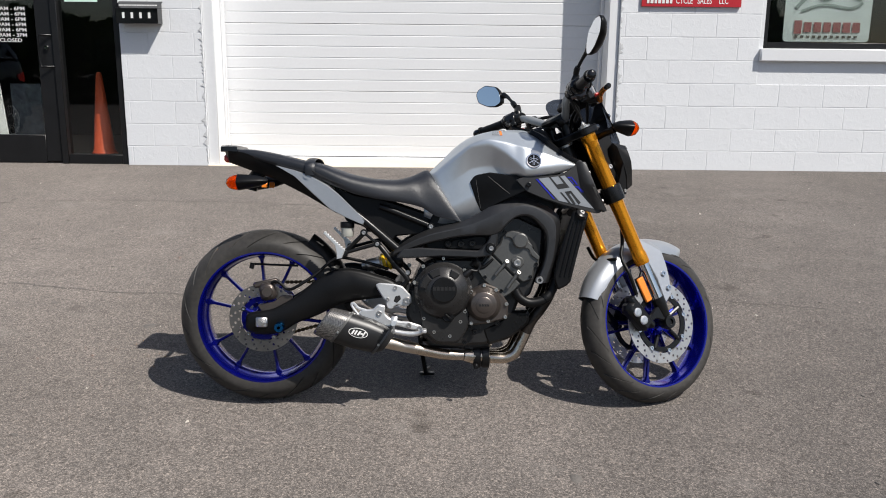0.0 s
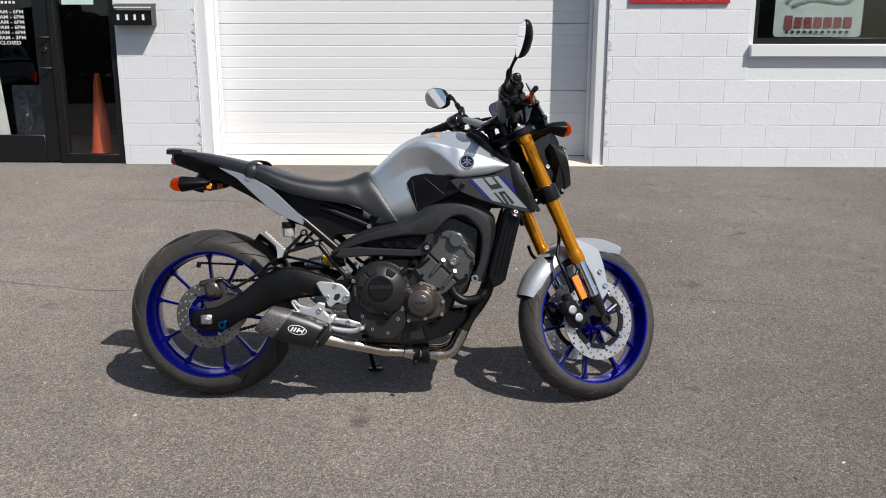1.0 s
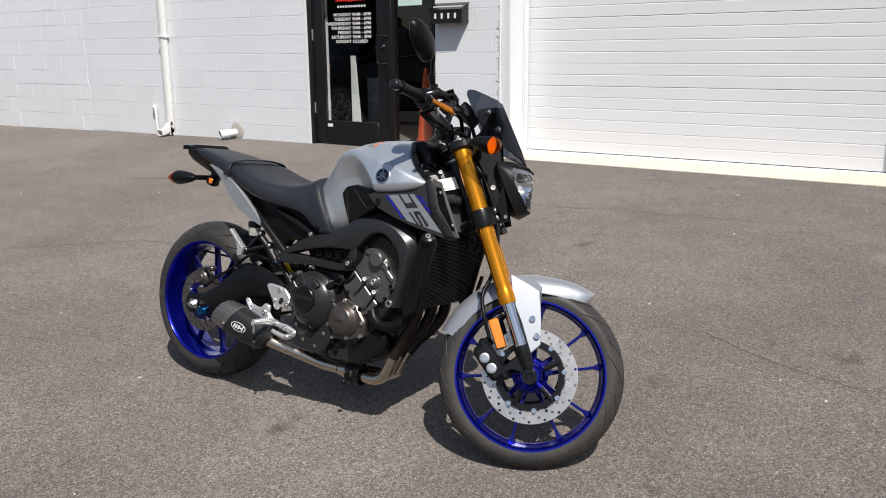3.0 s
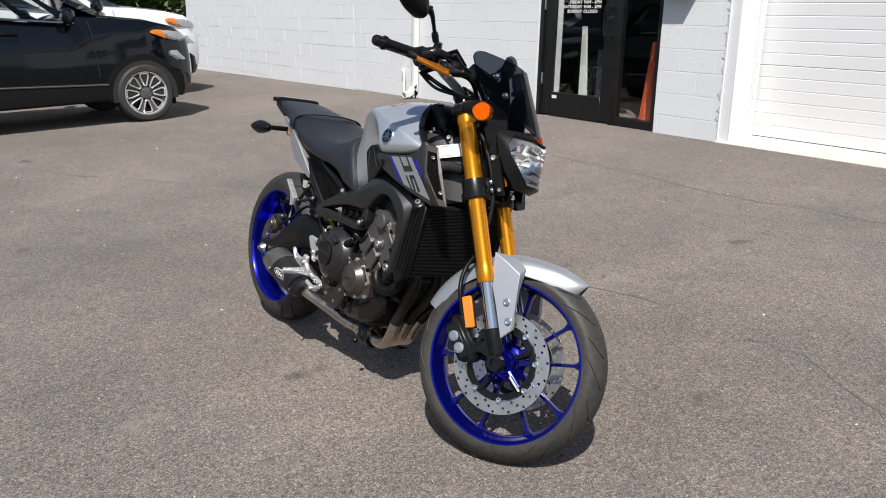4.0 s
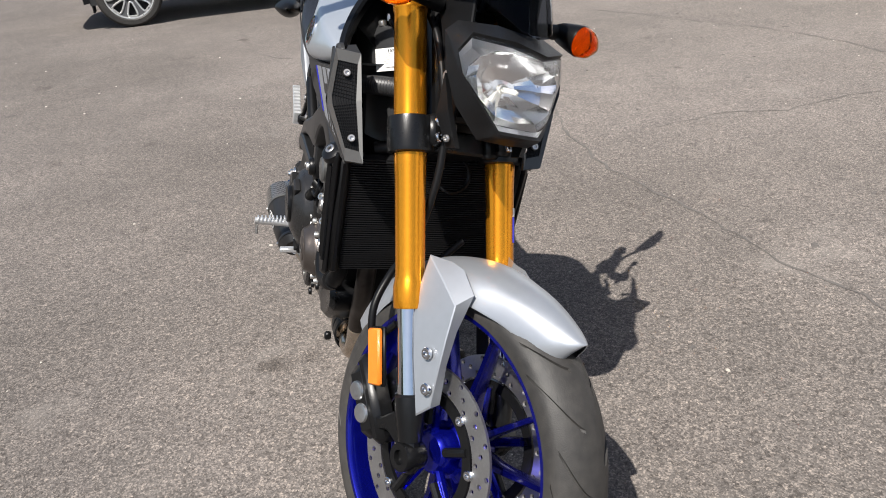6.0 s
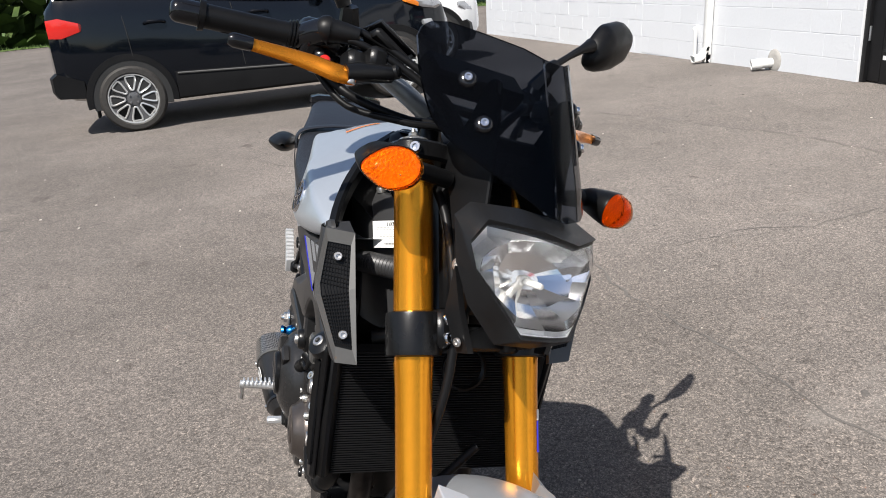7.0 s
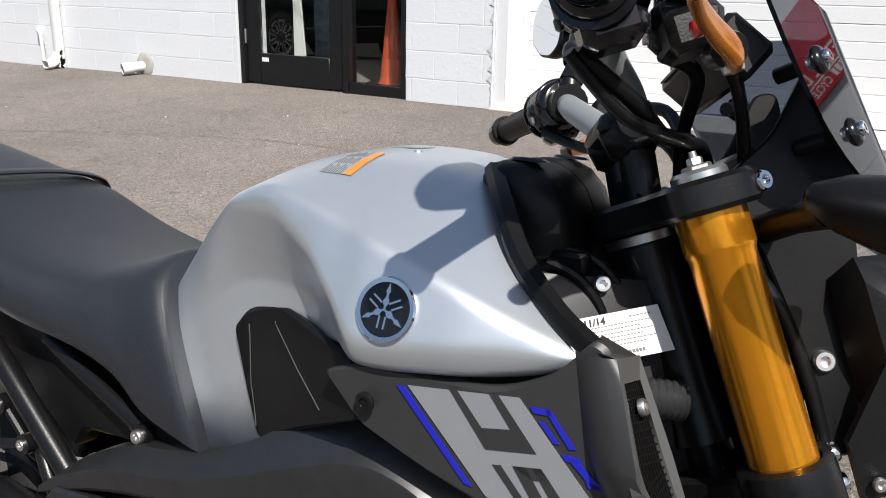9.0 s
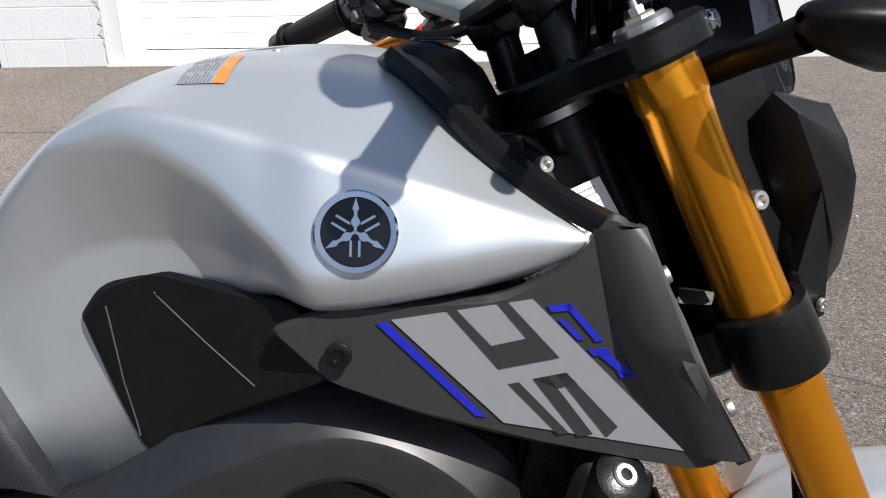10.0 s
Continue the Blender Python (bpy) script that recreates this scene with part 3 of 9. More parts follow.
    part("shop_name", bm, RED, leaf, "red painted shop name mark")
    bars("small_print", leaf, WHITE, [(cx - 0.19 + 0.037 * i, z0 + 1.50, 0.022, 0.022) for i in range(11)], yf + 0.024)
    bars("sticker", leaf, WHITE, [(a + 0.21, z0 + 0.22, 0.075, 0.035)], yf - 0.007)
    # notice on the side light
    bm = BM()
    add_box(bm, (mull + 0.24, yf + 0.022, z0 + 1.71), (0.30, 0.003, 0.46))
    nt = part("notice", bm, mat("pale green paper", (0.55, 0.72, 0.66), 0.6), door, "pale green paper notice")
    bars("small_print", nt, INK, [(mull + 0.24, z0 + 1.88 - 0.04 * i, 0.23 - 0.05 * (i % 3), 0.008) for i in range(9)], yf + 0.019)
    # room behind, its dimness put into the near-black wall colour
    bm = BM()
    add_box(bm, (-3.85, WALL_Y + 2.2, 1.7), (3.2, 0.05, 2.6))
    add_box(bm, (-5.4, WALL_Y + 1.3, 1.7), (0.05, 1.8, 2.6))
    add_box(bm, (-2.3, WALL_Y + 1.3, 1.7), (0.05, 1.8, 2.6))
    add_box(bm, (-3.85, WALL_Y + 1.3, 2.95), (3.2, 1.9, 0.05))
    solid("wall_inside", bm, DARK, "inner walls of the shop entry, coloured near black as unlit", "wall", "structure")
    # a leaning poster stand inside the door
    bm = BM()
    add_prism(bm, [(-4.36, BASE_Z), (-4.22, BASE_Z), (-4.30, BASE_Z + 0.98), (-4.36, BASE_Z + 0.98)], -WALL_Y - 0.36, -WALL_Y - 0.34, SIDE)
    solid("display_board", bm, PAPER, "white display board leaning inside the glass door", "display board")
    bm = BM()
    add_box(bm, (-4.10, WALL_Y + 0.50, BASE_Z + 0.36), (0.30, 0.02, 0.74), I4, 0.004)
    solid("poster_stand", bm, mat("faded blue poster", (0.02, 0.03, 0.05), 0.5, 0, 0.5, 6, 20, col2=(0.10, 0.12, 0.15)), "faded blue poster board behind the door glass", "poster")
    # traffic cone
    cone = thing("traffic_cone", "orange traffic cone standing behind the side light", "traffic cone", at(-3.31, WALL_Y + 0.34, BASE_Z - 0.01))
    bm = BM()
    add_lathe(bm, [(0.0001, 0.86), (0.022, 0.855), (0.028, 0.83), (0.10, 0.12), (0.135, 0.06), (0.14, 0.03)], I4, 28)
    part("body", bm, CONE_M, cone)
    bm = BM()
    add_prism(bm, rounded([(-0.18, -0.18), (0.18, -0.18), (0.18, 0.18), (-0.18, 0.18)], 0.05), 0, 0.03, I4, 0.005)
    part("base", bm, CONE_M, cone)


build_entry()


def build_window():
    w = thing("window_1", "dark shop window with black frame and white sill", "window", kind="structure")
    y = WALL_Y + 0.08
    bm = BM()
    f = 0.05
    for x in (WIN_X0 + f / 2, WIN_X1 - f / 2):
        add_box(bm, (x, y, (WIN_Z0 + WIN_Z1) / 2), (f, 0.07, WIN_Z1 - WIN_Z0), bev=0.004)
    for z in (WIN_Z0 + f / 2 + 0.01, WIN_Z1 - f / 2):
        add_box(bm, ((WIN_X0 + WIN_X1) / 2, y, z), (WIN_X1 - WIN_X0 - 2 * f, 0.07, f), bev=0.004)
    part("window_frame", bm, DOOR_M, w)
    bm = BM()
    add_box(bm, ((WIN_X0 + WIN_X1) / 2, y + 0.01, (WIN_Z0 + WIN_Z1) / 2), (WIN_X1 - WIN_X0 - 2 * f, 0.008, WIN_Z1 - WIN_Z0 - 2 * f))
    part("pane", bm, PANE, w).visible_shadow = False
    bm = BM()
    add_box(bm, ((WIN_X0 + WIN_X1) / 2, WALL_Y + 0.02, WIN_Z0 - 0.055), (WIN_X1 - WIN_X0 + 0.06, 0.14, 0.115), bev=0.008)
    part("window_sill", bm, PAINT_D, w)
    # Inner walls darkened by colour to look like an unlit room.
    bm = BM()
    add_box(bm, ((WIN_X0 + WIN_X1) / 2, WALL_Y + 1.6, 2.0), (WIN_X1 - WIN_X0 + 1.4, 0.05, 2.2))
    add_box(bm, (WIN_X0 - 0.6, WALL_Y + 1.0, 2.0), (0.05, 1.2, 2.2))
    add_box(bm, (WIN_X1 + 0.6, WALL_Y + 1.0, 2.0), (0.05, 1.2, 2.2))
    solid("wall_inside", bm, DARK, "inner walls behind the shop window, coloured near black as unlit", "wall", "structure")
    # placard: a motorcycle outline over a name, as plain shapes
    sg = thing("window_placard", "pale grey placard with dark sketch behind the window glass", "sign")
    px, pz, yy = WIN_X0 + 0.62, WIN_Z0 + 0.33, WALL_Y + 0.13
    bm = BM()
    add_prism(bm, rounded([(px - 0.40, pz - 0.26), (px + 0.40, pz - 0.26), (px + 0.40, pz + 0.27), (px - 0.40, pz + 0.27)], 0.04), -yy - 0.004, -yy, SIDE)
    part("board", bm, mat("pale grey board", (0.36, 0.41, 0.41), 0.5), sg)
    bm = BM()
    sk = mat("grey green sketch", (0.14, 0.18, 0.17), 0.5)
    for pts, r in (([(-0.30, 0.02), (-0.18, 0.13), (-0.02, 0.10), (0.10, 0.15), (0.30, 0.10)], 0.018), ([(-0.25, -0.01), (-0.05, 0.05), (0.20, 0.02), (0.31, 0.07)], 0.014), ([(-0.05, 0.16), (0.02, 0.22), (0.10, 0.20)], 0.012)):
        add_tube(bm, [(px + u, yy - 0.006, pz + v + 0.02) for u, v in pts], r, squash=0.1, up=(0, 0, 1), n=5, segs=8)
    part("sketch", bm, sk, sg)
    bars("name_bar", sg, mat("dull red print", (0.15, 0.03, 0.035), 0.5), [(px - 0.27 + 0.09 * i, pz - 0.13, 0.07, 0.12 if i == 0 else 0.09) for i in range(7)], yy - 0.006)
    bars("small_print", sg, INK, [(px - 0.28 + 0.055 * i, pz - 0.215, 0.03, 0.022) for i in range(11)], yy - 0.006)


build_window()


def wall_sign():
    sg = thing("wall_sign", "red sign board with white lettering on the block wall", "sign")
    bm = BM()
    add_box(bm, (2.24, WALL_Y - 0.014, 2.16), (0.90, 0.02, 0.50), bev=0.003)
    part("board", bm, mat("red sign paint", (0.45, 0.02, 0.03), 0.35, 0, 0.06), sg)
    it, x = [], 1.83
    for k in range(7):
        it.append((x + 0.0165, 1.965, 0.022 + 0.004 * (k % 2), 0.052))
        x += 0.0345
    bars("name_bar", sg, WHITE, it, WALL_Y - 0.026)
    for words, x0 in (("CYCLE", 2.095), ("SALES", 2.290), ("LLC", 2.485)):
        tm = at(x0, WALL_Y - 0.0245, 1.939) @ Matrix.Rotation(radians(90), 4, "X") @ Matrix.Diagonal((0.70, 1, 1, 1))
        text_part(words, 0.074, sg, WHITE, tm)
    tm = at(1.845, WALL_Y - 0.0245, 2.028) @ Matrix.Rotation(radians(90), 4, "X") @ Matrix.Diagonal((0.84, 1, 1, 1))
    text_part("RETAIL DEALER", 0.115, sg, WHITE, tm)
    bars("dividing_line", sg, WHITE, [(2.24, 2.006, 0.88, 0.010)], WALL_Y - 0.026)


wall_sign()


def mailbox():
    mb = thing("mailbox", "black metal wall mailbox with white number bars", "mailbox")
    bm = BM()
    x0, x1, z0, z1 = -2.93, -2.555, 1.715, 1.895
    d = 0.13
    add_prism(bm, [(0, z0), (d, z0), (d, z1 - 0.05), (d + 0.006, z1 - 0.045), (0, z1)], x0, x1, Matrix(((0, 0, 1, 0), (-1, 0, 0, WALL_Y), (0, 1, 0, 0), (0, 0, 0, 1))), 0.004)
    part("box", bm, BLACK_G, mb)
    bm = BM()
    v = [(x0 - 0.008, WALL_Y - d - 0.014, z1 - 0.055), (x1 + 0.008, WALL_Y - d - 0.014, z1 - 0.055), (x1 + 0.008, WALL_Y, z1 + 0.012), (x0 - 0.008, WALL_Y, z1 + 0.012)]
    w = [(a, b, c + 0.006) for a, b, c in v]
    add_faces(bm, v + w, [(3, 2, 1, 0), (4, 5, 6, 7), (0, 1, 5, 4), (1, 2, 6, 5), (2, 3, 7, 6), (3, 0, 4, 7)])
    part("lid", bm, BLACK_G, mb)
    bars("number_bar", mb, WHITE, [(x0 + 0.07 + 0.077 * i, z0 + 0.07, 0.022, 0.05) for i in range(4)], WALL_Y - d - 0.002)
    bars("name_bar", mb, WHITE, [(x0 + 0.03 + 0.023 * i, z1 - 0.026, 0.017, 0.02) for i in range(15)], WALL_Y - 0.085, 0.02)


mailbox()


def downspout():
    ds = thing("downspout", "white metal downspout with a bent outlet on the block wall", "downspout")
    x, y = -7.13, WALL_Y - 0.055
    z = lot_z(x, WALL_Y)
    bm = BM()
    pts = [(x, y, TOP_Z - 0.1), (x, y, z + 0.30), (x, y - 0.01, z + 0.16), (x, y - 0.07, z + 0.07), (x, y - 0.17, z + 0.045)]
    rings = []
    line = spline(pts, 5)
    for i, p in enumerate(line):
        t = (line[min(i + 1, len(line) - 1)] - line[max(i - 1, 0)]).normalized()
        u = t.cross(Vector((1, 0, 0))).normalized()
        rings.append([p + Vector((sx * 0.045, 0, 0)) + u * sy * 0.035 for sx, sy in ((-1, -0.8), (-0.8, -1), (0.8, -1), (1, -0.8), (1, 0.8), (0.8, 1), (-0.8, 1), (-1, 0.8))])
    add_rings(bm, rings, caps=False)
    part("pipe", bm, PVC, ds)
    for q in (1.25, 2.6):
        bm = BM()
        add_box(bm, (x, y, z + q), (0.13, 0.085, 0.03), bev=0.003)
        add_box(bm, (x - 0.10, WALL_Y - 0.01, z + q), (0.09, 0.02, 0.03), bev=0.003)
        part("bracket", bm, PVC, ds)
    vp = thing("vent_pipe", "thin white plastic drain pipe with an elbow on the wall", "pipe")
    bm = BM()
    x2 = -7.40
    z2 = lot_z(x2, WALL_Y)
    add_tube(bm, [(x2 - 0.13, WALL_Y + 0.03, z2 + 0.36), (x2 - 0.05, WALL_Y - 0.05, z2 + 0.36), (x2, WALL_Y - 0.06, z2 + 0.335), (x2 + 0.01, WALL_Y - 0.06, z2 + 0.2), (x2 + 0.02, WALL_Y - 0.06, z2 - 0.01)], 0.019, n=5)
    part("pipe", bm, PVC, vp)
    st = thing("pipe_stub", "short white plastic pipe stub sticking out of the wall", "pipe")
    bm = BM()
    x3 = -5.95
    z3 = lot_z(x3, WALL_Y) + 0.075
    way = Vector((-0.45, -1, -0.12)).normalized()
    add_lathe(bm, [(0.047, -0.04), (0.047, 0.10), (0.054, 0.10), (0.054, 0.20), (0.046, 0.20), (0.044, 0.08), (0.0001, 0.07)], aim((x3, WALL_Y, z3), way), 24)
    part("pipe", bm, PVC, st)
    bm = BM()
    add_lathe(bm, [(0.0001, 0.012), (0.06, 0.014), (0.10, 0.010), (0.115, 0.0)], aim((x3 + 0.03, WALL_Y, z3 + 0.02), (0, -1, 0)), 24)
    part("cement_patch", bm, mat("grey cement patch", (0.42, 0.40, 0.37), 0.85, 0, 0.2, 20, 120, 0.5, 140), st)
    vg = thing("wall_vent", "small grey louvred vent on the white wall", "vent")
    bm = BM()
    for i in range(6):
        add_box(bm, (-14.4, WALL_Y - 0.03, 2.00 + 0.07 * i), (0.62, 0.05, 0.045), bev=0.006)
    add_box(bm, (-14.4, WALL_Y - 0.006, 2.17), (0.70, 0.012, 0.46))
    part("louvre", bm, mat("grey vent metal", (0.35, 0.33, 0.30), 0.5, 0.3), vg)


downspout()


# ---- cracks, seams and chips in the asphalt ----
def crack(line, width, seed):
    """A wandering ribbon of tar and grit a hair above the lot."""
    rs = random.Random(seed)
    pts = [Vector((x, y, 0)) for x, y in line]
    fine = []
    for a, b in zip(pts, pts[1:]):
        n = max(int((b - a).length / 0.045), 2)
        fine += [a.lerp(b, i / n) for i in range(n)]
    fine.append(pts[-1])
    bm = BM()
    rows, off = [], 0.0
    for i, p in enumerate(fine):
        t = (fine[min(i + 1, len(fine) - 1)] - fine[max(i - 1, 0)]).normalized()
        nrm = Vector((-t.y, t.x, 0))
        off = off * 0.86 + rs.uniform(-0.016, 0.016)
        w = width * rs.choice((0.12, 0.35, 0.6, 0.8, 1.0, 1.3)) * 0.27
        a, b = p + nrm * (off - w), p + nrm * (off + w)
        rows.append([(a.x, a.y, lot_z(a.x, a.y) + 0.0015), (p.x + nrm.x * off, p.y + nrm.y * off, lot_z(p.x, p.y) + 0.0022), (b.x, b.y, lot_z(b.x, b.y) + 0.0015)])
    add_rings(bm, rows, closed=False, caps=False)
    solid("pavement_crack", bm, CRACK, "dark tarry crack in the worn asphalt", "crack", "structure")


for k, (line, w) in enumerate((
        ([(-5.1, 2.56), (-4.16, 3.15), (-3.32, 3.69), (-2.8, 4.15), (-2.26, 4.25), (-1.77, 4.15), (-1.07, 4.10), (-0.58, 4.20), (0.3, 4.30)], 0.022),
        ([(-4.94, 5.56), (-3.71, 6.02), (-3.07, 6.22), (-2.47, 6.30), (-0.96, 6.20), (-0.15, 6.30), (1.0, 6.40)], 0.030),
        ([(-1.54, 4.5), (-1.60, 4.92), (-1.50, 5.15), (-1.60, 5.64), (-1.54, 6.2)], 0.018),
        ([(0.7, 4.25), (0.96, 4.32), (1.29, 4.09), (1.9, 4.0)], 0.016))):
    crack(line, w, 60 + k)


def chips():
    """Loose pale chips and dark tar spots lying on the lot."""
    rs = random.Random(17)
    for name, mt, n, lo, hi, label in (("stone_chip", CHIP, 420, 0.002, 0.006, "pale stone chips scattered on the asphalt"), ("tar_spot", CRACK, 170, 0.006, 0.022, "dark tar spots on the asphalt")):
        bm = BM()
        for _ in range(n):
            x, y = rs.uniform(-7, 4.5), rs.uniform(-1.5, 7.5)
            r = rs.uniform(lo, hi) * rs.choice((0.6, 0.8, 1.0, 1.6))
            h = min(r * 0.5, 0.004)
            z = lot_z(x, y)
            a0 = rs.uniform(0, 6.28)
            sq = rs.uniform(0.45, 1.0)
            ring = []
            for i in range(6):
                a, q = 6.283 * i / 6, r * rs.uniform(0.7, 1.2)
                u, v = q * math.cos(a), q * math.sin(a) * sq
                ring.append((x + u * math.cos(a0) - v * math.sin(a0), y + u * math.sin(a0) + v * math.cos(a0)))
            add_rings(bm, [[(u, v, lot_z(u, v)) for u, v in ring], [(x + (u - x) * 0.7, y + (v - y) * 0.7, lot_z(u, v) + h) for u, v in ring]])
        me = mesh_of(bm, name, mt, weld=False)
        tagged(new(name, me), label, "gravel", kind="stuff")


chips()


# ---- flaked paint along the corners of the garage opening ----
FLAKE = mat("bare chipped block edge", (0.52, 0.53, 0.54), 0.85, 0.0, 0.2, 14, 90, 0.6, 120)


def flaked_edge(x, side, seed):
    rs = random.Random(seed)
    rows = []
    z = BASE_Z + 0.02
    while z < 3.2:
        w = rs.choice((0.002, 0.004, 0.008, 0.014, 0.03, 0.045)) * rs.uniform(0.6, 1.2)
        rows.append([(x, WALL_Y - 0.0026, z), (x - side * w * 0.5, WALL_Y - 0.0042, z + rs.uniform(-0.004, 0.004)), (x - side * w, WALL_Y - 0.0024, z)])
        z += rs.uniform(0.012, 0.03)
    bm = BM()
    add_rings(bm, rows, closed=False, caps=False)
    solid("chipped_edge", bm, FLAKE, "chipped rough paint along the block corner", "wall edge", "structure", angle=10)


flaked_edge(GAR_X0, 1, 3)
flaked_edge(GAR_X1, -1, 4)

from mathutils.bvhtree import BVHTree

# ---- the motorcycle: x ahead from the rear axle, y to its left, z up along its own leaning plane ----
BIKE_M = at(-0.6393, 2.9585, 0.4735) @ Matrix.Rotation(radians(1.15), 4, "Z") @ Matrix.Rotation(radians(-8.3), 4, "X")
RAKE, STEER = radians(24.45), radians(26.8)
HEAD = Vector((1.068, 0, 0.674))
# the steered frame: x' ahead, y' left, z' up the steering axis
FORK_M = Matrix.Translation(HEAD) @ Matrix.Rotation(-RAKE, 4, "Y") @ Matrix.Rotation(STEER, 4, "Z")
bike = thing("motorcycle", "silver and black motorcycle with blue wheels, on its side stand", "motorcycle", BIKE_M)


def bpart(name, bm, mt, label="", steered=False, parent=None, angle=38.0):
    if steered:
        bmesh.ops.transform(bm, matrix=FORK_M, verts=bm.verts[:])
    return part(name, bm, mt, parent or bike, label, angle)


def both(f):
    for s in (-1, 1):
        f(s)


def bolts(parent, spots, r=0.008, h=0.006, mt=None, steered=False, name="bolt"):
    """Each bolt its own mesh: (place, way)."""
    for p, w in spots:
        bm = BM()
        add_bolt(bm, p, w, r, h)
        bpart(name, bm, mt or CHROME, "", steered, parent)


def tyre(bm, m, R, half, height, n, slant, a0, a1, width, depth):
    """Tyre with n slanting grooves a side; the mesh is sheared so that its rows run along them."""
    degs = sorted(set([-84, 84] + [sg * d for d in [0, a0 * 0.5, a0, a0 + 0.8] + [a0 + (a1 - a0) * k / 12 for k in range(1, 12)] + [a1 - 0.8, a1, a1 + 4, 80] for sg in (-1, 1)]))
    steps = []
    for i in range(n):
        for u in (0.0, width * 0.22, width * 0.78, width, 0.28, 0.40, 0.5, 0.5 + width * 0.22, 0.5 + width * 0.78, 0.5 + width, 0.78, 0.90):
            steps.append((i, u))

    def cut(i, u, d):
        s, d = (1, d) if d >= 0 else (-1, -d)
        if not a0 < d < a1:
            return 0.0
        v = u - (0.5 if s < 0 else 0.0)
        if not 0.0 < v < width or (i % 2 and d > a0 + (a1 - a0) * 0.72) or (not i % 2 and d < a0 + (a1 - a0) * 0.12):
            return 0.0
        return depth
    rings = []
    for i, u in steps:
        ring = []
        for d in degs:
            a = radians(d)
            lat, rad = half * math.sin(a), R - height + height * math.cos(a)
            if abs(d) > 62:
                lat *= 1 - 0.11 * (abs(d) - 62) / 22
            g = cut(i, u, d)
            rad -= g * math.cos(a)
            lat -= g * math.sin(a) * 0.6
            k = max(0.0, min(1.0, (abs(d) - a0) / (a1 - a0)))
            th = 2 * math.pi * (i + u + slant * k ** 1.6) / n
            ring.append((rad * math.cos(th), rad * math.sin(th), lat))
        rings.append(ring)
    add_rings(bm, rings, m, caps=False, closed=False, loop=True)


def ring_holes(bm, m, r0, r1, rows, n, t, hole, skip):
    """A flat drilled ring: cells with an eight-sided hole each."""
    for side in (-t / 2, t / 2):
        for q in range(rows):
            ra, rb = r0 + (r1 - r0) * q / rows, r0 + (r1 - r0) * (q + 1) / rows
            rm = (ra + rb) / 2
            for i in range(n):
                a0, a1 = 2 * math.pi * i / n, 2 * math.pi * (i + 1) / n
                am = (a0 + a1) / 2
                pol = [(ra, a0), (ra, am), (ra, a1), (rm, a1), (rb, a1), (rb, am), (rb, a0), (rm, a0)]
                out = [(r * math.cos(a), r * math.sin(a), side) for r, a in pol]
                if skip(q, i):
                    add_faces(bm, out, [tuple(range(8))], m)
                    continue
                c = Vector((rm * math.cos(am), rm * math.sin(am), side))
                ins = [tuple(c + (Vector(p) - c).normalized() * hole) for p in out]
                add_faces(bm, out + ins, [(j, (j + 1) % 8, 8 + (j + 1) % 8, 8 + j) for j in range(8)], m)
                if side < 0:
                    low = [(x, y, t / 2) for x, y, z in ins]
                    add_faces(bm, ins + low, [(j, (j + 1) % 8, 8 + (j + 1) % 8, 8 + j) for j in range(8)], m)
    for r in (r0, r1):
        add_lathe(bm, [(r, -t / 2), (r, t / 2)], m, n * 2)


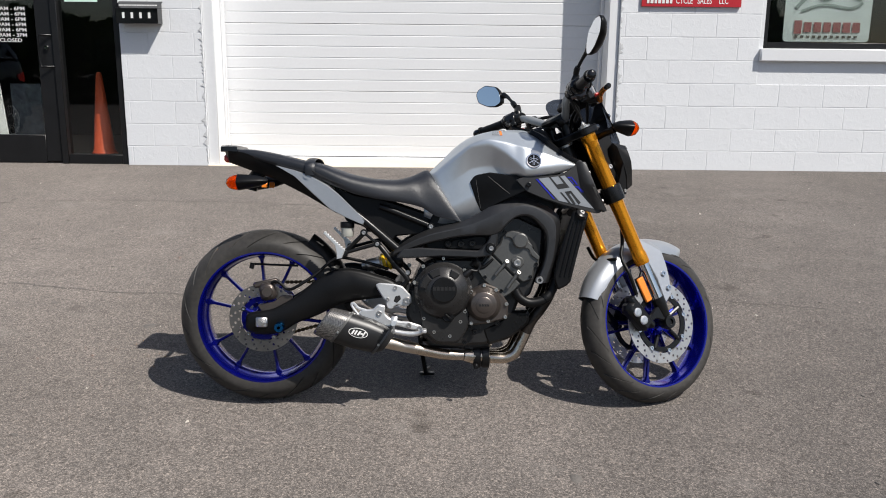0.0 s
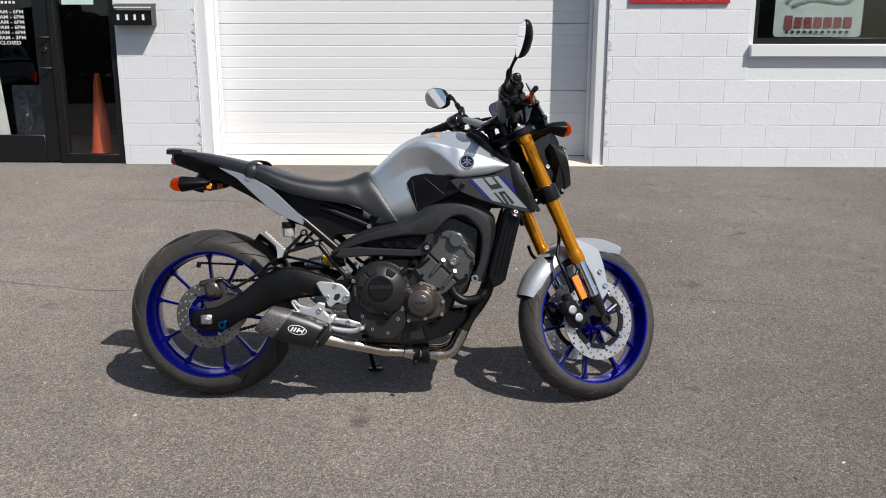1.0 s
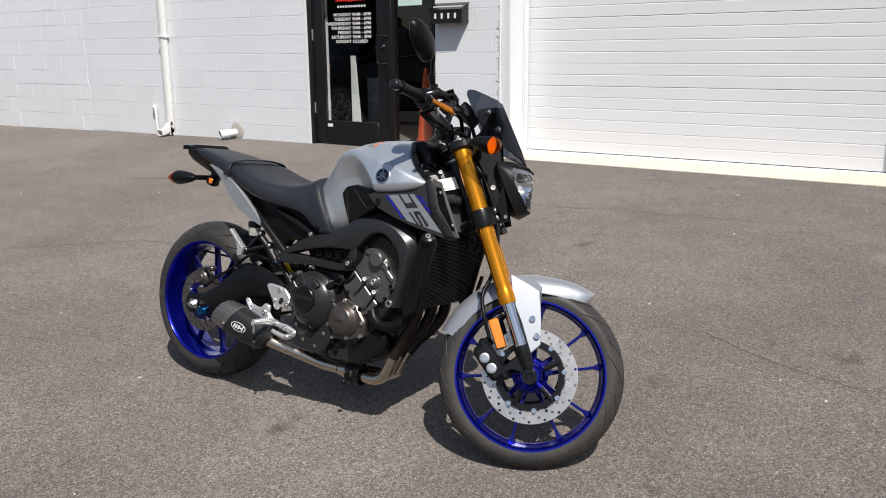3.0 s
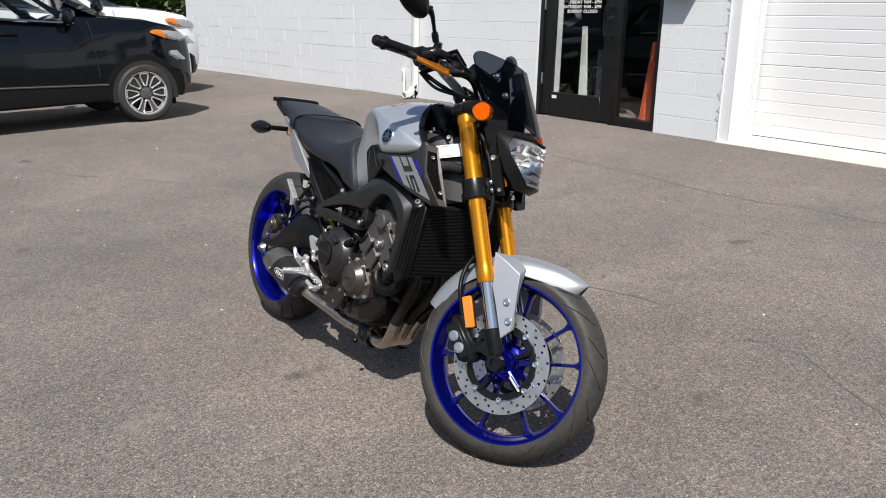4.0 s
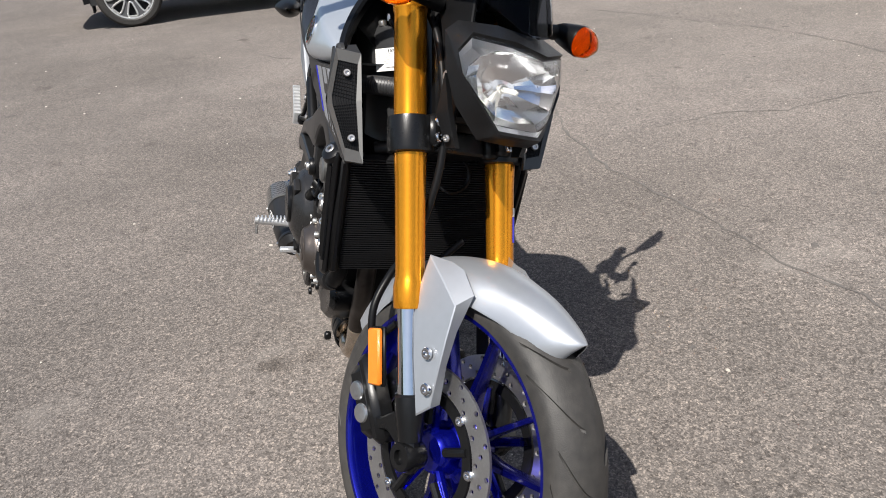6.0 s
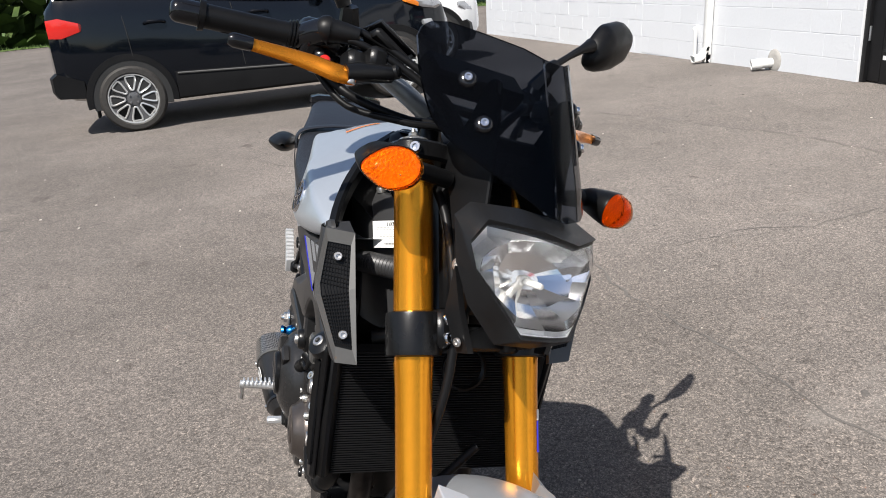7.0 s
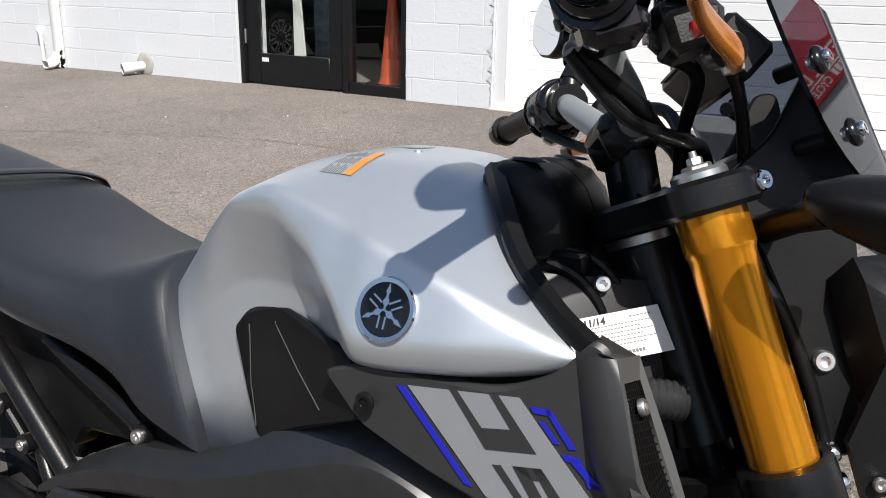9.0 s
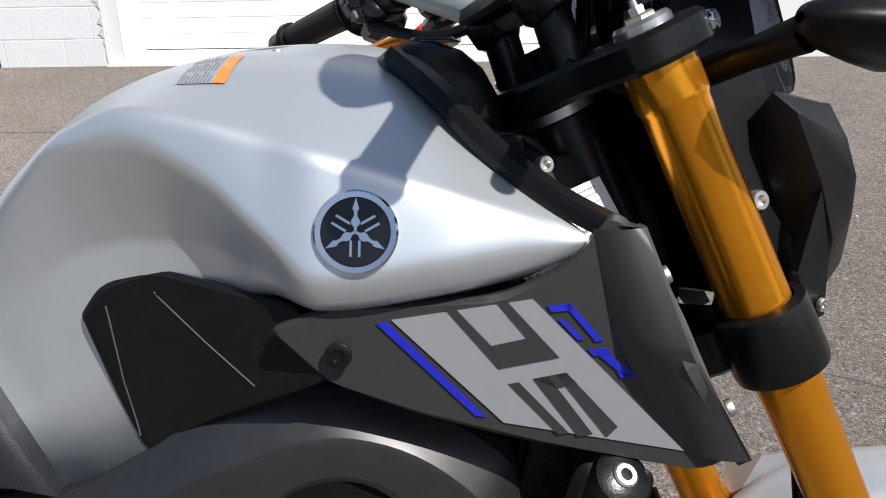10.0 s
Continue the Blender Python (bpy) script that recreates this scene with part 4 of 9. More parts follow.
def wheel(name, m, R, half, height, spoke_at, hub_w, disc_r0, disc_r1, disc_y, two, seed, steered):
    """m: the wheel's frame, its z axis to the right of the motorcycle."""
    rb = 0.243
    hw = half * 0.88
    bm = BM()
    prof = [(rb, hw - 0.003), (rb - 0.002, hw), (rb - 0.011, hw), (rb - 0.014, hw - 0.004), (rb - 0.018, hw - 0.016), (rb - 0.022, hw * 0.4), (rb - 0.025, 0.014), (rb - 0.027, 0.010),
            (rb - 0.027, -0.010), (rb - 0.025, -0.014), (rb - 0.022, -hw * 0.4), (rb - 0.018, -hw + 0.016), (rb - 0.014, -hw + 0.004), (rb - 0.011, -hw), (rb - 0.002, -hw), (rb, -hw + 0.003),
            (rb - 0.004, -hw + 0.012), (rb - 0.012, -hw * 0.4), (rb - 0.012, hw * 0.4), (rb - 0.004, hw - 0.012)]
    add_lathe(bm, prof, m, 96, closed=True)
    rim = bpart(name, bm, BLUE, "deep blue ten-spoke cast wheel with black tyre", steered)
    bm = BM()
    tyre(bm, m, R, half, height, *((18, 1.1, 14, 70, 0.085, 0.005) if not steered else (20, 1.2, 12, 72, 0.085, 0.004)))
    t = bpart("tyre", bm, RUBBER, "black road tyre with worn slanted grooves", steered, rim, 25)
    for a in spoke_at:
        bm = BM()
        rot = m @ Matrix.Rotation(radians(a), 4, "Z")
        rings = []
        for r, w, d in ((0.030, 0.016, 0.030), (0.06, 0.010, 0.024), (0.10, 0.0058, 0.016), (0.15, 0.0052, 0.013), (0.200, 0.0055, 0.012), (0.212, 0.010, 0.014), (0.219, 0.017, 0.014)):
            rings.append([(r, w, d * 0.7), (r, w * 0.75, d), (r, -w * 0.75, d), (r, -w, d * 0.7), (r, -w, -d * 0.7), (r, -w * 0.75, -d), (r, w * 0.75, -d), (r, w, -d * 0.7)])
        add_rings(bm, rings, rot)
        bpart("spoke", bm, BLUE_SHADED, "", steered, rim)
    bm = BM()
    add_lathe(bm, [(0.0001, -hub_w), (0.03, -hub_w), (0.036, -hub_w + 0.006), (0.042, -0.03), (0.058, -0.02), (0.058, 0.02), (0.042, 0.03), (0.036, hub_w - 0.006), (0.03, hub_w), (0.0001, hub_w)], m, 32)
    bpart("hub", bm, BLUE, "", steered, rim)
    for i in range(5):
        a = radians(spoke_at[0] + 18 + 72 * i)
        for s in ((1, -1) if two else (1,)):
            bm = BM()
            add_tube(bm, [(0.03 * math.cos(a), 0.03 * math.sin(a), s * (hub_w - 0.01)), (disc_r0 * 0.86 * math.cos(a), disc_r0 * 0.86 * math.sin(a), s * (abs(disc_y) - 0.012))], 0.008, m, 8, 2)
            bpart("hub_arm", bm, BLUE, "", steered, rim)
    for s in ((1, -1) if two else (1,)):
        dm = m @ at(0, 0, s * abs(disc_y))
        bm = BM()
        ring_holes(bm, dm, disc_r0, disc_r1, 3, 54, 0.005, 0.0046, lambda q, i: (i + 2 * q) % 3 != 0)
        bpart("brake_disc", bm, STEEL if two else DISC_R, "drilled steel brake disc", steered, rim, 25)
        bm = BM()
        rc = disc_r0 - 0.004
        add_lathe(bm, [(rc - 0.018, -0.003), (rc, -0.003), (rc, 0.003), (rc - 0.018, 0.003)], dm, 60, closed=True)
        for i in range(5):
            a = radians(spoke_at[0] + 18 + 72 * i)
            c, sn = math.cos(a), math.sin(a)
            add_tube(bm, [(0.05 * c, 0.05 * sn, 0), ((rc - 0.008) * c, (rc - 0.008) * sn, 0)], 0.008, dm, 8, 2)
        bpart("disc_carrier", bm, BLACK_M if two else BLUE_SHADED, "", steered, rim)
        spots = []
        for i in range(5 if not two else 8):
            a = radians(spoke_at[0] + 18 + (72 if not two else 45) * i)
            spots.append((dm @ Vector(((rc - 0.001) * math.cos(a), (rc - 0.001) * math.sin(a), 0.003 * s)), dm.to_3x3() @ Vector((0, 0, s))))
        bolts(rim, spots, 0.0085, 0.005, CHROME, steered, "disc_button")
    return rim


AXIS = SIDE                     # a turned part whose axis is the wheel's axle
pair = [80 + 72 * k + s for k in range(5) for s in (-15.5, 15.5)]
wheel("rear_wheel", AXIS, 0.315, 0.090, 0.086, pair, 0.075, 0.083, 0.1225, 0.082, False, 1, False)
FRONT_C = (0.0335, 0, -0.788)
wheel("front_wheel", at(*FRONT_C) @ Matrix.Rotation(RAKE, 4, "Y") @ AXIS, 0.295, 0.062, 0.064, [p + 22 for p in pair], 0.062, 0.112, 0.149, 0.07, True, 2, True)


def forks():
    fx = 0.036
    for s in (-1, 1):
        fy = s * 0.103
        m = at(fx, fy, 0)
        bm = BM()
        add_lathe(bm, [(0.0001, -0.022), (0.0268, -0.022), (0.0283, -0.03), (0.0283, -0.074), (0.0280, -0.077), (0.0264, -0.081), (0.0268, -0.24), (0.0268, -0.31), (0.0250, -0.35), (0.0240, -0.49), (0.0242, -0.502), (0.0250, -0.510), (0.0272, -0.520), (0.0274, -0.546), (0.0262, -0.555), (0.021, -0.556)], m, 36)
        tube = bpart("fork_tube", bm, GOLD, "gold anodised upper fork tube", True)
        bm = BM()
        add_lathe(bm, [(0.0205, -0.55), (0.0205, -0.70)], m, 28)
        bpart("fork_slider", bm, CHROME, "polished chrome fork slider", True, tube)
        bm = BM()
        add_lathe(bm, [(0.0208, -0.690), (0.0245, -0.694), (0.0245, -0.715), (0.022, -0.735), (0.019, -0.765)], m, 28)
        add_box(bm, (fx - 0.002, fy, -0.775), (0.036, 0.030, 0.082), I4, 0.010)
        add_lathe(bm, [(0.012, -0.021), (0.022, -0.021), (0.024, -0.015), (0.024, 0.015), (0.022, 0.021), (0.012, 0.021), (0.011, 0.012), (0.0001, 0.011)], at(FRONT_C[0], fy, FRONT_C[2], SIDE if s < 0 else SIDE @ Matrix.Rotation(math.pi, 4, "X")), 24)
        # caliper arm
        add_prism(bm, rounded([(0.02, -0.715), (-0.03, -0.735), (-0.062, -0.715), (-0.075, -0.738), (-0.055, -0.757), (-0.01, -0.752), (0.028, -0.785), (0.045, -0.77), (0.04, -0.73)], 0.008), -0.012, 0.008, at(0, fy + 0.004 * s, 0, SIDE), 0.003)
        bpart("fork_foot", bm, BLACK_M, "dark grey cast fork foot", True, tube)
        bm = BM()
        add_lathe(bm, [(0.0001, -0.012), (0.020, -0.012), (0.0225, -0.015), (0.0225, -0.024)], m, 30)
        add_hex(bm, (fx, fy, -0.014), (0, 0, 1), 0.0125, 0.006)
        add_hex(bm, (fx, fy, -0.009), (0, 0, 1), 0.0065, 0.007)
        add_lathe(bm, [(0.0001, 0.003), (0.0030, 0.003), (0.0035, -0.003)], m, 14)
        bpart("fork_cap", bm, BOLT_M, "bare aluminium fork cap with adjuster", True, tube)
        if s > 0:
            for z0, z1, mt in ((-0.445, -0.400, BLUE_D), (-0.399, -0.384, PAPER)):
                bm = BM()
                arc = [radians(22 + 8 * k) for k in range(13)]
                rings = []
                for z in (z0, z1):
                    rings.append([(fx + 0.0262 * math.cos(a), fy + 0.0262 * math.sin(a), z) for a in arc] + [(fx + 0.0235 * math.cos(a), fy + 0.0235 * math.sin(a), z) for a in reversed(arc)])
                add_rings(bm, rings)
                bpart("fork_sticker", bm, mt, "blue and white sticker", True, tube)
    # clamps
    bm = BM()
    outline = rounded([(fx + 0.038, -0.142, 0.035), (fx + 0.042, -0.075, 0.02), (0.045, -0.03, 0.01), (0.045, 0.03, 0.01), (fx + 0.042, 0.075, 0.02), (fx + 0.038, 0.142, 0.035), (fx - 0.036, 0.142, 0.035), (fx - 0.042, 0.08, 0.02), (-0.045, 0.04, 0.02), (-0.045, -0.04, 0.02), (fx - 0.042, -0.08, 0.02), (fx - 0.036, -0.142, 0.035)], 0.03, 5)
    add_prism(bm, outline, -0.047, -0.020, I4, 0.004)
    add_lathe(bm, [(0.0001, 0.0), (0.017, 0.0), (0.018, -0.006), (0.018, -0.022)], I4, 6)
    top = bpart("top_clamp", bm, BLACK_M, "black fork top clamp", True)
    bolts(top, [((fx + 0.036, s * 0.128, -0.034), (0.5, s * 0.85, 0)) for s in (-1, 1)], 0.008, 0.006, CHROME, True, "clamp_bolt")
    bm = BM()
    for s in (-1, 1):
        add_lathe(bm, [(0.029, -0.248), (0.037, -0.250), (0.038, -0.256), (0.038, -0.300), (0.037, -0.306), (0.029, -0.308)], at(fx, s * 0.103, 0), 32)
        add_box(bm, (fx + 0.012, s * 0.062, -0.278), (0.032, 0.032, 0.05), I4, 0.006)
    add_prism(bm, rounded([(fx + 0.02, -0.08), (fx + 0.01, 0), (fx + 0.02, 0.08), (fx - 0.03, 0.08), (-0.045, 0.03), (-0.045, -0.03), (fx - 0.03, -0.08)], 0.012), -0.30, -0.262, I4, 0.004)
    add_lathe(bm, [(0.024, -0.27), (0.024, -0.03)], I4, 24)
    low = bpart("lower_clamp", bm, BLACK_M, "black fork lower clamp", True)
    for s in (-1, 1):
        bm = BM()
        add_box(bm, (0.066, s * 0.078, -0.272), (0.026, 0.030, 0.052), I4, 0.006)
        bpart("clamp_lug", bm, BLACK_M, "", True, low)
    bolts(low, [((0.078, s * 0.080, z), (1, 0, 0)) for s in (-1, 1) for z in (-0.259, -0.284)], 0.0085, 0.007, CHROME, True, "clamp_bolt")
    # reflectors
    for s in (-1, 1):
        bm = BM()
        add_box(bm, (-0.022, s * 0.128, -0.634), (0.030, 0.010, 0.092), I4, 0.003)
        rf = bpart("fork_reflector", bm, ORANGE_R, "orange side reflector on the fork", True)
        bm = BM()
        add_box(bm, (-0.022, s * 0.120, -0.634), (0.034, 0.006, 0.097), I4, 0.002)
        add_tube(bm, [(-0.02, s * 0.115, -0.60), (0.01, s * 0.11, -0.58)], 0.006, n=2, segs=8)
        bpart("backing", bm, BLACK_P, "", True, rf)
        # calipers
        bm = BM()
        cm = at(-0.072, s * 0.092, -0.712) @ Matrix.Rotation(radians(-18), 4, "Y")
        add_box(bm, (0, 0, 0), (0.055, 0.055, 0.125), cm, 0.014)
        add_box(bm, (0.018, s * 0.004, 0), (0.03, 0.045, 0.15), cm, 0.01)
        cal = bpart("front_caliper", bm, BLACK_M, "black front brake caliper with silver piston caps", True)
        for z in (-0.019, 0.019):
            bm = BM()
            p = cm @ Vector((-0.004, s * 0.027, z))
            add_lathe(bm, [(0.0001, 0.004), (0.011, 0.005), (0.0155, 0.004), (0.017, 0.0)], aim(p, (0, s, 0)), 22)
            bpart("piston_cap", bm, ALU, "", True, cal)
    # fender: a saddle over the wheel with two side stays
    fc = Vector(FRONT_C)
    bm = BM()
    rings = []
    for i in range(45):
        u = 1 - (1 - i / 44) ** 1.7
        a = radians(137 - 103 * u)            # from the rear lip to the front lip, about the axle
        w = 0.061 * (0.80 + 0.28 * math.sin(math.pi * min(u * 1.1, 1)))
        if u > 0.70:
            w *= max(1 - ((u - 0.70) / 0.30) ** 4.5, 0.0) ** 0.5 * 0.72 + 0.28
        w += 0.016 * math.exp(-((u - 0.60) / 0.16) ** 2)
        r = 0.318 + 0.012 * max(u - 0.75, 0) / 0.25
        ring = []
        for j in range(17):
            v = -1 + 2 * j / 16
            drop = 0.035 * abs(v) ** 2.2 + 0.02 * max(abs(v) - 0.8, 0) / 0.2
            rr = r - drop
            ring.append(fc + Vector((rr * math.cos(a), v * w, rr * math.sin(a))))
        inner = [p - (p - fc - Vector((0, p.y, 0))).normalized() * 0.003 for p in reversed(ring)]
        rings.append(ring + inner)
    add_rings(bm, rings)
    fen = bpart("front_fender", bm, SILVER_P, "silver painted front mudguard", True)
    for s in (-1, 1):
        bm = BM()
        # flat outer face with a crease, and a front facet that runs into the mudguard
        face = [(0.070, 0.090, -0.470), (0.106, 0.096, -0.507), (0.140, 0.100, -0.548), (0.128, 0.109, -0.600), (0.115, 0.113, -0.648), (0.094, 0.112, -0.706), (0.058, 0.110, -0.722), (0.060, 0.116, -0.628), (0.056, 0.113, -0.568), (0.060, 0.104, -0.520)]
        rear = [(0.100, 0.070, -0.482), (0.126, 0.070, -0.495), (0.152, 0.074, -0.534), (0.130, 0.090, -0.590), (0.114, 0.096, -0.640), (0.096, 0.094, -0.702), (0.060, 0.094, -0.716), (0.062, 0.098, -0.628), (0.058, 0.096, -0.568), (0.066, 0.086, -0.512)]
        mid = [(x + (0.090 - x) * 0.05, y + 0.0015, z + (-0.60 - z) * 0.03) for x, y, z in face]
        add_rings(bm, [[(x, s * y, z) for x, y, z in r] for r in (rear, face, mid)])
        bpart("fender_stay", bm, SILVER_P, "silver mudguard stay bolted to the fork", True, fen, 16)
        bolts(fen, [((x, s * 0.116, z), (0, s, 0)) for x, z in ((0.094, -0.622), (0.091, -0.677))], 0.010, 0.006, CHROME, True, "stay_bolt")
    # brake hose on the right leg
    bm = BM()
    add_tube(bm, [(-0.01, -0.06, -0.02), (0.07, -0.075, -0.12), (0.075, -0.068, -0.30), (0.02, -0.075, -0.44), (-0.03, -0.09, -0.50), (-0.045, -0.115, -0.56), (-0.05, -0.112, -0.64)], 0.0065)
    add_tube(bm, [(-0.03, 0.075, -0.44), (-0.055, 0.02, -0.485), (-0.04, -0.07, -0.50)], 0.0065)
    bpart("brake_hose", bm, BLACK_P, "", True)


forks()


def steady(xs, ys):
    """A line through the given values that never swings past them."""
    n = len(xs)
    d = [(ys[i + 1] - ys[i]) / (xs[i + 1] - xs[i]) for i in range(n - 1)]
    m = [d[0]] + [0.0 if d[i - 1] * d[i] <= 0 else 2 * d[i - 1] * d[i] / (d[i - 1] + d[i]) for i in range(1, n - 1)] + [d[-1]]

    def f(x):
        i = max(0, min(n - 2, sum(1 for v in xs[1:-1] if v <= x)))
        h = xs[i + 1] - xs[i]
        t = (x - xs[i]) / h
        return (2 * t ** 3 - 3 * t * t + 1) * ys[i] + (t ** 3 - 2 * t * t + t) * h * m[i] + (3 * t * t - 2 * t ** 3) * ys[i + 1] + (t ** 3 - t * t) * h * m[i + 1]
    return f


def tank():
    # stations: centre line, crown, ridge, diagonal crease that becomes the lower edge, hollow behind it, flank, foot
    st = [
        (0.575, [(0, .508), (.035, .506), (.062, .494), (.082, .468), (.097, .436), (.110, .40), (.116, .37)]),
        (0.640, [(0, .572), (.050, .569), (.098, .549), (.110, .535), (.118, .47), (.123, .41), (.128, .345)]),
        (0.700, [(0, .628), (.065, .623), (.136, .597), (.142, .586), (.133, .51), (.134, .43), (.138, .352)]),
        (0.745, [(0, .656), (.072, .650), (.158, .627), (.163, .617), (.139, .54), (.140, .46), (.146, .362)]),
        (0.795, [(0, .673), (.078, .667), (.173, .641), (.176, .621), (.146, .548), (.145, .50), (.145, .385)]),
        (0.845, [(0, .682), (.083, .674), (.181, .633), (.187, .599), (.160, .545), (.157, .520), (.150, .46)]),
        (0.888, [(0, .684), (.085, .673), (.186, .622), (.203, .566), (.190, .538), (.186, .522), (.165, .512)]),
        (0.926, [(0, .683), (.085, .668), (.195, .612), (.216, .538), (.213, .526), (.206, .514), (.188, .508)]),
        (1.000, [(0, .660), (.085, .644), (.196, .590), (.209, .547), (.206, .534), (.199, .522), (.180, .516)]),
        (1.060, [(0, .628), (.085, .614), (.187, .569), (.192, .553), (.189, .542), (.183, .533), (.168, .528)]),
        (1.105, [(0, .588), (.090, .583), (.168, .556), (.175, .553), (.174, .550), (.170, .546), (.158, .544)])]
    xs = [x for x, sec in st]
    cols = []
    for j in range(7):
        ys, zs = steady(xs, [sec[j][0] for x, sec in st]), steady(xs, [sec[j][1] for x, sec in st])
        cols.append((ys, zs))
    soft = (0, 0.030, 0.009, 0.009, 0.006, 0.008, 0)
    front = steady([0.0, 0.06, 0.108, 0.142, 0.164, 0.178, 0.30], [0.952, 0.960, 0.995, 1.032, 1.075, 1.104, 1.20])   # where the tank ends, by half width

    def section(x):
        pts = [Vector((x, -ys(x), zs(x))) for ys, zs in cols]
        cut = []
        for k in range(1, 6):
            a, b, c = pts[k - 1], pts[k], pts[k + 1]
            q1, q2 = min(soft[k], (a - b).length * 0.45), min(soft[k], (c - b).length * 0.45)
            cut.append((b + (a - b).normalized() * q1, b, b + (c - b).normalized() * q2))
        half = [pts[0]]
        for k, (p0, b, p2) in enumerate(cut):
            half.append(half[-1].lerp(p0, 0.5))
            for u in range(5):
                t = u / 4
                half.append((1 - t) ** 2 * p0 + 2 * t * (1 - t) * b + t * t * p2)
        half.append(pts[6])
        return half
    ends = []
    for k in range(len(section(0.7))):
        lo, hi = xs[0], xs[-1]
        for _ in range(18):
            mid = (lo + hi) / 2
            lo, hi = (mid, hi) if mid < front(-section(mid)[k].y) else (lo, mid)
        ends.append(lo)
    grid = []
    for i in range(81):
        half = [section(xs[0] + (e - xs[0]) * i / 80)[k] for k, e in enumerate(ends)]
        left = [Vector((p.x, -p.y, p.z)) for p in half[1:]]
        grid.append(left[::-1] + half)
    bm = BM()
    vs = add_rings(bm, grid, closed=True, caps=False)
    bm.faces.new(vs[0])
    tk = bpart("fuel_tank", bm, SILVER, "satin silver fuel tank with sculpted shoulders", angle=120)
    bm = BM()
    add_lathe(bm, [(0.0001, 0.006), (0.028, 0.007), (0.034, 0.005), (0.036, 0.001), (0.050, 0.001), (0.053, 0.002), (0.055, 0.0), (0.055, -0.01)], at(0.845, 0.0, 0.6728) @ Matrix.Rotation(radians(-6), 4, "Y"), 40)
    cap = bpart("fuel_cap", bm, BLACK_G, "round black fuel filler cap", parent=tk)
    bolts(cap, [((0.845 + 0.045 * math.cos(radians(60 * i)), 0.045 * math.sin(radians(60 * i)), 0.6732 + 0.0047 * math.cos(radians(60 * i))), (-0.1, 0, 1)) for i in range(6)], 0.005, 0.004, ALU, name="cap_bolt")
    tree = BVHTree.FromPolygons([v.co[:] for v in tk.data.vertices], [p.vertices[:] for p in tk.data.polygons])
    label_plate(tk, tree)
    # round badge; its mark is left as a plain three-armed shape
    p, bn, _, _ = tree.find_nearest(Vector((0.951, -0.209, 0.566)))
    up = (Vector((0.03, 0, 1)) - bn * Vector((0.03, 0, 1)).dot(bn)).normalized()
    em = Matrix.Translation(p - bn * 0.0005) @ Matrix((up.cross(bn), up, bn)).transposed().to_4x4()
    em = em @ Matrix.Scale(0.89, 4)
    bmx = BM()
    add_lathe(bmx, [(0.0001, 0.003), (0.0240, 0.003), (0.0246, 0.0042), (0.0285, 0.0046), (0.0300, 0.003), (0.0300, -0.006)], em, 40)
    bd = bpart("badge", bmx, CHROME, "round black and chrome tank badge", parent=tk)
    bmx = BM()
    add_lathe(bmx, [(0.0001, 0.0040), (0.0240, 0.0040), (0.0243, 0.003)], em, 36)
    bpart("badge_face", bmx, BLACK_G, parent=bd)
    bmx = BM()
    for i in range(3):
        r = em @ Matrix.Rotation(radians(120 * i), 4, "Z")
        add_prism(bmx, [(-0.0010, 0.0), (-0.0010, 0.003), (-0.0030, 0.0055), (-0.0030, 0.008), (-0.0012, 0.011), (-0.0012, 0.0145), (-0.0024, 0.016), (0, 0.0240), (0.0024, 0.016), (0.0012, 0.0145), (0.0012, 0.011), (0.0030, 0.008), (0.0030, 0.0055), (0.0010, 0.003), (0.0010, 0.0)], 0.004, 0.0052, r)
        r2 = em @ Matrix.Rotation(radians(120 * i + 60), 4, "Z")
        for q in (-0.0030, 0.0030):
            add_prism(bmx, [(q - 0.0009, 0.006), (q + 0.0009, 0.006), (q + 0.0009, 0.0175), (q - 0.0009, 0.0175)], 0.004, 0.0052, r2)
    tagged(bpart("badge_mark", bmx, CHROME, parent=bd), kind="stuff")
    return tk


def label_plate(parent, tree):
    """A printed label that lies on the tank top beside the filler."""
    def drape(bm, u0, u1, v0, v1, lift):
        # u across the bike, v along it
        c, n = [], 6
        for i in range(n + 1):
            row = []
            for j in range(n + 1):
                u, v = u0 + (u1 - u0) * i / n, v0 + (v1 - v0) * j / n
                p, nr, _, _ = tree.ray_cast(Vector((v, u, 0.9)), Vector((0, 0, -1)))
                row.append(p + nr * lift)
            c.append(row)
        add_rings(bm, c, closed=False, caps=False)
    bm = BM()
    drape(bm, -0.126, -0.070, 0.814, 0.850, 0.0006)
    lab = bpart("warning_label", bm, SILVER, "small orange and black warning label on the tank", parent=parent)
    bm = BM()
    drape(bm, -0.126, -0.070, 0.841, 0.850, 0.0010)
    bpart("orange_band", bm, ORANGE_R, parent=lab)
    bm = BM()
    for r in range(3):
        for c in range(9):
            v = 0.8155 + c * 0.0027
            u = -0.125 + r * 0.0185
            drape(bm, u, u + 0.017 - 0.003 * ((r * 2 + c) % 3), v, v + 0.0012, 0.0010)
    tagged(bpart("print_bar", bm, PRINT, parent=lab), kind="stuff")


tank()


def scoop_y(x, z):
    return -0.203 + 0.108 * (x - 0.9) - 0.036 * (z - 0.5)


def knee_y(x, z):
    return -0.1455 - 0.40 * max(x - 0.792, 0.0) - 0.02 * (0.522 - z)


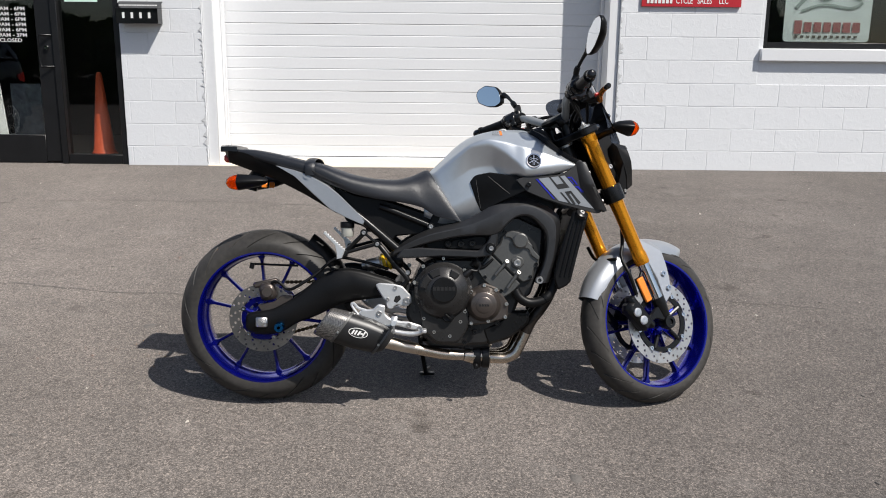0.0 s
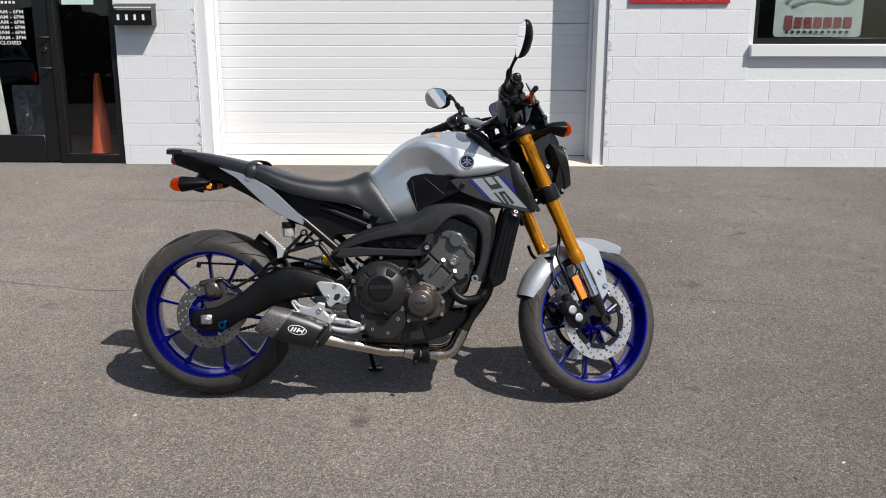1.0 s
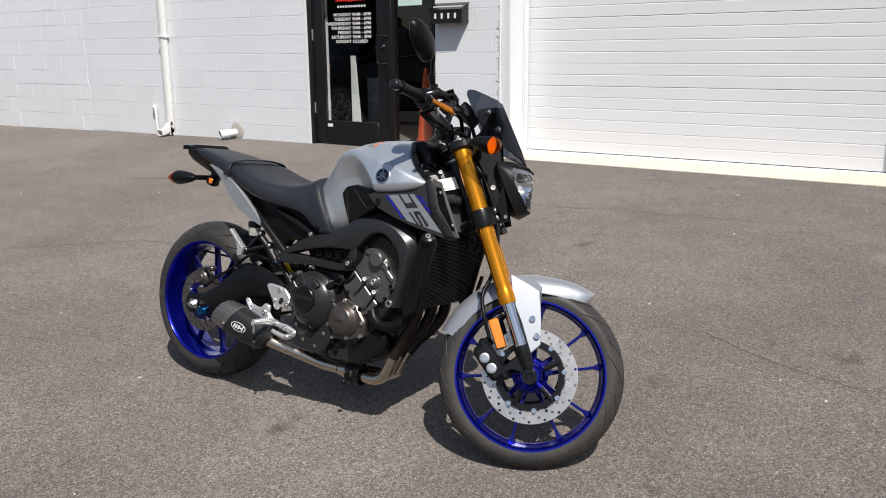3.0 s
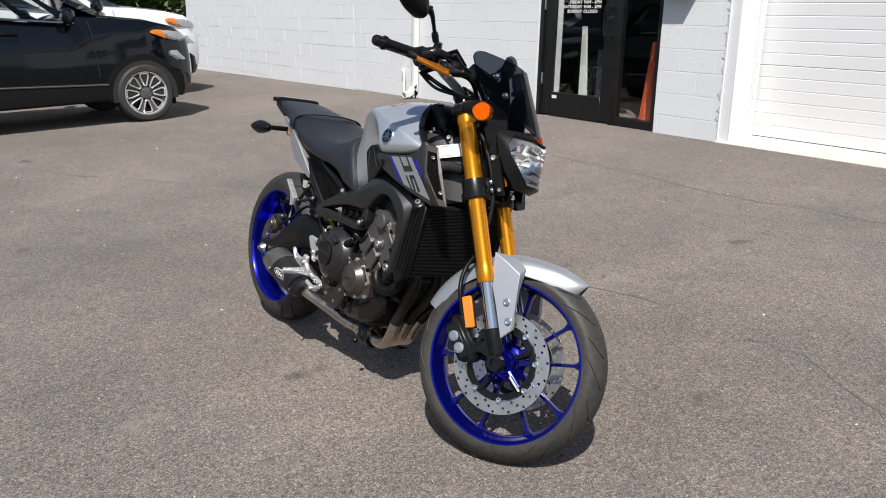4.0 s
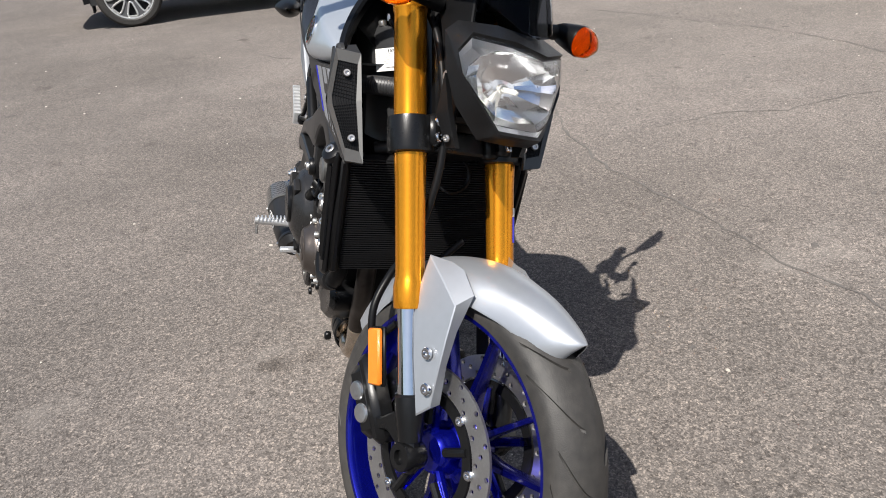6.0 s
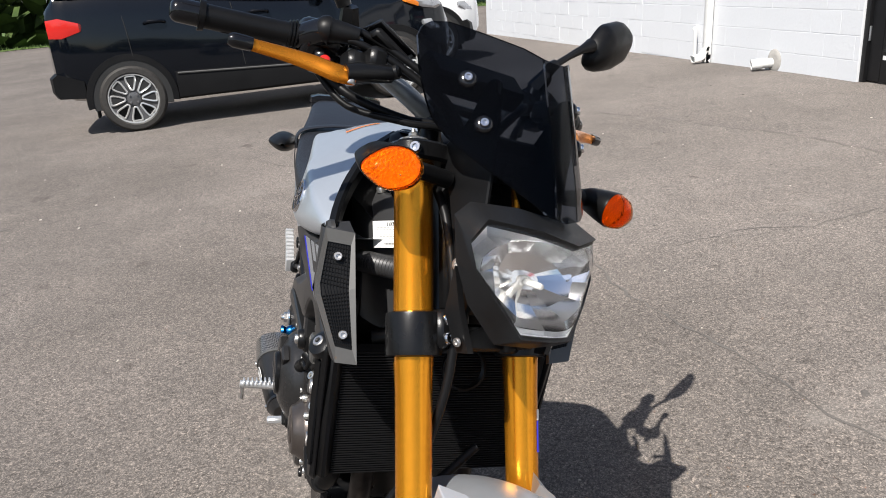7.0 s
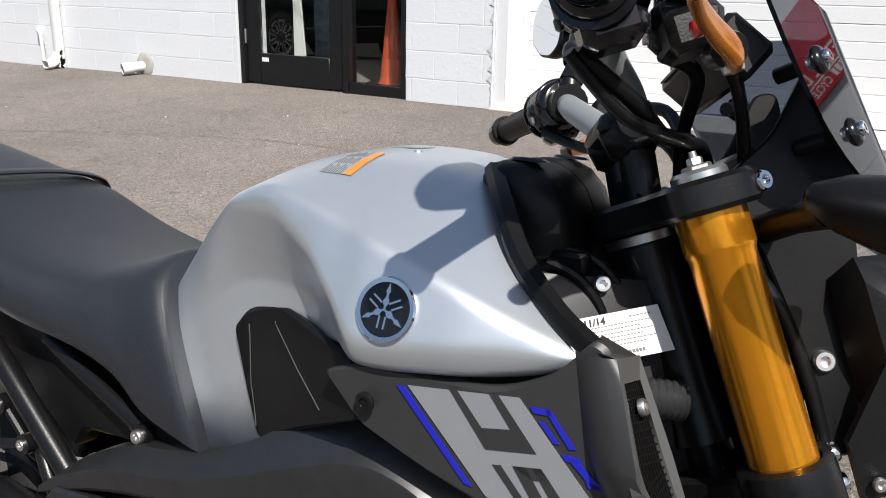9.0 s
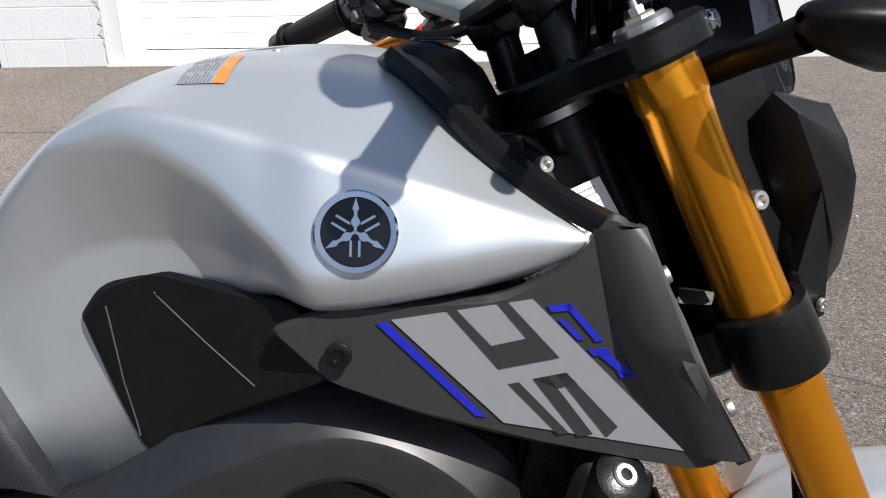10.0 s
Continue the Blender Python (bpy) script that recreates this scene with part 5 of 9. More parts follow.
def skin_plate(bm, outline, fy, t, side, bev=0.004, lift=0.0):
    """A plate that follows the surface y = fy(x, z), t thick; side -1 right, +1 left."""
    pts = [Vector((p[0], p[1])) for p in outline]
    c = sum(pts, Vector((0, 0))) / len(pts)

    def ring(ins, depth):
        out = []
        for p in pts:
            d = (c - p)
            q = p + d.normalized() * min(ins, d.length * 0.5)
            y = fy(q.x, q.y) - lift + depth
            out.append((q.x, y if side < 0 else -y, q.y))
        return out
    if bev:
        add_rings(bm, [ring(0, t), ring(0, bev), ring(bev, 0)])
    else:
        add_rings(bm, [ring(0, t), ring(0, 0)])


def scoops():
    for s in (-1, 1):
        bm = BM()
        o = rounded([(0.890, 0.500, 0.006), (0.925, 0.513, 0.01), (1.045, 0.518, 0.03), (1.088, 0.540, 0.03), (1.112, 0.572, 0.006), (1.124, 0.567, 0.006), (1.200, 0.390, 0.008), (1.180, 0.384, 0.01), (1.06, 0.412, 0.02), (0.985, 0.436, 0.02), (0.925, 0.462, 0.01)], 0.01)
        skin_plate(bm, o, scoop_y, 0.010, s, 0.004)
        sc = bpart("side_scoop", bm, GREY_P, "dark grey air scoop panel with white and blue graphic")
        # front face with grille
        bm = BM()
        A, B, C, D = (Vector((x, s * y, z)) for x, y, z in ((1.1320, 0.1860, 0.5630), (1.2130, 0.1720, 0.3945), (1.2130, 0.1415, 0.3905), (1.1354, 0.1449, 0.5572)))
        M1, M2, R1 = (Vector((x, s * y, z)) for x, y, z in ((1.1585, 0.2000, 0.4950), (1.1665, 0.2000, 0.4760), (1.1700, 0.1440, 0.4870)))
        n = (B - A).cross(D - A).normalized()
        if n.x < 0:
            n = -n
        outer = [A, M1, M2, B, C, R1, D]
        mid = sum(outer, Vector()) / 7
        inner = [p + (mid - p).normalized() * d - n * 0.003 for p, d in zip(outer, (0.019, 0.009, 0.009, 0.022, 0.021, 0.009, 0.018))]
        for i in range(7):
            j = (i + 1) % 7
            q = (outer[i], outer[j], inner[j], inner[i])
            add_rings(bm, [[p - n * 0.008 for p in q], [p + n * 0.002 for p in q]])
        b2, c2, d2 = inner[3], inner[4], inner[6]
        # Paler than the panel: sun and sky on this face are put into its grey.
        bpart("grille_frame", bm, GREY_L, "scoop mesh frame, coloured paler for its sunlit face", parent=sc)
        bm = BM()
        back = [Vector((x, s * -scoop_y(x, z), z)) for x, z in ((1.100, 0.562), (1.112, 0.505), (1.125, 0.468), (1.170, 0.400))]
        rows = [[p.lerp(q, u) + Vector((0, s * 0.006 * math.sin(math.pi * u), 0)) for u in (0, 0.25, 0.5, 0.75, 1)] for p, q in zip(back, (A, M1, M2, B))]
        add_rings(bm, [list(r) for r in zip(*[spline(list(c), 3) for c in zip(*rows)])], closed=False, caps=False)
        add_faces(bm, [Vector((1.1060, s * 0.1800, 0.5640)), A, D, Vector((1.1090, s * 0.1500, 0.5680))], [(0, 1, 2, 3)])
        bpart("scoop_cheek", bm, GREY_P, parent=sc, angle=80)
        bm = BM()
        add_faces(bm, [p - n * 0.0015 for p in inner], [(0, 1, 5, 6), (1, 2, 3, 4, 5)])
        k = 26
        for i in range(1, k):
            u = i / k
            p = inner[0].lerp(inner[1], u / 0.4) if u < 0.4 else inner[2].lerp(b2, (u - 0.4) / 0.6)
            q = d2.lerp(inner[5], u / 0.4) if u < 0.4 else inner[5].lerp(c2, (u - 0.4) / 0.6)
            add_tube(bm, [p, q], 0.0008, n=1, segs=4, caps=False)
        for i in range(1, 9):
            u = i / 9
            add_tube(bm, [inner[0].lerp(d2, u), inner[1].lerp(inner[5], u), b2.lerp(c2, u)], 0.0008, n=1, segs=4, caps=False)
        bpart("grille_mesh", bm, BLACK_P, parent=sc)
        spots = [(Vector((1.1490, s * 0.1686, 0.5264)), n), (Vector((1.1985, s * 0.1615, 0.4290)), n)]
        bolts(sc, spots, 0.0065, 0.005, STEEL, name="scoop_bolt")
        bolts(sc, [((0.936, s * 0.2045, 0.484), (0, s, 0))], 0.009, 0.003, BLACK_M, name="scoop_bolt")
        graphic(sc, s)
        # knee panel
        bm = BM()
        o = rounded([(0.736, 0.492, 0.004), (0.752, 0.514, 0.01), (0.794, 0.528, 0.012), (0.905, 0.512, 0.006), (0.930, 0.465, 0.01), (0.880, 0.440, 0.02), (0.830, 0.414, 0.015), (0.776, 0.385, 0.01), (0.757, 0.43, 0.01)], 0.01)
        skin_plate(bm, o, knee_y, 0.03, s, 0.004)
        kp = bpart("knee_panel", bm, BLACK_P, "matt black knee panel under the tank")
        kt = BVHTree.FromPolygons([v.co[:] for v in kp.data.vertices], [q.vertices[:] for q in kp.data.polygons])
        for pa, pb in (((0.798, 0.513), (0.872, 0.452)), ((0.757, 0.500), (0.774, 0.400))):
            line = []
            for i in range(13):
                u = i / 12
                hit = kt.ray_cast(Vector((pa[0] + (pb[0] - pa[0]) * u, s * 0.4, pa[1] + (pb[1] - pa[1]) * u)), Vector((0, -s, 0)))
                if hit[0]:
                    line.append(hit[0])
            bm = BM()
            add_tube(bm, line, 0.0007, n=1, segs=5)
            bpart("knee_line", bm, GREY_L, parent=kp)


def graphic(parent, s):
    """Slanting numeral drawn as plain plates on the scoop."""
    def plates(name, mt, quads, lift, label=""):
        for q in quads:
            bm = BM()
            skin_plate(bm, q, scoop_y, 0.001, s, 0, lift)
            bpart(name, bm, mt, label, parent=parent)
    plates("white_graphic", SILVER_P, [[(0.970, 0.505), (1.062, 0.516), (1.168, 0.402), (1.043, 0.429)]], 0.0012, "pale silver numeral graphic")
    plates("dark_graphic", GREY_P, (
        [(1.0056, 0.5105), (1.0115, 0.5115), (1.0350, 0.4846), (1.0406, 0.4683), (1.0395, 0.4683)],
        [(1.0335, 0.4846), (1.0581, 0.4892), (1.0801, 0.4748), (1.0406, 0.4683)],
        [(1.0387, 0.5140), (1.0454, 0.5150), (1.0801, 0.4748), (1.0581, 0.4892)],
        [(1.0461, 0.4572), (1.0530, 0.4584), (1.0873, 0.4197), (1.0804, 0.4185)],
        [(1.0625, 0.4603), (1.0728, 0.4618), (1.1039, 0.4180), (1.0939, 0.4165)],
        [(1.0625, 0.4603), (1.0848, 0.4640), (1.0926, 0.4555), (1.0785, 0.4526)],
        [(1.0780, 0.4628), (1.0848, 0.4640), (1.1210, 0.4226), (1.1134, 0.4150)]), 0.0018)
    plates("blue_graphic", BLUE_D, (
        [(0.9601, 0.5031), (0.9670, 0.5036), (1.0310, 0.4337), (1.0240, 0.4350)],
        [(1.0713, 0.5112), (1.0869, 0.5122), (1.0892, 0.5078), (1.0743, 0.5068)],
        [(1.0824, 0.5120), (1.0869, 0.5122), (1.1094, 0.4857), (1.1040, 0.4851)],
        [(1.0790, 0.5011), (1.0830, 0.5013), (1.0965, 0.4870), (1.0920, 0.4868)],
        [(1.0989, 0.4797), (1.1122, 0.4800), (1.1150, 0.4758), (1.1029, 0.4751)],
        [(1.1035, 0.4779), (1.1104, 0.4784), (1.1332, 0.4596), (1.1256, 0.4583)],
        [(1.1190, 0.4632), (1.1318, 0.4642), (1.1340, 0.4588), (1.1217, 0.4585)]), 0.0014)


scoops()


def seat():
    # top line x, z; half width; lower edge z; how far the foot of the section runs ahead of its top
    st = [(-0.085, 0.604, 0.082, 0.585, 0.0), (-0.03, 0.603, 0.100, 0.570, 0.0), (0.06, 0.587, 0.118, 0.545, 0.0), (0.15, 0.566, 0.140, 0.522, 0.0),
          (0.215, 0.553, 0.152, 0.495, 0.0), (0.27, 0.532, 0.160, 0.468, 0.01), (0.33, 0.514, 0.162, 0.446, 0.01), (0.40, 0.502, 0.158, 0.430, 0.015),
          (0.47, 0.499, 0.146, 0.418, 0.03), (0.515, 0.507, 0.140, 0.402, 0.052), (0.540, 0.516, 0.135, 0.372, 0.078), (0.575, 0.532, 0.130, 0.358, 0.11), (0.590, 0.533, 0.124, 0.352, 0.118)]
    prof = [(0, 0), (0.45, 0.0), (0.75, 0.05), (0.91, 0.16), (0.985, 0.36), (1.0, 0.60), (0.99, 0.85), (0.95, 1.0)]
    rows = []
    for x, zt, w, zl, run in st:
        r = []
        for a, b in prof:
            r.append(Vector((x + run * b, -(w * a + (run * 0.30 if a > 0.9 else 0) * b), zt + (zl - zt) * b)))
        rows.append(r)
    cols = [spline([r[j] for r in rows], 4) for j in range(len(prof))]
    grid = []
    for i in range(len(cols[0])):
        half = spline([c[i] for c in cols], 2)
        left = [Vector((p.x, -p.y, p.z)) for p in half[1:]]
        grid.append(left[::-1] + half)
    bm = BM()
    add_rings(bm, grid)
    se = bpart("seat", bm, SEAT_M, "black vinyl two-up seat", angle=50)
    # seams and strap
    bm = BM()
    x, zt, w, zl = 0.178, 0.562, 0.148, 0.512
    pts = [(x, -w * 1.02, zl), (x, -w * 1.03, zt - 0.022), (x, -w * 0.9, zt - 0.003), (x, -w * 0.5, zt + 0.008), (x, 0, zt + 0.010), (x, w * 0.5, zt + 0.008), (x, w * 0.9, zt - 0.003), (x, w * 1.03, zt - 0.022), (x, w * 1.02, zl)]
    add_tube(bm, pts, 0.017, squash=0.22, up=(1, 0, 0), n=5, segs=10)
    bpart("grab_strap", bm, SEAT_M, "black seat strap", parent=se)
    for s in (-1, 1):
        for line in ([(0.545, s * 0.06, 0.517), (0.565, s * 0.115, 0.475), (0.61, s * 0.134, 0.420), (0.64, s * 0.137, 0.372)],
                     [(0.18, s * 0.155, 0.53), (0.27, s * 0.162, 0.487), (0.40, s * 0.160, 0.452), (0.50, s * 0.147, 0.442)]):
            bm = BM()
            add_tube(bm, line, 0.0013, n=6, segs=5)
            bpart("seam", bm, BLACK_P, parent=se)


seat()


def tail():
    for s in (-1, 1):
        bm = BM()
        o = [(0.055, 0.546), (0.12, 0.530), (0.175, 0.513), (0.240, 0.478), (0.274, 0.450), (0.374, 0.352), (0.362, 0.340), (0.31, 0.362), (0.250, 0.392), (0.19, 0.445), (0.12, 0.510)]

        def fy(x, z):
            return -(0.126 + 0.18 * min(max(x - 0.05, 0), 0.17) - 0.05 * max(x - 0.25, 0))
        skin_plate(bm, o, fy, 0.012, s, 0.004)
        bpart("tail_panel", bm, SILVER_P, "silver side panel under the seat")
    # undertail
    bm = BM()
    rings = []
    for x, w, zt, zb in ((-0.135, 0.060, 0.600, 0.575), (-0.12, 0.085, 0.602, 0.556), (-0.06, 0.098, 0.590, 0.535), (0.05, 0.105, 0.548, 0.495), (0.15, 0.115, 0.510, 0.445), (0.26, 0.115, 0.460, 0.380), (0.36, 0.105, 0.42, 0.345)):
        rings.append([(x, -w, zt), (x, -w * 0.96, (zt + zb) / 2), (x, -w * 0.7, zb), (x, w * 0.7, zb), (x, w * 0.96, (zt + zb) / 2), (x, w, zt)])
    add_rings(bm, rings)
    ut = bpart("undertail", bm, BLACK_P, "black plastic undertail")
    bm = BM()
    add_rings(bm, [[(x, y * w, z + dz) for y, dz in ((-1, 0), (-1, 0.016), (-0.8, 0.022), (0.8, 0.022), (1, 0.016), (1, 0))] for x, w, z in ((-0.145, 0.088, 0.594), (-0.12, 0.098, 0.596), (-0.085, 0.096, 0.594))])
    bpart("tail_trim", bm, BLACK_G, "gloss black tail trim", parent=ut)
    bm = BM()
    add_box(bm, (-0.128, 0, 0.572), (0.03, 0.11, 0.03), I4, 0.008)
    bpart("tail_light", bm, RED, "red tail light", parent=ut)
    # number plate hanger with rear signals
    bm = BM()
    add_tube(bm, [(-0.02, 0, 0.53), (-0.05, 0, 0.49), (-0.06, 0, 0.46)], 0.022, n=4, segs=10, squash=1.6)
    for s in (-1, 1):
        add_tube(bm, [(-0.05, s * 0.01, 0.487), (-0.05, s * 0.10, 0.487), (-0.05, s * 0.135, 0.487)], 0.010, n=3, segs=10)
    add_box(bm, (-0.005, -0.06, 0.478), (0.05, 0.02, 0.028), I4, 0.006)
    bpart("plate_hanger", bm, BLACK_P, parent=ut)
    for s in (-1, 1):
        signal(Vector((-0.062, s * 0.168, 0.486)), Vector((-1, 0, -0.06)), 0.036, 0.027, 0.125, False, "rear_signal", -s)
    for s in (-1, 1):
        bm = BM()
        add_box(bm, (0.005, s * 0.072, 0.478), (0.022, 0.006, 0.022), I4, 0.004)
        bpart("side_marker", bm, ORANGE_R, "small orange marker", parent=ut)


def signal(p, way, hw, hh, length, steered, name, out):
    """A turn signal: dark shell pointing back, amber lens ahead along way; out: the side of its pointed end."""
    f = Matrix.Translation(p) @ way.to_track_quat("X", "Z").to_matrix().to_4x4()

    def ring(x, k, dy=0.0):
        ring_pts = []
        for j in range(32):
            a = 2 * math.pi * j / 32
            c, q = math.cos(a), math.sin(a)
            tip = max(c * out, 0.0)
            y = hw * k * (c if tip == 0 else c * (1.0 + 0.10 * tip ** 4))
            z = hh * k * math.copysign(abs(q) ** 0.92, q) * (1.0 - 0.34 * tip ** 2)
            ring_pts.append((x, y + dy * out, z))
        return ring_pts
    bm = BM()
    add_rings(bm, [ring(-length * 0.80, 0.14, 0.010), ring(-length * 0.76, 0.34, 0.009), ring(-length * 0.52, 0.70, 0.006), ring(-length * 0.24, 0.90, 0.003), ring(0.0, 1.03), ring(length * 0.04, 1.02), ring(length * 0.04, 0.97)], f, caps=False)
    sh = bpart(name, bm, BLACK_P, "black turn signal with amber lens", steered, angle=60)
    bm = BM()
    add_rings(bm, [ring(length * 0.03, 0.97), ring(-length * 0.06, 0.84), ring(-length * 0.15, 0.56), ring(-length * 0.19, 0.2)], f)
    bpart("signal_bowl", bm, BOWL, "", steered, sh, 10)
    bm = BM()
    add_lathe(bm, [(0.0001, 0.016), (0.006, 0.013), (0.008, 0.006), (0.006, -0.006)], f @ at(-length * 0.17, 0, 0) @ Matrix.Rotation(radians(90), 4, "Y"), 14)
    bpart("bulb", bm, BULB, "", steered, sh)
    bm = BM()
    outer = [ring(length * 0.03, 1.0), ring(length * 0.12, 0.97), ring(length * 0.25, 0.82), ring(length * 0.33, 0.54), ring(length * 0.365, 0.24), ring(length * 0.37, 0.03)]
    inner = [[(x - 0.002, y * 0.95, z * 0.95) for x, y, z in r] for r in reversed(outer)]
    add_rings(bm, outer + inner, f, caps=False)
    ln = bpart("lens", bm, ORANGE, "amber lens", steered, sh, 50)
    ln.visible_shadow = False
    return sh


tail()


def frame_and_engine():
    def fy(x, z):
        return -0.168 - 0.012 * math.sin(max(0, min(1, (x - 0.5) / 0.55)) * math.pi)

    def one(s):
        bm = BM()
        # the plate is concave, so it is lofted as a strip between its upper and lower edges
        up = spline([(0.470, 0.252), (0.522, 0.290), (0.600, 0.327), (0.703, 0.352), (0.772, 0.385), (0.825, 0.420), (0.865, 0.436), (0.905, 0.441), (0.945, 0.436), (0.990, 0.418), (1.030, 0.394), (1.054, 0.365), (1.056, 0.300), (1.044, 0.220), (1.020, 0.140)], 4)
        lo = spline([(0.470, 0.236), (0.515, 0.252), (0.590, 0.276), (0.690, 0.298), (0.765, 0.304), (0.810, 0.304), (0.840, 0.316), (0.866, 0.345), (0.900, 0.370), (0.940, 0.373), (0.975, 0.348), (1.002, 0.310), (1.004, 0.255), (0.994, 0.200), (0.968, 0.140)], 4)
        rings = []
        for a, b in zip(up, lo):
            a, b = Vector(a), Vector(b)
            ya, yb = fy(*a[:2]), fy(*b[:2])
            ring = []
            for u, d in ((0.0, 0.05), (0.0, 0.026), (0.30, 0.004), (0.36, 0.0), (0.42, -0.001), (0.86, 0.0), (0.95, 0.003), (1.0, 0.010), (1.0, 0.05)):
                p = a.lerp(b, u)
                ring.append((p.x, s * -(ya + (yb - ya) * u + d), p.y))
            rings.append(ring)
        add_rings(bm, rings)
        fr = bpart("frame_spar", bm, FRAME_M, "satin black cast frame spar", angle=20)
        bm = BM()
        m = SIDE if s < 0 else Matrix.Scale(-1, 4, (0, 1, 0)) @ SIDE
        add_prism(bm, rounded([(0.478, 0.226), (0.500, 0.256), (0.560, 0.262), (0.640, 0.258), (0.770, 0.252), (0.800, 0.285), (0.812, 0.320), (0.835, 0.325), (0.832, 0.275), (0.815, 0.235), (0.760, 0.228), (0.635, 0.232), (0.520, 0.224)], 0.008, 3), 0.128, 0.174, m, 0.004)
        bpart("frame_rail", bm, FRAME_M, parent=fr)
        bm = BM()
        add_prism(bm, rounded([(0.655, 0.258), (0.676, 0.287), (0.769, 0.303), (0.797, 0.298), (0.793, 0.262), (0.777, 0.256)], 0.006), 0.140, 0.150, SIDE if s < 0 else Matrix.Scale(-1, 4, (0, 1, 0)) @ SIDE, 0.002)
        w = bpart("frame_inset", bm, BLACK_P, parent=fr)
        bolts(w, [((x, s * 0.150, z), (0, s, 0)) for x, z in ((0.661, 0.275), (0.706, 0.275), (0.746, 0.277))], 0.012, 0.010, BLACK_M)
        bolts(fr, [((0.810, s * 0.172, 0.262), (0, s, 0))], 0.019, 0.012, BLACK_M, name="engine_mount")
        bolts(fr, [((0.810, s * 0.183, 0.262), (0, s, 0))], 0.009, 0.006, STEEL)
        bolts(fr, [((0.982, s * 0.165, 0.150), (0, s, 0))], 0.014, 0.012, STEEL, name="engine_mount")
    both(one)
    # crankcase and cylinders
    bm = BM()
    o = rounded([(0.512, 0.013), (0.520, 0.094), (0.546, 0.155), (0.566, 0.200), (0.616, 0.226), (0.777, 0.225), (0.860, 0.20), (0.93, 0.11), (0.900, 0.03), (0.860, -0.05), (0.800, -0.088), (0.678, -0.093), (0.608, -0.085), (0.557, -0.048)], 0.015, 3)
    add_prism(bm, o, -0.14, 0.135, SIDE, 0.012)
    eng = bpart("crankcase", bm, ENGINE, "dark grey three-cylinder engine case")
    bm = BM()
    add_prism(bm, rounded([(0.760, 0.18), (0.845, 0.345), (0.90, 0.375), (1.0, 0.33), (0.99, 0.20), (0.955, 0.09), (0.86, 0.06)], 0.015, 3), -0.135, 0.135, SIDE, 0.008)
    bpart("cylinder_block", bm, ENGINE, "", parent=eng)
    bm = BM()
    o = rounded([(0.785, 0.149), (0.765, 0.179), (0.810, 0.240), (0.834, 0.217), (0.918, 0.134), (0.886, 0.100), (0.856, 0.083)], 0.006, 3)
    add_prism(bm, o, 0.12, 0.149, SIDE, 0.004)
    cc = bpart("cam_chain_cover", bm, COVER_G, "dark grey cam chain cover", parent=eng)
    bm = BM()
    o = rounded([(0.813, 0.243), (0.844, 0.276), (0.853, 0.309), (0.883, 0.320), (0.909, 0.316), (0.947, 0.288), (0.958, 0.252), (0.981, 0.226), (0.983, 0.196), (0.965, 0.188), (0.961, 0.150), (0.924, 0.138), (0.837, 0.220)], 0.007, 3)
    add_prism(bm, o, 0.12, 0.153, SIDE, 0.005)
    bpart("head_side", bm, COVER_G, parent=cc)
    bm = BM()
    o = rounded([(0.858, 0.300), (0.862, 0.313), (0.884, 0.322), (0.909, 0.318), (0.930, 0.305), (0.940, 0.285), (0.955, 0.275), (0.962, 0.254), (0.984, 0.232), (0.980, 0.216), (0.955, 0.234), (0.944, 0.258), (0.926, 0.262), (0.905, 0.262), (0.888, 0.280), (0.880, 0.298)], 0.005, 2)
    add_prism(bm, o, 0.150, 0.160, SIDE, 0.003)
    add_lathe(bm, [(0.0001, 0.172), (0.022, 0.172), (0.027, 0.168), (0.028, 0.15)], at(0.914, 0, 0.288, SIDE), 28)
    bpart("head_cover_lip", bm, COVER_G, parent=cc)
    for p, q in (((0.828, 0.166), (0.866, 0.212)), ((0.871, 0.120), (0.908, 0.173))):
        bm = BM()
        add_tube(bm, [(p[0], -0.156, p[1]), (q[0], -0.157, q[1])], 0.0068, n=2, segs=10)
        bpart("cover_rib", bm, COVER_G, parent=cc)
        bolts(cc, [((q[0], -0.157, q[1]), (0.35, -0.75, 0.45))], 0.0085, 0.008, BOLT_M)
    bm = BM()
    add_prism(bm, rounded([(0.882, 0.222), (0.902, 0.236), (0.925, 0.226), (0.930, 0.204), (0.910, 0.186), (0.886, 0.194)], 0.006), 0.150, 0.158, SIDE, 0.003)
    bpart("tensioner_boss", bm, COVER_G, parent=cc)
    bolts(cc, [((0.904, -0.158, 0.210), (0, -1, 0))], 0.014, 0.009, STEEL)
    bolts(cc, [((x, -0.150, z), (0, -1, 0)) for x, z in ((0.792, 0.158), (0.850, 0.110), (0.972, 0.205), (0.952, 0.160), (0.862, 0.318), (0.956, 0.262))], 0.0065, 0.009, BLACK_M)
    bm = BM()
    add_tube(bm, [(0.700, -0.166, 0.150), (0.722, -0.165, 0.168), (0.742, -0.163, 0.184)], [0.013, 0.013, 0.009], n=3, segs=14)
    add_tube(bm, [(0.742, -0.163, 0.184), (0.765, -0.160, 0.182), (0.772, -0.155, 0.205), (0.755, -0.150, 0.235)], 0.0045, n=5, segs=8)
    bpart("clutch_actuator", bm, BLACK_M, parent=eng)
    # clutch cover
    bm = BM()
    cm = at(0.645, 0, 0.108, SIDE)
    add_lathe(bm, [(0.0001, 0.204), (0.048, 0.204), (0.056, 0.200), (0.084, 0.186), (0.092, 0.176), (0.097, 0.165), (0.103, 0.160), (0.103, 0.135)], cm, 56)
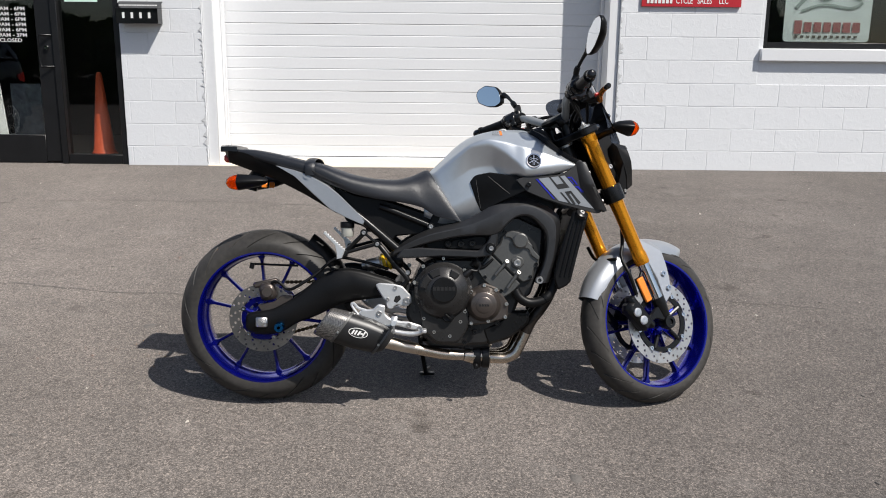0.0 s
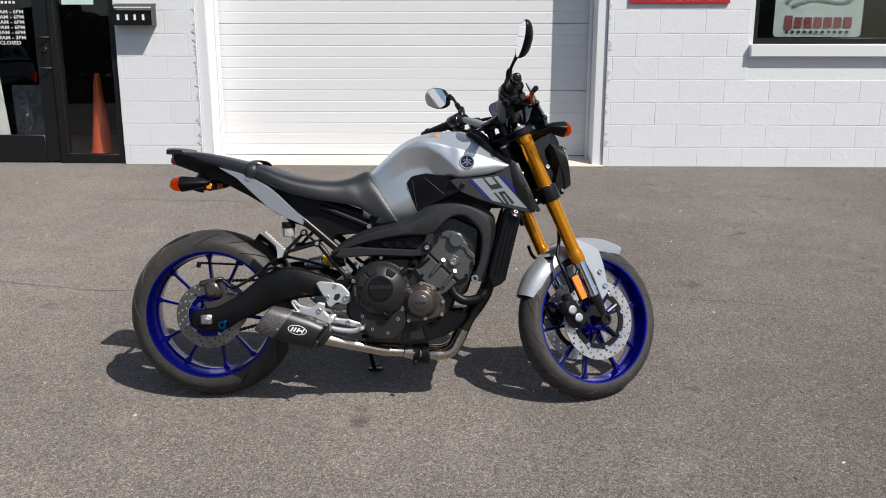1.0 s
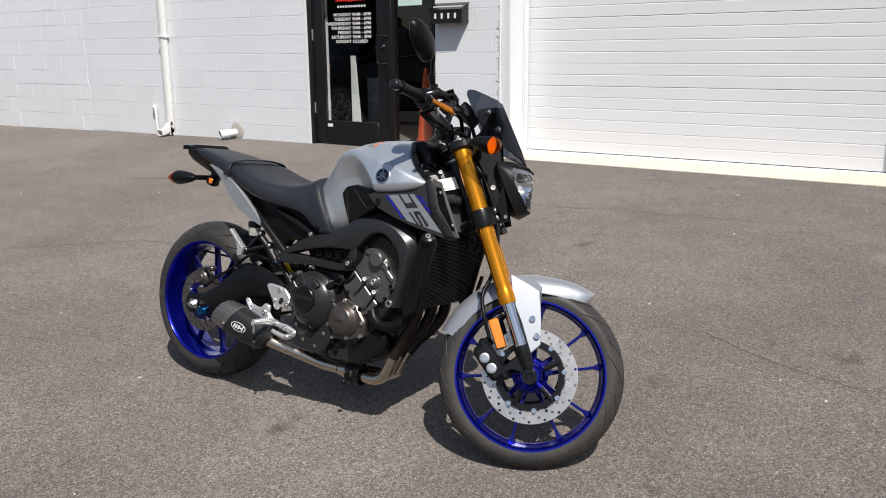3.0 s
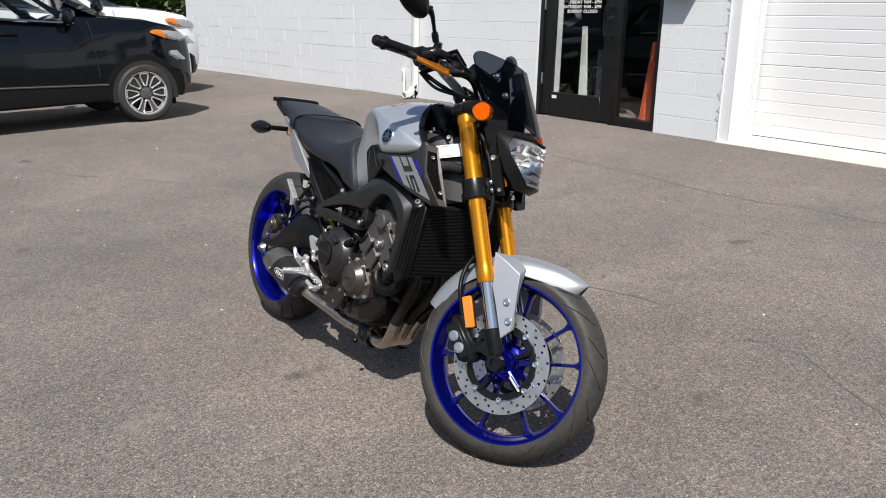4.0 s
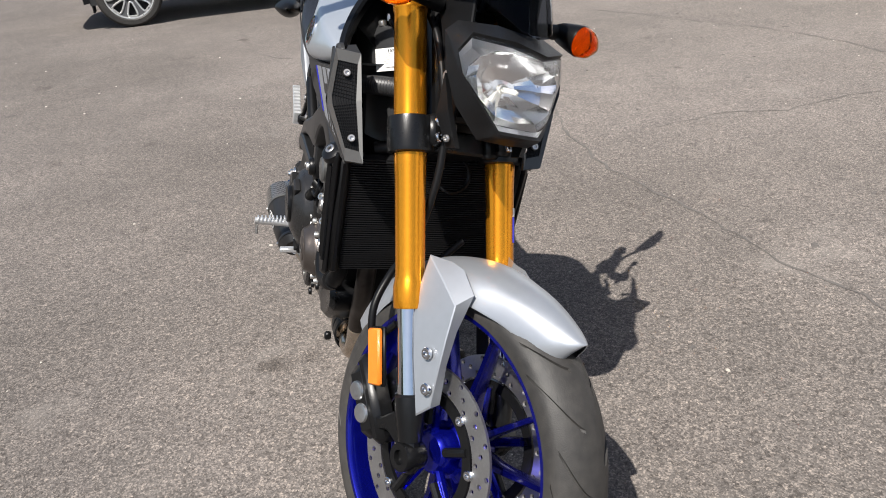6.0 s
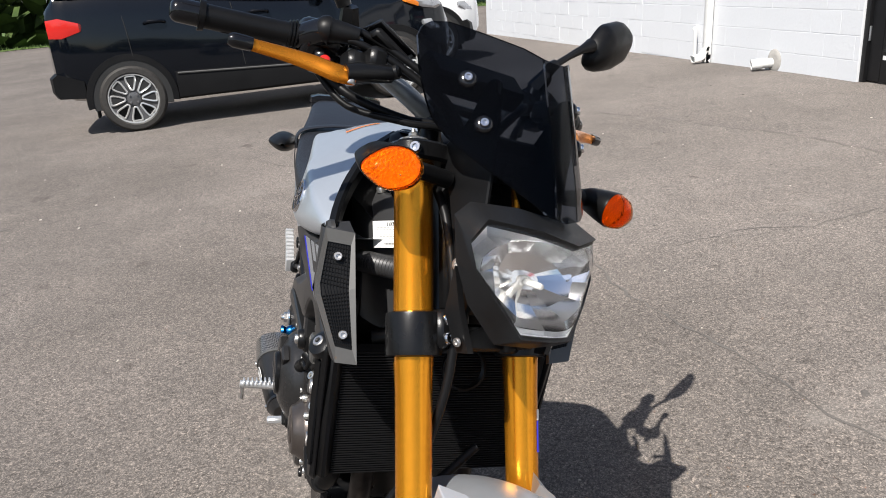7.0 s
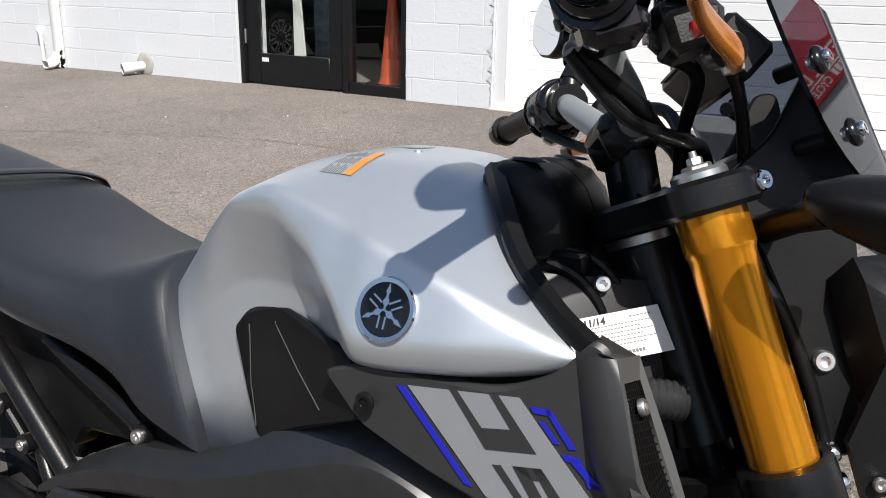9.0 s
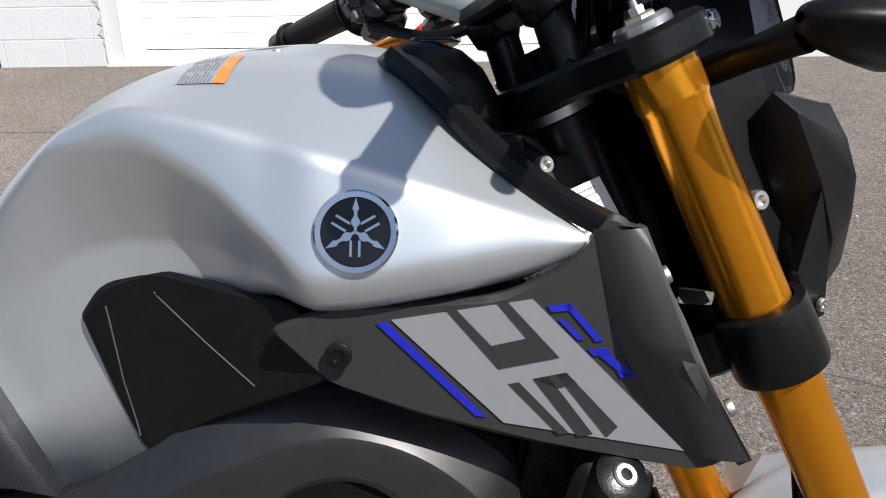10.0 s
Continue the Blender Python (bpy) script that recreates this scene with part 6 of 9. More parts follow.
    add_prism(bm, rounded([(0.56, 0.06), (0.575, -0.03), (0.62, -0.075), (0.70, -0.075), (0.735, -0.02), (0.74, 0.05)], 0.02), 0.13, 0.165, SIDE, 0.006)
    # vanes on the clutch cover
    for a0, a1 in ((100, 128), (132, 168), (48, 72)):
        pts = []
        for k in range(7):
            a = radians(a0 + (a1 - a0) * k / 6)
            pts.append((0.645 + 0.086 * math.cos(a), 0.108 + 0.086 * math.sin(a)))
        for k in range(7):
            a = radians(a1 - (a1 - a0) * k / 6)
            pts.append((0.645 + 0.060 * math.cos(a), 0.108 + 0.060 * math.sin(a)))
        add_prism(bm, pts, 0.185, 0.201, SIDE, 0.003)
    cl = bpart("clutch_cover", bm, ENGINE, "dark grey round clutch cover", parent=eng)
    bm = BM()
    add_lathe(bm, [(0.0001, 0.212), (0.041, 0.212), (0.044, 0.209), (0.044, 0.202)], at(0.647, 0, 0.119, SIDE), 44)
    cap = bpart("clutch_cap", bm, BLACK_M, parent=cl)
    bm = BM()
    for i in range(6):
        add_box(bm, (0.613 + 0.0135 * i, -0.2122, 0.123), (0.010, 0.0016, 0.013), I4)
    bpart("name_bar", bm, ENGINE, parent=cap)
    bolts(cl, [((x, -0.146, z), (0, -1, 0)) for x, z in ((0.544, 0.138), (0.574, 0.196), (0.645, 0.224), (0.719, 0.183), (0.738, 0.123), (0.562, 0.068), (0.577, 0.012), (0.613, -0.036), (0.669, -0.050), (0.710, 0.051))], 0.0066, 0.020, BOLT_M)
    bm = BM()
    add_lathe(bm, [(0.0001, 0.182), (0.006, 0.186), (0.018, 0.186), (0.021, 0.182), (0.023, 0.168), (0.023, 0.16)], at(0.662, 0, 0.022, SIDE), 20)
    add_box(bm, (0.662, -0.188, 0.022), (0.030, 0.01, 0.008), Matrix.Translation((0.662, 0, 0.022)) @ Matrix.Rotation(radians(40), 4, "Y") @ Matrix.Translation((-0.662, 0, -0.022)), 0.002)
    bpart("oil_filler_cap", bm, BLACK_P, parent=eng)
    # lower right cover
    bm = BM()
    pm = at(0.787, 0, 0.063, SIDE)
    add_lathe(bm, [(0.0001, 0.186), (0.043, 0.186), (0.047, 0.183), (0.050, 0.176), (0.058, 0.166), (0.062, 0.160), (0.062, 0.13)], pm, 48)
    add_prism(bm, rounded([(0.716, 0.004), (0.730, 0.052), (0.740, 0.110), (0.789, 0.138), (0.836, 0.120), (0.876, 0.066), (0.872, 0.012), (0.806, -0.006), (0.742, -0.014), (0.704, -0.008)], 0.008), 0.13, 0.158, SIDE, 0.005)
    gc = bpart("rotor_cover", bm, BRONZE, "brown bronze round engine cover", parent=eng)
    bm = BM()
    add_lathe(bm, [(0.0001, 0.189), (0.026, 0.189), (0.029, 0.187), (0.029, 0.182)], pm, 36)
    cap = bpart("cover_cap", bm, BRONZE, parent=gc)
    bm = BM()
    for i in range(4):
        add_box(bm, (0.773 + 0.0095 * i, -0.1893, 0.063), (0.007, 0.0012, 0.008), I4)
    bpart("name_bar", bm, ENGINE, parent=cap)
    bolts(gc, [((x, -0.157, z), (0, -1, 0)) for x, z in ((0.744, 0.106), (0.789, 0.130), (0.831, 0.114), (0.868, 0.064), (0.864, 0.018), (0.804, 0.003), (0.744, -0.005), (0.706, 0.001), (0.722, 0.037))], 0.0070, 0.009, BOLT_M)
    # lower front cover, pump body, sump
    bm = BM()
    add_prism(bm, rounded([(0.784, -0.029), (0.835, -0.004), (0.887, 0.036), (0.947, 0.040), (0.956, 0.012), (0.948, -0.012), (0.912, -0.043), (0.878, -0.066), (0.808, -0.088), (0.794, -0.062)], 0.010), 0.06, 0.140, SIDE, 0.010)
    bpart("lower_cover", bm, BLACK_M, parent=eng)
    bm = BM()
    add_prism(bm, rounded([(0.56, -0.07), (0.83, -0.08), (0.82, -0.105), (0.76, -0.112), (0.60, -0.105)], 0.01), -0.10, 0.10, SIDE, 0.01)
    bpart("sump", bm, ENGINE, parent=eng)
    bolts(eng, [((x, -0.151, z), (0, -1, 0)) for x, z in ((0.837, -0.006), (0.741, -0.022), (0.757, -0.038), (0.721, -0.073))], 0.0090, 0.007, BLACK_M)
    bm = BM()
    add_tube(bm, [(0.90, -0.15, 0.112), (0.915, -0.155, 0.086), (0.95, -0.155, 0.068), (1.0, -0.15, 0.078), (1.03, -0.14, 0.11), (1.045, -0.14, 0.15)], 0.017)
    add_tube(bm, [(1.005, -0.15, 0.081), (1.012, -0.149, 0.088)], 0.0195, n=3)
    bpart("coolant_hose", bm, BLACK_P, "black rubber coolant hose")
    # throttle bodies and wiring under the tank
    bm = BM()
    add_prism(bm, rounded([(0.56, 0.30), (0.62, 0.41), (0.72, 0.46), (1.02, 0.49), (1.05, 0.40), (0.95, 0.30), (0.80, 0.22), (0.60, 0.22)], 0.03), -0.125, 0.125, SIDE, 0.01)
    bpart("airbox", bm, BLACK_P, "black airbox under the tank")
    bm = BM()
    for i, (a, b, c) in enumerate((((0.60, -0.13, 0.23), (0.68, -0.145, 0.225), (0.76, -0.14, 0.235)), ((0.74, -0.13, 0.20), (0.78, -0.148, 0.19), (0.82, -0.145, 0.222)), ((0.55, -0.12, 0.22), (0.60, -0.145, 0.19), (0.62, -0.14, 0.21)))):
        add_tube(bm, [a, b, c], 0.006)
    add_lathe(bm, [(0.0001, 0.02), (0.012, 0.02), (0.014, 0.0), (0.010, -0.03)], aim((0.765, -0.148, 0.20), (-0.5, -0.5, 0.4)), 16)
    add_box(bm, (0.735, -0.145, 0.165), (0.03, 0.02, 0.035), I4, 0.004)
    bpart("engine_wiring", bm, BLACK_P)


frame_and_engine()


def swing_and_shock():
    out = [(-0.056, 0.022), (-0.058, -0.034), (-0.04, -0.05), (0.014, -0.056), (0.071, -0.048), (0.125, -0.012), (0.195, 0.013), (0.275, 0.055), (0.346, 0.070), (0.425, 0.078), (0.48, 0.09), (0.49, 0.13), (0.45, 0.150), (0.412, 0.160), (0.356, 0.177), (0.300, 0.186), (0.246, 0.175), (0.188, 0.138), (0.115, 0.077), (0.035, 0.034)]

    def one(s):
        bm = BM()
        m = SIDE if s < 0 else Matrix.Scale(-1, 4, (0, 1, 0)) @ SIDE
        add_prism(bm, rounded(out, 0.02, 3), 0.090, 0.128, m, 0.012)
        sw = bpart("swingarm", bm, BLACK_P, "curved satin black aluminium swingarm", angle=50)
        bm = BM()
        add_box(bm, (0.002, s * 0.132, -0.008), (0.042, 0.010, 0.036), I4, 0.004)
        ad = bpart("axle_block", bm, ALU, "bare aluminium axle block", parent=sw)
        bm = BM()
        add_hex(bm, (0, s * 0.137, -0.008), (0, s, 0), 0.015, 0.010)
        add_lathe(bm, [(0.0001, 0.014), (0.008, 0.014), (0.0085, 0.0)], aim((0, s * 0.140, -0.008), (0, s, 0)), 14)
        bpart("axle_nut", bm, STEEL, parent=ad)
        bm = BM()
        add_lathe(bm, [(0.006, 0.030), (0.015, 0.030), (0.017, 0.024), (0.011, 0.015), (0.017, 0.006), (0.017, 0.0), (0.006, 0.0)], aim((0.066, s * 0.128, -0.024), (0, s, 0)), 24)
        bpart("stand_bobbin", bm, BLUE_A, "blue anodised stand bobbin", parent=sw)
    both(one)
    bm = BM()
    add_box(bm, (0.36, 0, 0.125), (0.09, 0.20, 0.06), I4, 0.02)
    add_lathe(bm, [(0.0001, -0.13), (0.025, -0.13), (0.025, 0.13), (0.0001, 0.13)], at(0.49, 0, 0.115, SIDE), 20)
    bpart("swingarm_bridge", bm, BLACK_P)
    # shock with yellow spring, lying ahead
    a, b = Vector((0.352, -0.060, 0.188)), Vector((0.500, -0.055, 0.214))
    d = (b - a)
    f = aim(a, d)
    bm = BM()
    add_lathe(bm, [(0.0001, 0.0), (0.012, 0.0), (0.014, 0.012), (0.020, 0.016), (0.022, 0.022), (0.022, 0.058), (0.024, 0.060), (0.024, 0.066), (0.016, 0.070), (0.014, d.length), (0.0001, d.length)], f, 24)
    sh = bpart("rear_shock", bm, STEEL, "silver rear shock with yellow spring")
    bm = BM()
    pts = []
    for i in range(31):
        ang = i / 30 * 2.2 * 2 * math.pi
        pts.append(f @ Vector((0.026 * math.cos(ang), 0.026 * math.sin(ang), 0.073 + i / 30 * 0.036)))
    add_tube(bm, pts, 0.0066, n=1, segs=8)
    bpart("spring", bm, YELLOW, "yellow coil spring", parent=sh)
    bm = BM()
    add_lathe(bm, [(0.012, 0.108), (0.030, 0.108), (0.032, 0.112), (0.032, 0.150), (0.012, 0.150)], f, 20, closed=True)
    bpart("shock_collar", bm, BLACK_M, parent=sh)
    # hugger
    bm = BM()
    rings = []
    for i in range(13):
        u = i / 12
        ang = radians(60 - 50 * u)
        r = 0.335 + 0.012 * (1 - u) ** 2
        w = 0.035 + 0.050 * u
        ring = []
        for j in range(11):
            v = -1 + 0.2 * j
            rr = r - 0.035 * abs(v) ** 2.5
            ring.append((rr * math.cos(ang), v * w, rr * math.sin(ang)))
        inner = [(x * 0.988, y, z * 0.988) for x, y, z in reversed(ring)]
        rings.append(ring + inner)
    add_rings(bm, rings)
    bpart("rear_hugger", bm, BLACK_P, "short black rear wheel hugger")
    # rear caliper and hose
    bm = BM()
    cm = at(0.020, -0.097, 0.098) @ Matrix.Rotation(radians(-12), 4, "Y")
    add_box(bm, (0, 0, 0), (0.058, 0.042, 0.062), cm, 0.012)
    add_lathe(bm, [(0.0001, 0.028), (0.017, 0.028), (0.020, 0.024), (0.021, 0.0)], cm @ SIDE, 24)
    add_box(bm, (-0.005, 0.02, 0.03), (0.09, 0.03, 0.022), cm, 0.006)
    add_prism(bm, rounded([(-0.02, 0.05), (0.0, 0.02), (0.03, 0.01), (0.10, 0.06), (0.11, 0.085), (0.07, 0.085), (0.04, 0.06)], 0.01), 0.085, 0.105, SIDE, 0.003)
    bpart("rear_caliper", bm, BRONZE, "brown-grey rear brake caliper")
    bm = BM()
    add_tube(bm, [(0.035, -0.11, 0.13), (0.06, -0.12, 0.135), (0.09, -0.118, 0.11), (0.12, -0.125, 0.115), (0.19, -0.11, 0.16), (0.26, -0.09, 0.215), (0.34, -0.09, 0.21), (0.45, -0.10, 0.18)], 0.0055)
    bpart("rear_brake_hose", bm, BLACK_P)
    bm = BM()
    add_tube(bm, [(-0.055, -0.04, 0.192), (-0.02, -0.04, 0.190), (0.12, -0.05, 0.186)], 0.004, n=2)
    add_tube(bm, [(-0.05, -0.045, 0.175), (-0.045, -0.045, 0.195)], 0.0085, n=2)
    bpart("splash_rod", bm, BLACK_P)
    # chain and sprocket on the far side
    bm = BM()
    path = []
    for k in range(20):
        an = radians(95 + 170 * k / 19)
        path.append((0.108 * math.cos(an), 0.108 * math.sin(an)))
    for k in range(8):
        an = radians(-85 + 170 * k / 7)
        path.append((0.56 + 0.034 * math.cos(an), 0.085 + 0.034 * math.sin(an)))
    pts = [Vector((x, 0.103, z)) for x, z in path]
    tot = []
    for p, q in zip(pts, pts[1:] + pts[:1]):
        m = max(int((q - p).length / 0.016), 1)
        for i in range(m):
            tot.append((p.lerp(q, i / m), (q - p).normalized()))
    for i, (p, d) in enumerate(tot):
        f = Matrix.Translation(p) @ d.to_track_quat("X", "Z").to_matrix().to_4x4()
        add_box(bm, (0, 0, 0), (0.0165, 0.018 if i % 2 else 0.012, 0.013), f, 0.004)
    bpart("chain", bm, mat("oily gold brown chain", (0.20, 0.14, 0.07), 0.4, 0.9, 0.3), "oily roller drive chain")
    bm = BM()
    add_lathe(bm, [(0.06, -0.003), (0.103, -0.003), (0.103, 0.003), (0.06, 0.003)], at(0, 0.103, 0, SIDE), 45, closed=True)
    bpart("sprocket", bm, STEEL)


swing_and_shock()


def exhaust():
    # headers
    for y, dy, dx in ((-0.085, -0.076, 0.0), (0.0, -0.030, -0.010), (0.085, 0.014, -0.010)):
        bm = BM()
        path = spline([(0.985, y, 0.19), (1.036, y, 0.150), (1.032, y, 0.095), (1.004, y * 0.8 + dy * 0.2, 0.042), (0.970 + dx * 0.5, y * 0.5 + dy * 0.5, -0.004), (0.950 + dx, y * 0.2 + dy * 0.8, -0.045), (0.930 + dx, dy, -0.090), (0.910 + dx, dy, -0.126), (0.878 + dx, dy, -0.144), (0.84, dy, -0.146), (0.78, dy * 0.6 - 0.02, -0.142)], 7)
        cut = int(len(path) * 0.52)
        add_tube(bm, path[:cut + 1], 0.0195, n=1, segs=18)
        hp = bpart("header_pipe", bm, PIPE_D, "dark header pipe with bright steel elbow")
        bm = BM()
        add_tube(bm, path[cut:], 0.0200, n=1, segs=18)
        bpart("header_elbow", bm, PIPE_M, "heat-tinted bright steel elbow", parent=hp)
    bm = BM()
    add_tube(bm, [(0.79, -0.07, -0.140), (0.755, -0.075, -0.138), (0.72, -0.085, -0.134)], [0.032, 0.030, 0.020], n=4, segs=20)
    add_tube(bm, [(0.72, -0.085, -0.134), (0.65, -0.095, -0.129), (0.557, -0.118, -0.106), (0.496, -0.135, -0.090), (0.455, -0.148, -0.078), (0.42, -0.158, -0.068)], [0.0195, 0.0195, 0.0205, 0.0215, 0.0225, 0.0225], n=6, segs=20)
    bpart("mid_pipe", bm, PIPE_M, "tan tinted steel mid pipe")
    bm = BM()
    add_lathe(bm, [(0.030, -0.030), (0.034, -0.028), (0.034, -0.004), (0.031, -0.002), (0.031, 0.002), (0.034, 0.004), (0.034, 0.028), (0.030, 0.030)], aim((0.786, -0.070, -0.140), (1, 0, 0)) @ Matrix.Scale(1.3, 4, (0, 1, 0)), 28)
    add_box(bm, (0.765, -0.112, -0.170), (0.016, 0.016, 0.020), I4, 0.004)
    bpart("pipe_clamp", bm, BLACK_M)
    # muffler
    a, b = Vector((0.222, -0.186, 0.008)), Vector((0.452, -0.160, -0.074))
    d = b - a
    f = Matrix.Translation(a) @ Matrix((d.normalized(), Vector((0, 1, 0)), d.normalized().cross(Vector((0, 1, 0))))).transposed().to_4x4()
    L = d.length

    def ring(x, ky, kz, dz=0.0):
        o = [(-1, -0.35), (-0.72, -0.80), (-0.2, -1), (0.35, -1), (0.85, -0.75), (1, -0.2), (1, 0.3), (0.8, 0.8), (0.25, 1), (-0.35, 1), (-0.8, 0.75), (-1, 0.3)]
        o = rounded([(p * 1.0, q * 1.0) for p, q in o], 0.25, 2)
        return [(x + 0.30 * q * kz, p * ky, q * kz + dz) for p, q in o]
    bm = BM()
    add_rings(bm, [ring(0.070, 0.050, 0.060), ring(L * 0.62, 0.050, 0.062), ring(L * 0.92, 0.046, 0.052), ring(L, 0.034, 0.036)], f)
    mf = bpart("muffler", bm, mat("black muffler sleeve", (0.02, 0.02, 0.021), 0.38, 0.3, 0.2), "short black muffler with carbon fibre end cap", angle=30)
    bm = BM()
    add_rings(bm, [ring(0.0, 0.040, 0.048), ring(0.006, 0.045, 0.054), ring(0.05, 0.050, 0.060), ring(0.072, 0.0508, 0.0608)], f, caps=False)
    add_rings(bm, [ring(0.0, 0.040, 0.048), ring(0.004, 0.034, 0.041), ring(0.05, 0.030, 0.035)], f, caps=False)
    bpart("end_cap", bm, CARBON, "woven carbon fibre end cap", parent=mf, angle=30)
    bm = BM()
    add_rings(bm, [ring(0.05, 0.030, 0.035), ring(0.051, 0.001, 0.001)], f, caps=False)
    bpart("muffler_core", bm, BLACK_M, parent=mf)
    for x in (0.074, L * 0.90):
        bm = BM()
        k = 1.0 if x < 0.15 else 0.90
        add_rings(bm, [ring(x - 0.0045, 0.0505 * k, 0.0615 * k), ring(x - 0.0035, 0.0520 * k, 0.0630 * k), ring(x + 0.0035, 0.0520 * k, 0.0630 * k), ring(x + 0.0045, 0.0505 * k, 0.0615 * k)], f, caps=False)
        mb = bpart("muffler_band", bm, GREY_L, parent=mf)
        bolts(mb, [(f @ Vector((x - 0.006, -0.051 * k, -0.012 * k)), (0, -1, 0))], 0.0045, 0.004, BOLT_M)
    # oval maker's mark as plain shapes
    g = f @ at(0.135, -0.0512, 0.008) @ Matrix.Rotation(radians(-6), 4, "Y")
    bm = BM()
    ov = [(0.034 * math.cos(2 * math.pi * i / 28), 0.017 * math.sin(2 * math.pi * i / 28)) for i in range(28)]
    add_prism(bm, ov, 0.0, 0.0012, g @ SIDE)
    bpart("oval_mark", bm, PAPER, "white oval mark on the muffler", parent=mf)
    bm = BM()
    add_prism(bm, [(x * 0.92, y * 0.88) for x, y in ov], 0.0012, 0.0016, g @ SIDE)
    bpart("mark_field", bm, INK, parent=mf)
    bm = BM()
    for q in ([(-0.024, -0.008), (-0.018, -0.008), (-0.012, 0.008), (-0.018, 0.008)], [(-0.014, -0.008), (-0.008, -0.008), (-0.002, 0.008), (-0.008, 0.008)], [(-0.003, -0.008), (0.004, -0.008), (0.010, 0.008), (0.003, 0.008)], [(0.007, -0.003), (0.022, -0.003), (0.024, 0.002), (0.009, 0.002)], [(0.015, -0.009), (0.020, -0.009), (0.026, 0.009), (0.021, 0.009)]):
        add_prism(bm, q, 0.0016, 0.002, g @ SIDE)
    bpart("mark_stroke", bm, PAPER, parent=mf)


exhaust()


def footrests():
    def one(s):
        m = SIDE if s < 0 else Matrix.Scale(-1, 4, (0, 1, 0)) @ SIDE
        bm = BM()
        add_prism(bm, rounded([(0.405, 0.128), (0.420, 0.135), (0.470, 0.131), (0.500, 0.124), (0.532, 0.090), (0.535, 0.066), (0.515, 0.050), (0.480, 0.058), (0.462, 0.040), (0.446, 0.044), (0.440, 0.070), (0.420, 0.100)], 0.008), 0.134, 0.147, m, 0.004)
        br = bpart("footrest_bracket", bm, ALU_W, "silver cast footrest bracket")
        bolts(br, [((x, s * 0.147, z), (0, s, 0)) for x, z in ((0.476, 0.118), (0.449, 0.077))], 0.0075, 0.005, STEEL)
        bolts(br, [((0.516, s * 0.147, 0.074), (0, s, 0))], 0.0125, 0.008, STEEL)
        # Thin near-black plate stands for the shade of the bracket's hole.
        bm = BM()
        add_prism(bm, rounded([(0.476, 0.088), (0.492, 0.092), (0.496, 0.079), (0.482, 0.064), (0.470, 0.070)], 0.003), 0.146, 0.1478, m, 0.0005)
        bpart("hole_shade_plate", bm, HOLE_SHADE, parent=br)
        # heel guard and pedal arm
        bm = BM()
        add_prism(bm, rounded([(0.358, 0.042), (0.398, 0.043), (0.416, 0.062), (0.442, 0.056), (0.438, 0.030), (0.456, 0.012), (0.490, 0.002), (0.527, -0.001), (0.567, -0.014), (0.574, -0.024), (0.562, -0.034), (0.527, -0.026), (0.477, -0.014), (0.448, -0.020), (0.398, -0.006), (0.368, 0.008), (0.345, 0.028)], 0.008), 0.148, 0.164, m, 0.005)
        bpart("pedal_arm", bm, ALU_W, "silver pedal arm", parent=br)
        bm = BM()
        loop = [(0.385, 0.004), (0.362, 0.012), (0.340, 0.032), (0.326, 0.052), (0.323, 0.062), (0.332, 0.063), (0.346, 0.048), (0.370, 0.040), (0.400, 0.030)]
        add_tube(bm, [(x, s * 0.157, z) for x, z in loop], 0.005, n=4, segs=8)
        bpart("heel_guard", bm, ALU_W, parent=br)
        bm = BM()
        add_tube(bm, [(0.475, s * 0.158, 0.0), (0.475, s * 0.20, 0.006), (0.475, s * 0.275, 0.012)], [0.010, 0.011, 0.010], n=4, segs=12, squash=0.8)
        bpart("footpeg", bm, ALU_W, "ribbed aluminium footpeg", parent=br)
        for i in range(9):
            bm = BM()
            add_box(bm, (0.475, s * (0.19 + 0.0095 * i), 0.018), (0.022, 0.004, 0.010), I4, 0.001)
            bpart("peg_ridge", bm, ALU_W, parent=br)
        bm = BM()
        add_tube(bm, [(0.475, s * 0.270, 0.01), (0.475, s * 0.270, -0.024)], 0.004, n=2, segs=8)
        bpart("peg_feeler", bm, STEEL, parent=br)
        bm = BM()
        add_tube(bm, [(0.440, s * 0.16, -0.018), (0.470, s * 0.165, -0.034), (0.54, s * 0.172, -0.042), (0.577, s * 0.182, -0.030)], [0.008, 0.009, 0.009, 0.007], n=4, segs=10)
        add_box(bm, (0.578, s * 0.195, -0.026), (0.018, 0.045, 0.012), I4, 0.003)
        bpart("foot_lever", bm, ALU_W, "silver foot lever", parent=br)
        bolts(br, [((0.525, s * 0.164, -0.013), (0, s, 0)), ((0.562, s * 0.164, -0.024), (0, s, 0)), ((0.420, s * 0.164, 0.030), (0, s, 0))], 0.0095, 0.006, STEEL)
        # passenger peg on a triangular bracket
        bm = BM()
        A, B, C = (0.365, s * 0.142, 0.312), (0.412, s * 0.142, 0.273), (0.294, s * 0.150, 0.240)
        add_tube(bm, [A, C], 0.0065, n=2, segs=8)
        add_tube(bm, [B, C], 0.0065, n=2, segs=8)
        add_tube(bm, [A, B], 0.005, n=2, segs=8)
        for p in (A, B):
            add_lathe(bm, [(0.006, -0.008), (0.0125, -0.008), (0.0125, 0.008), (0.006, 0.008)], aim(p, (0, 1, 0)), 16)
        add_box(bm, C, (0.03, 0.022, 0.03), I4, 0.006)
        pb = bpart("passenger_bracket", bm, BLACK_M, "black triangular passenger peg bracket")
        bolts(pb, [((A[0], s * 0.150, A[2]), (0, s, 0)), ((B[0], s * 0.150, B[2]), (0, s, 0))], 0.007, 0.004, STEEL)
        bm = BM()
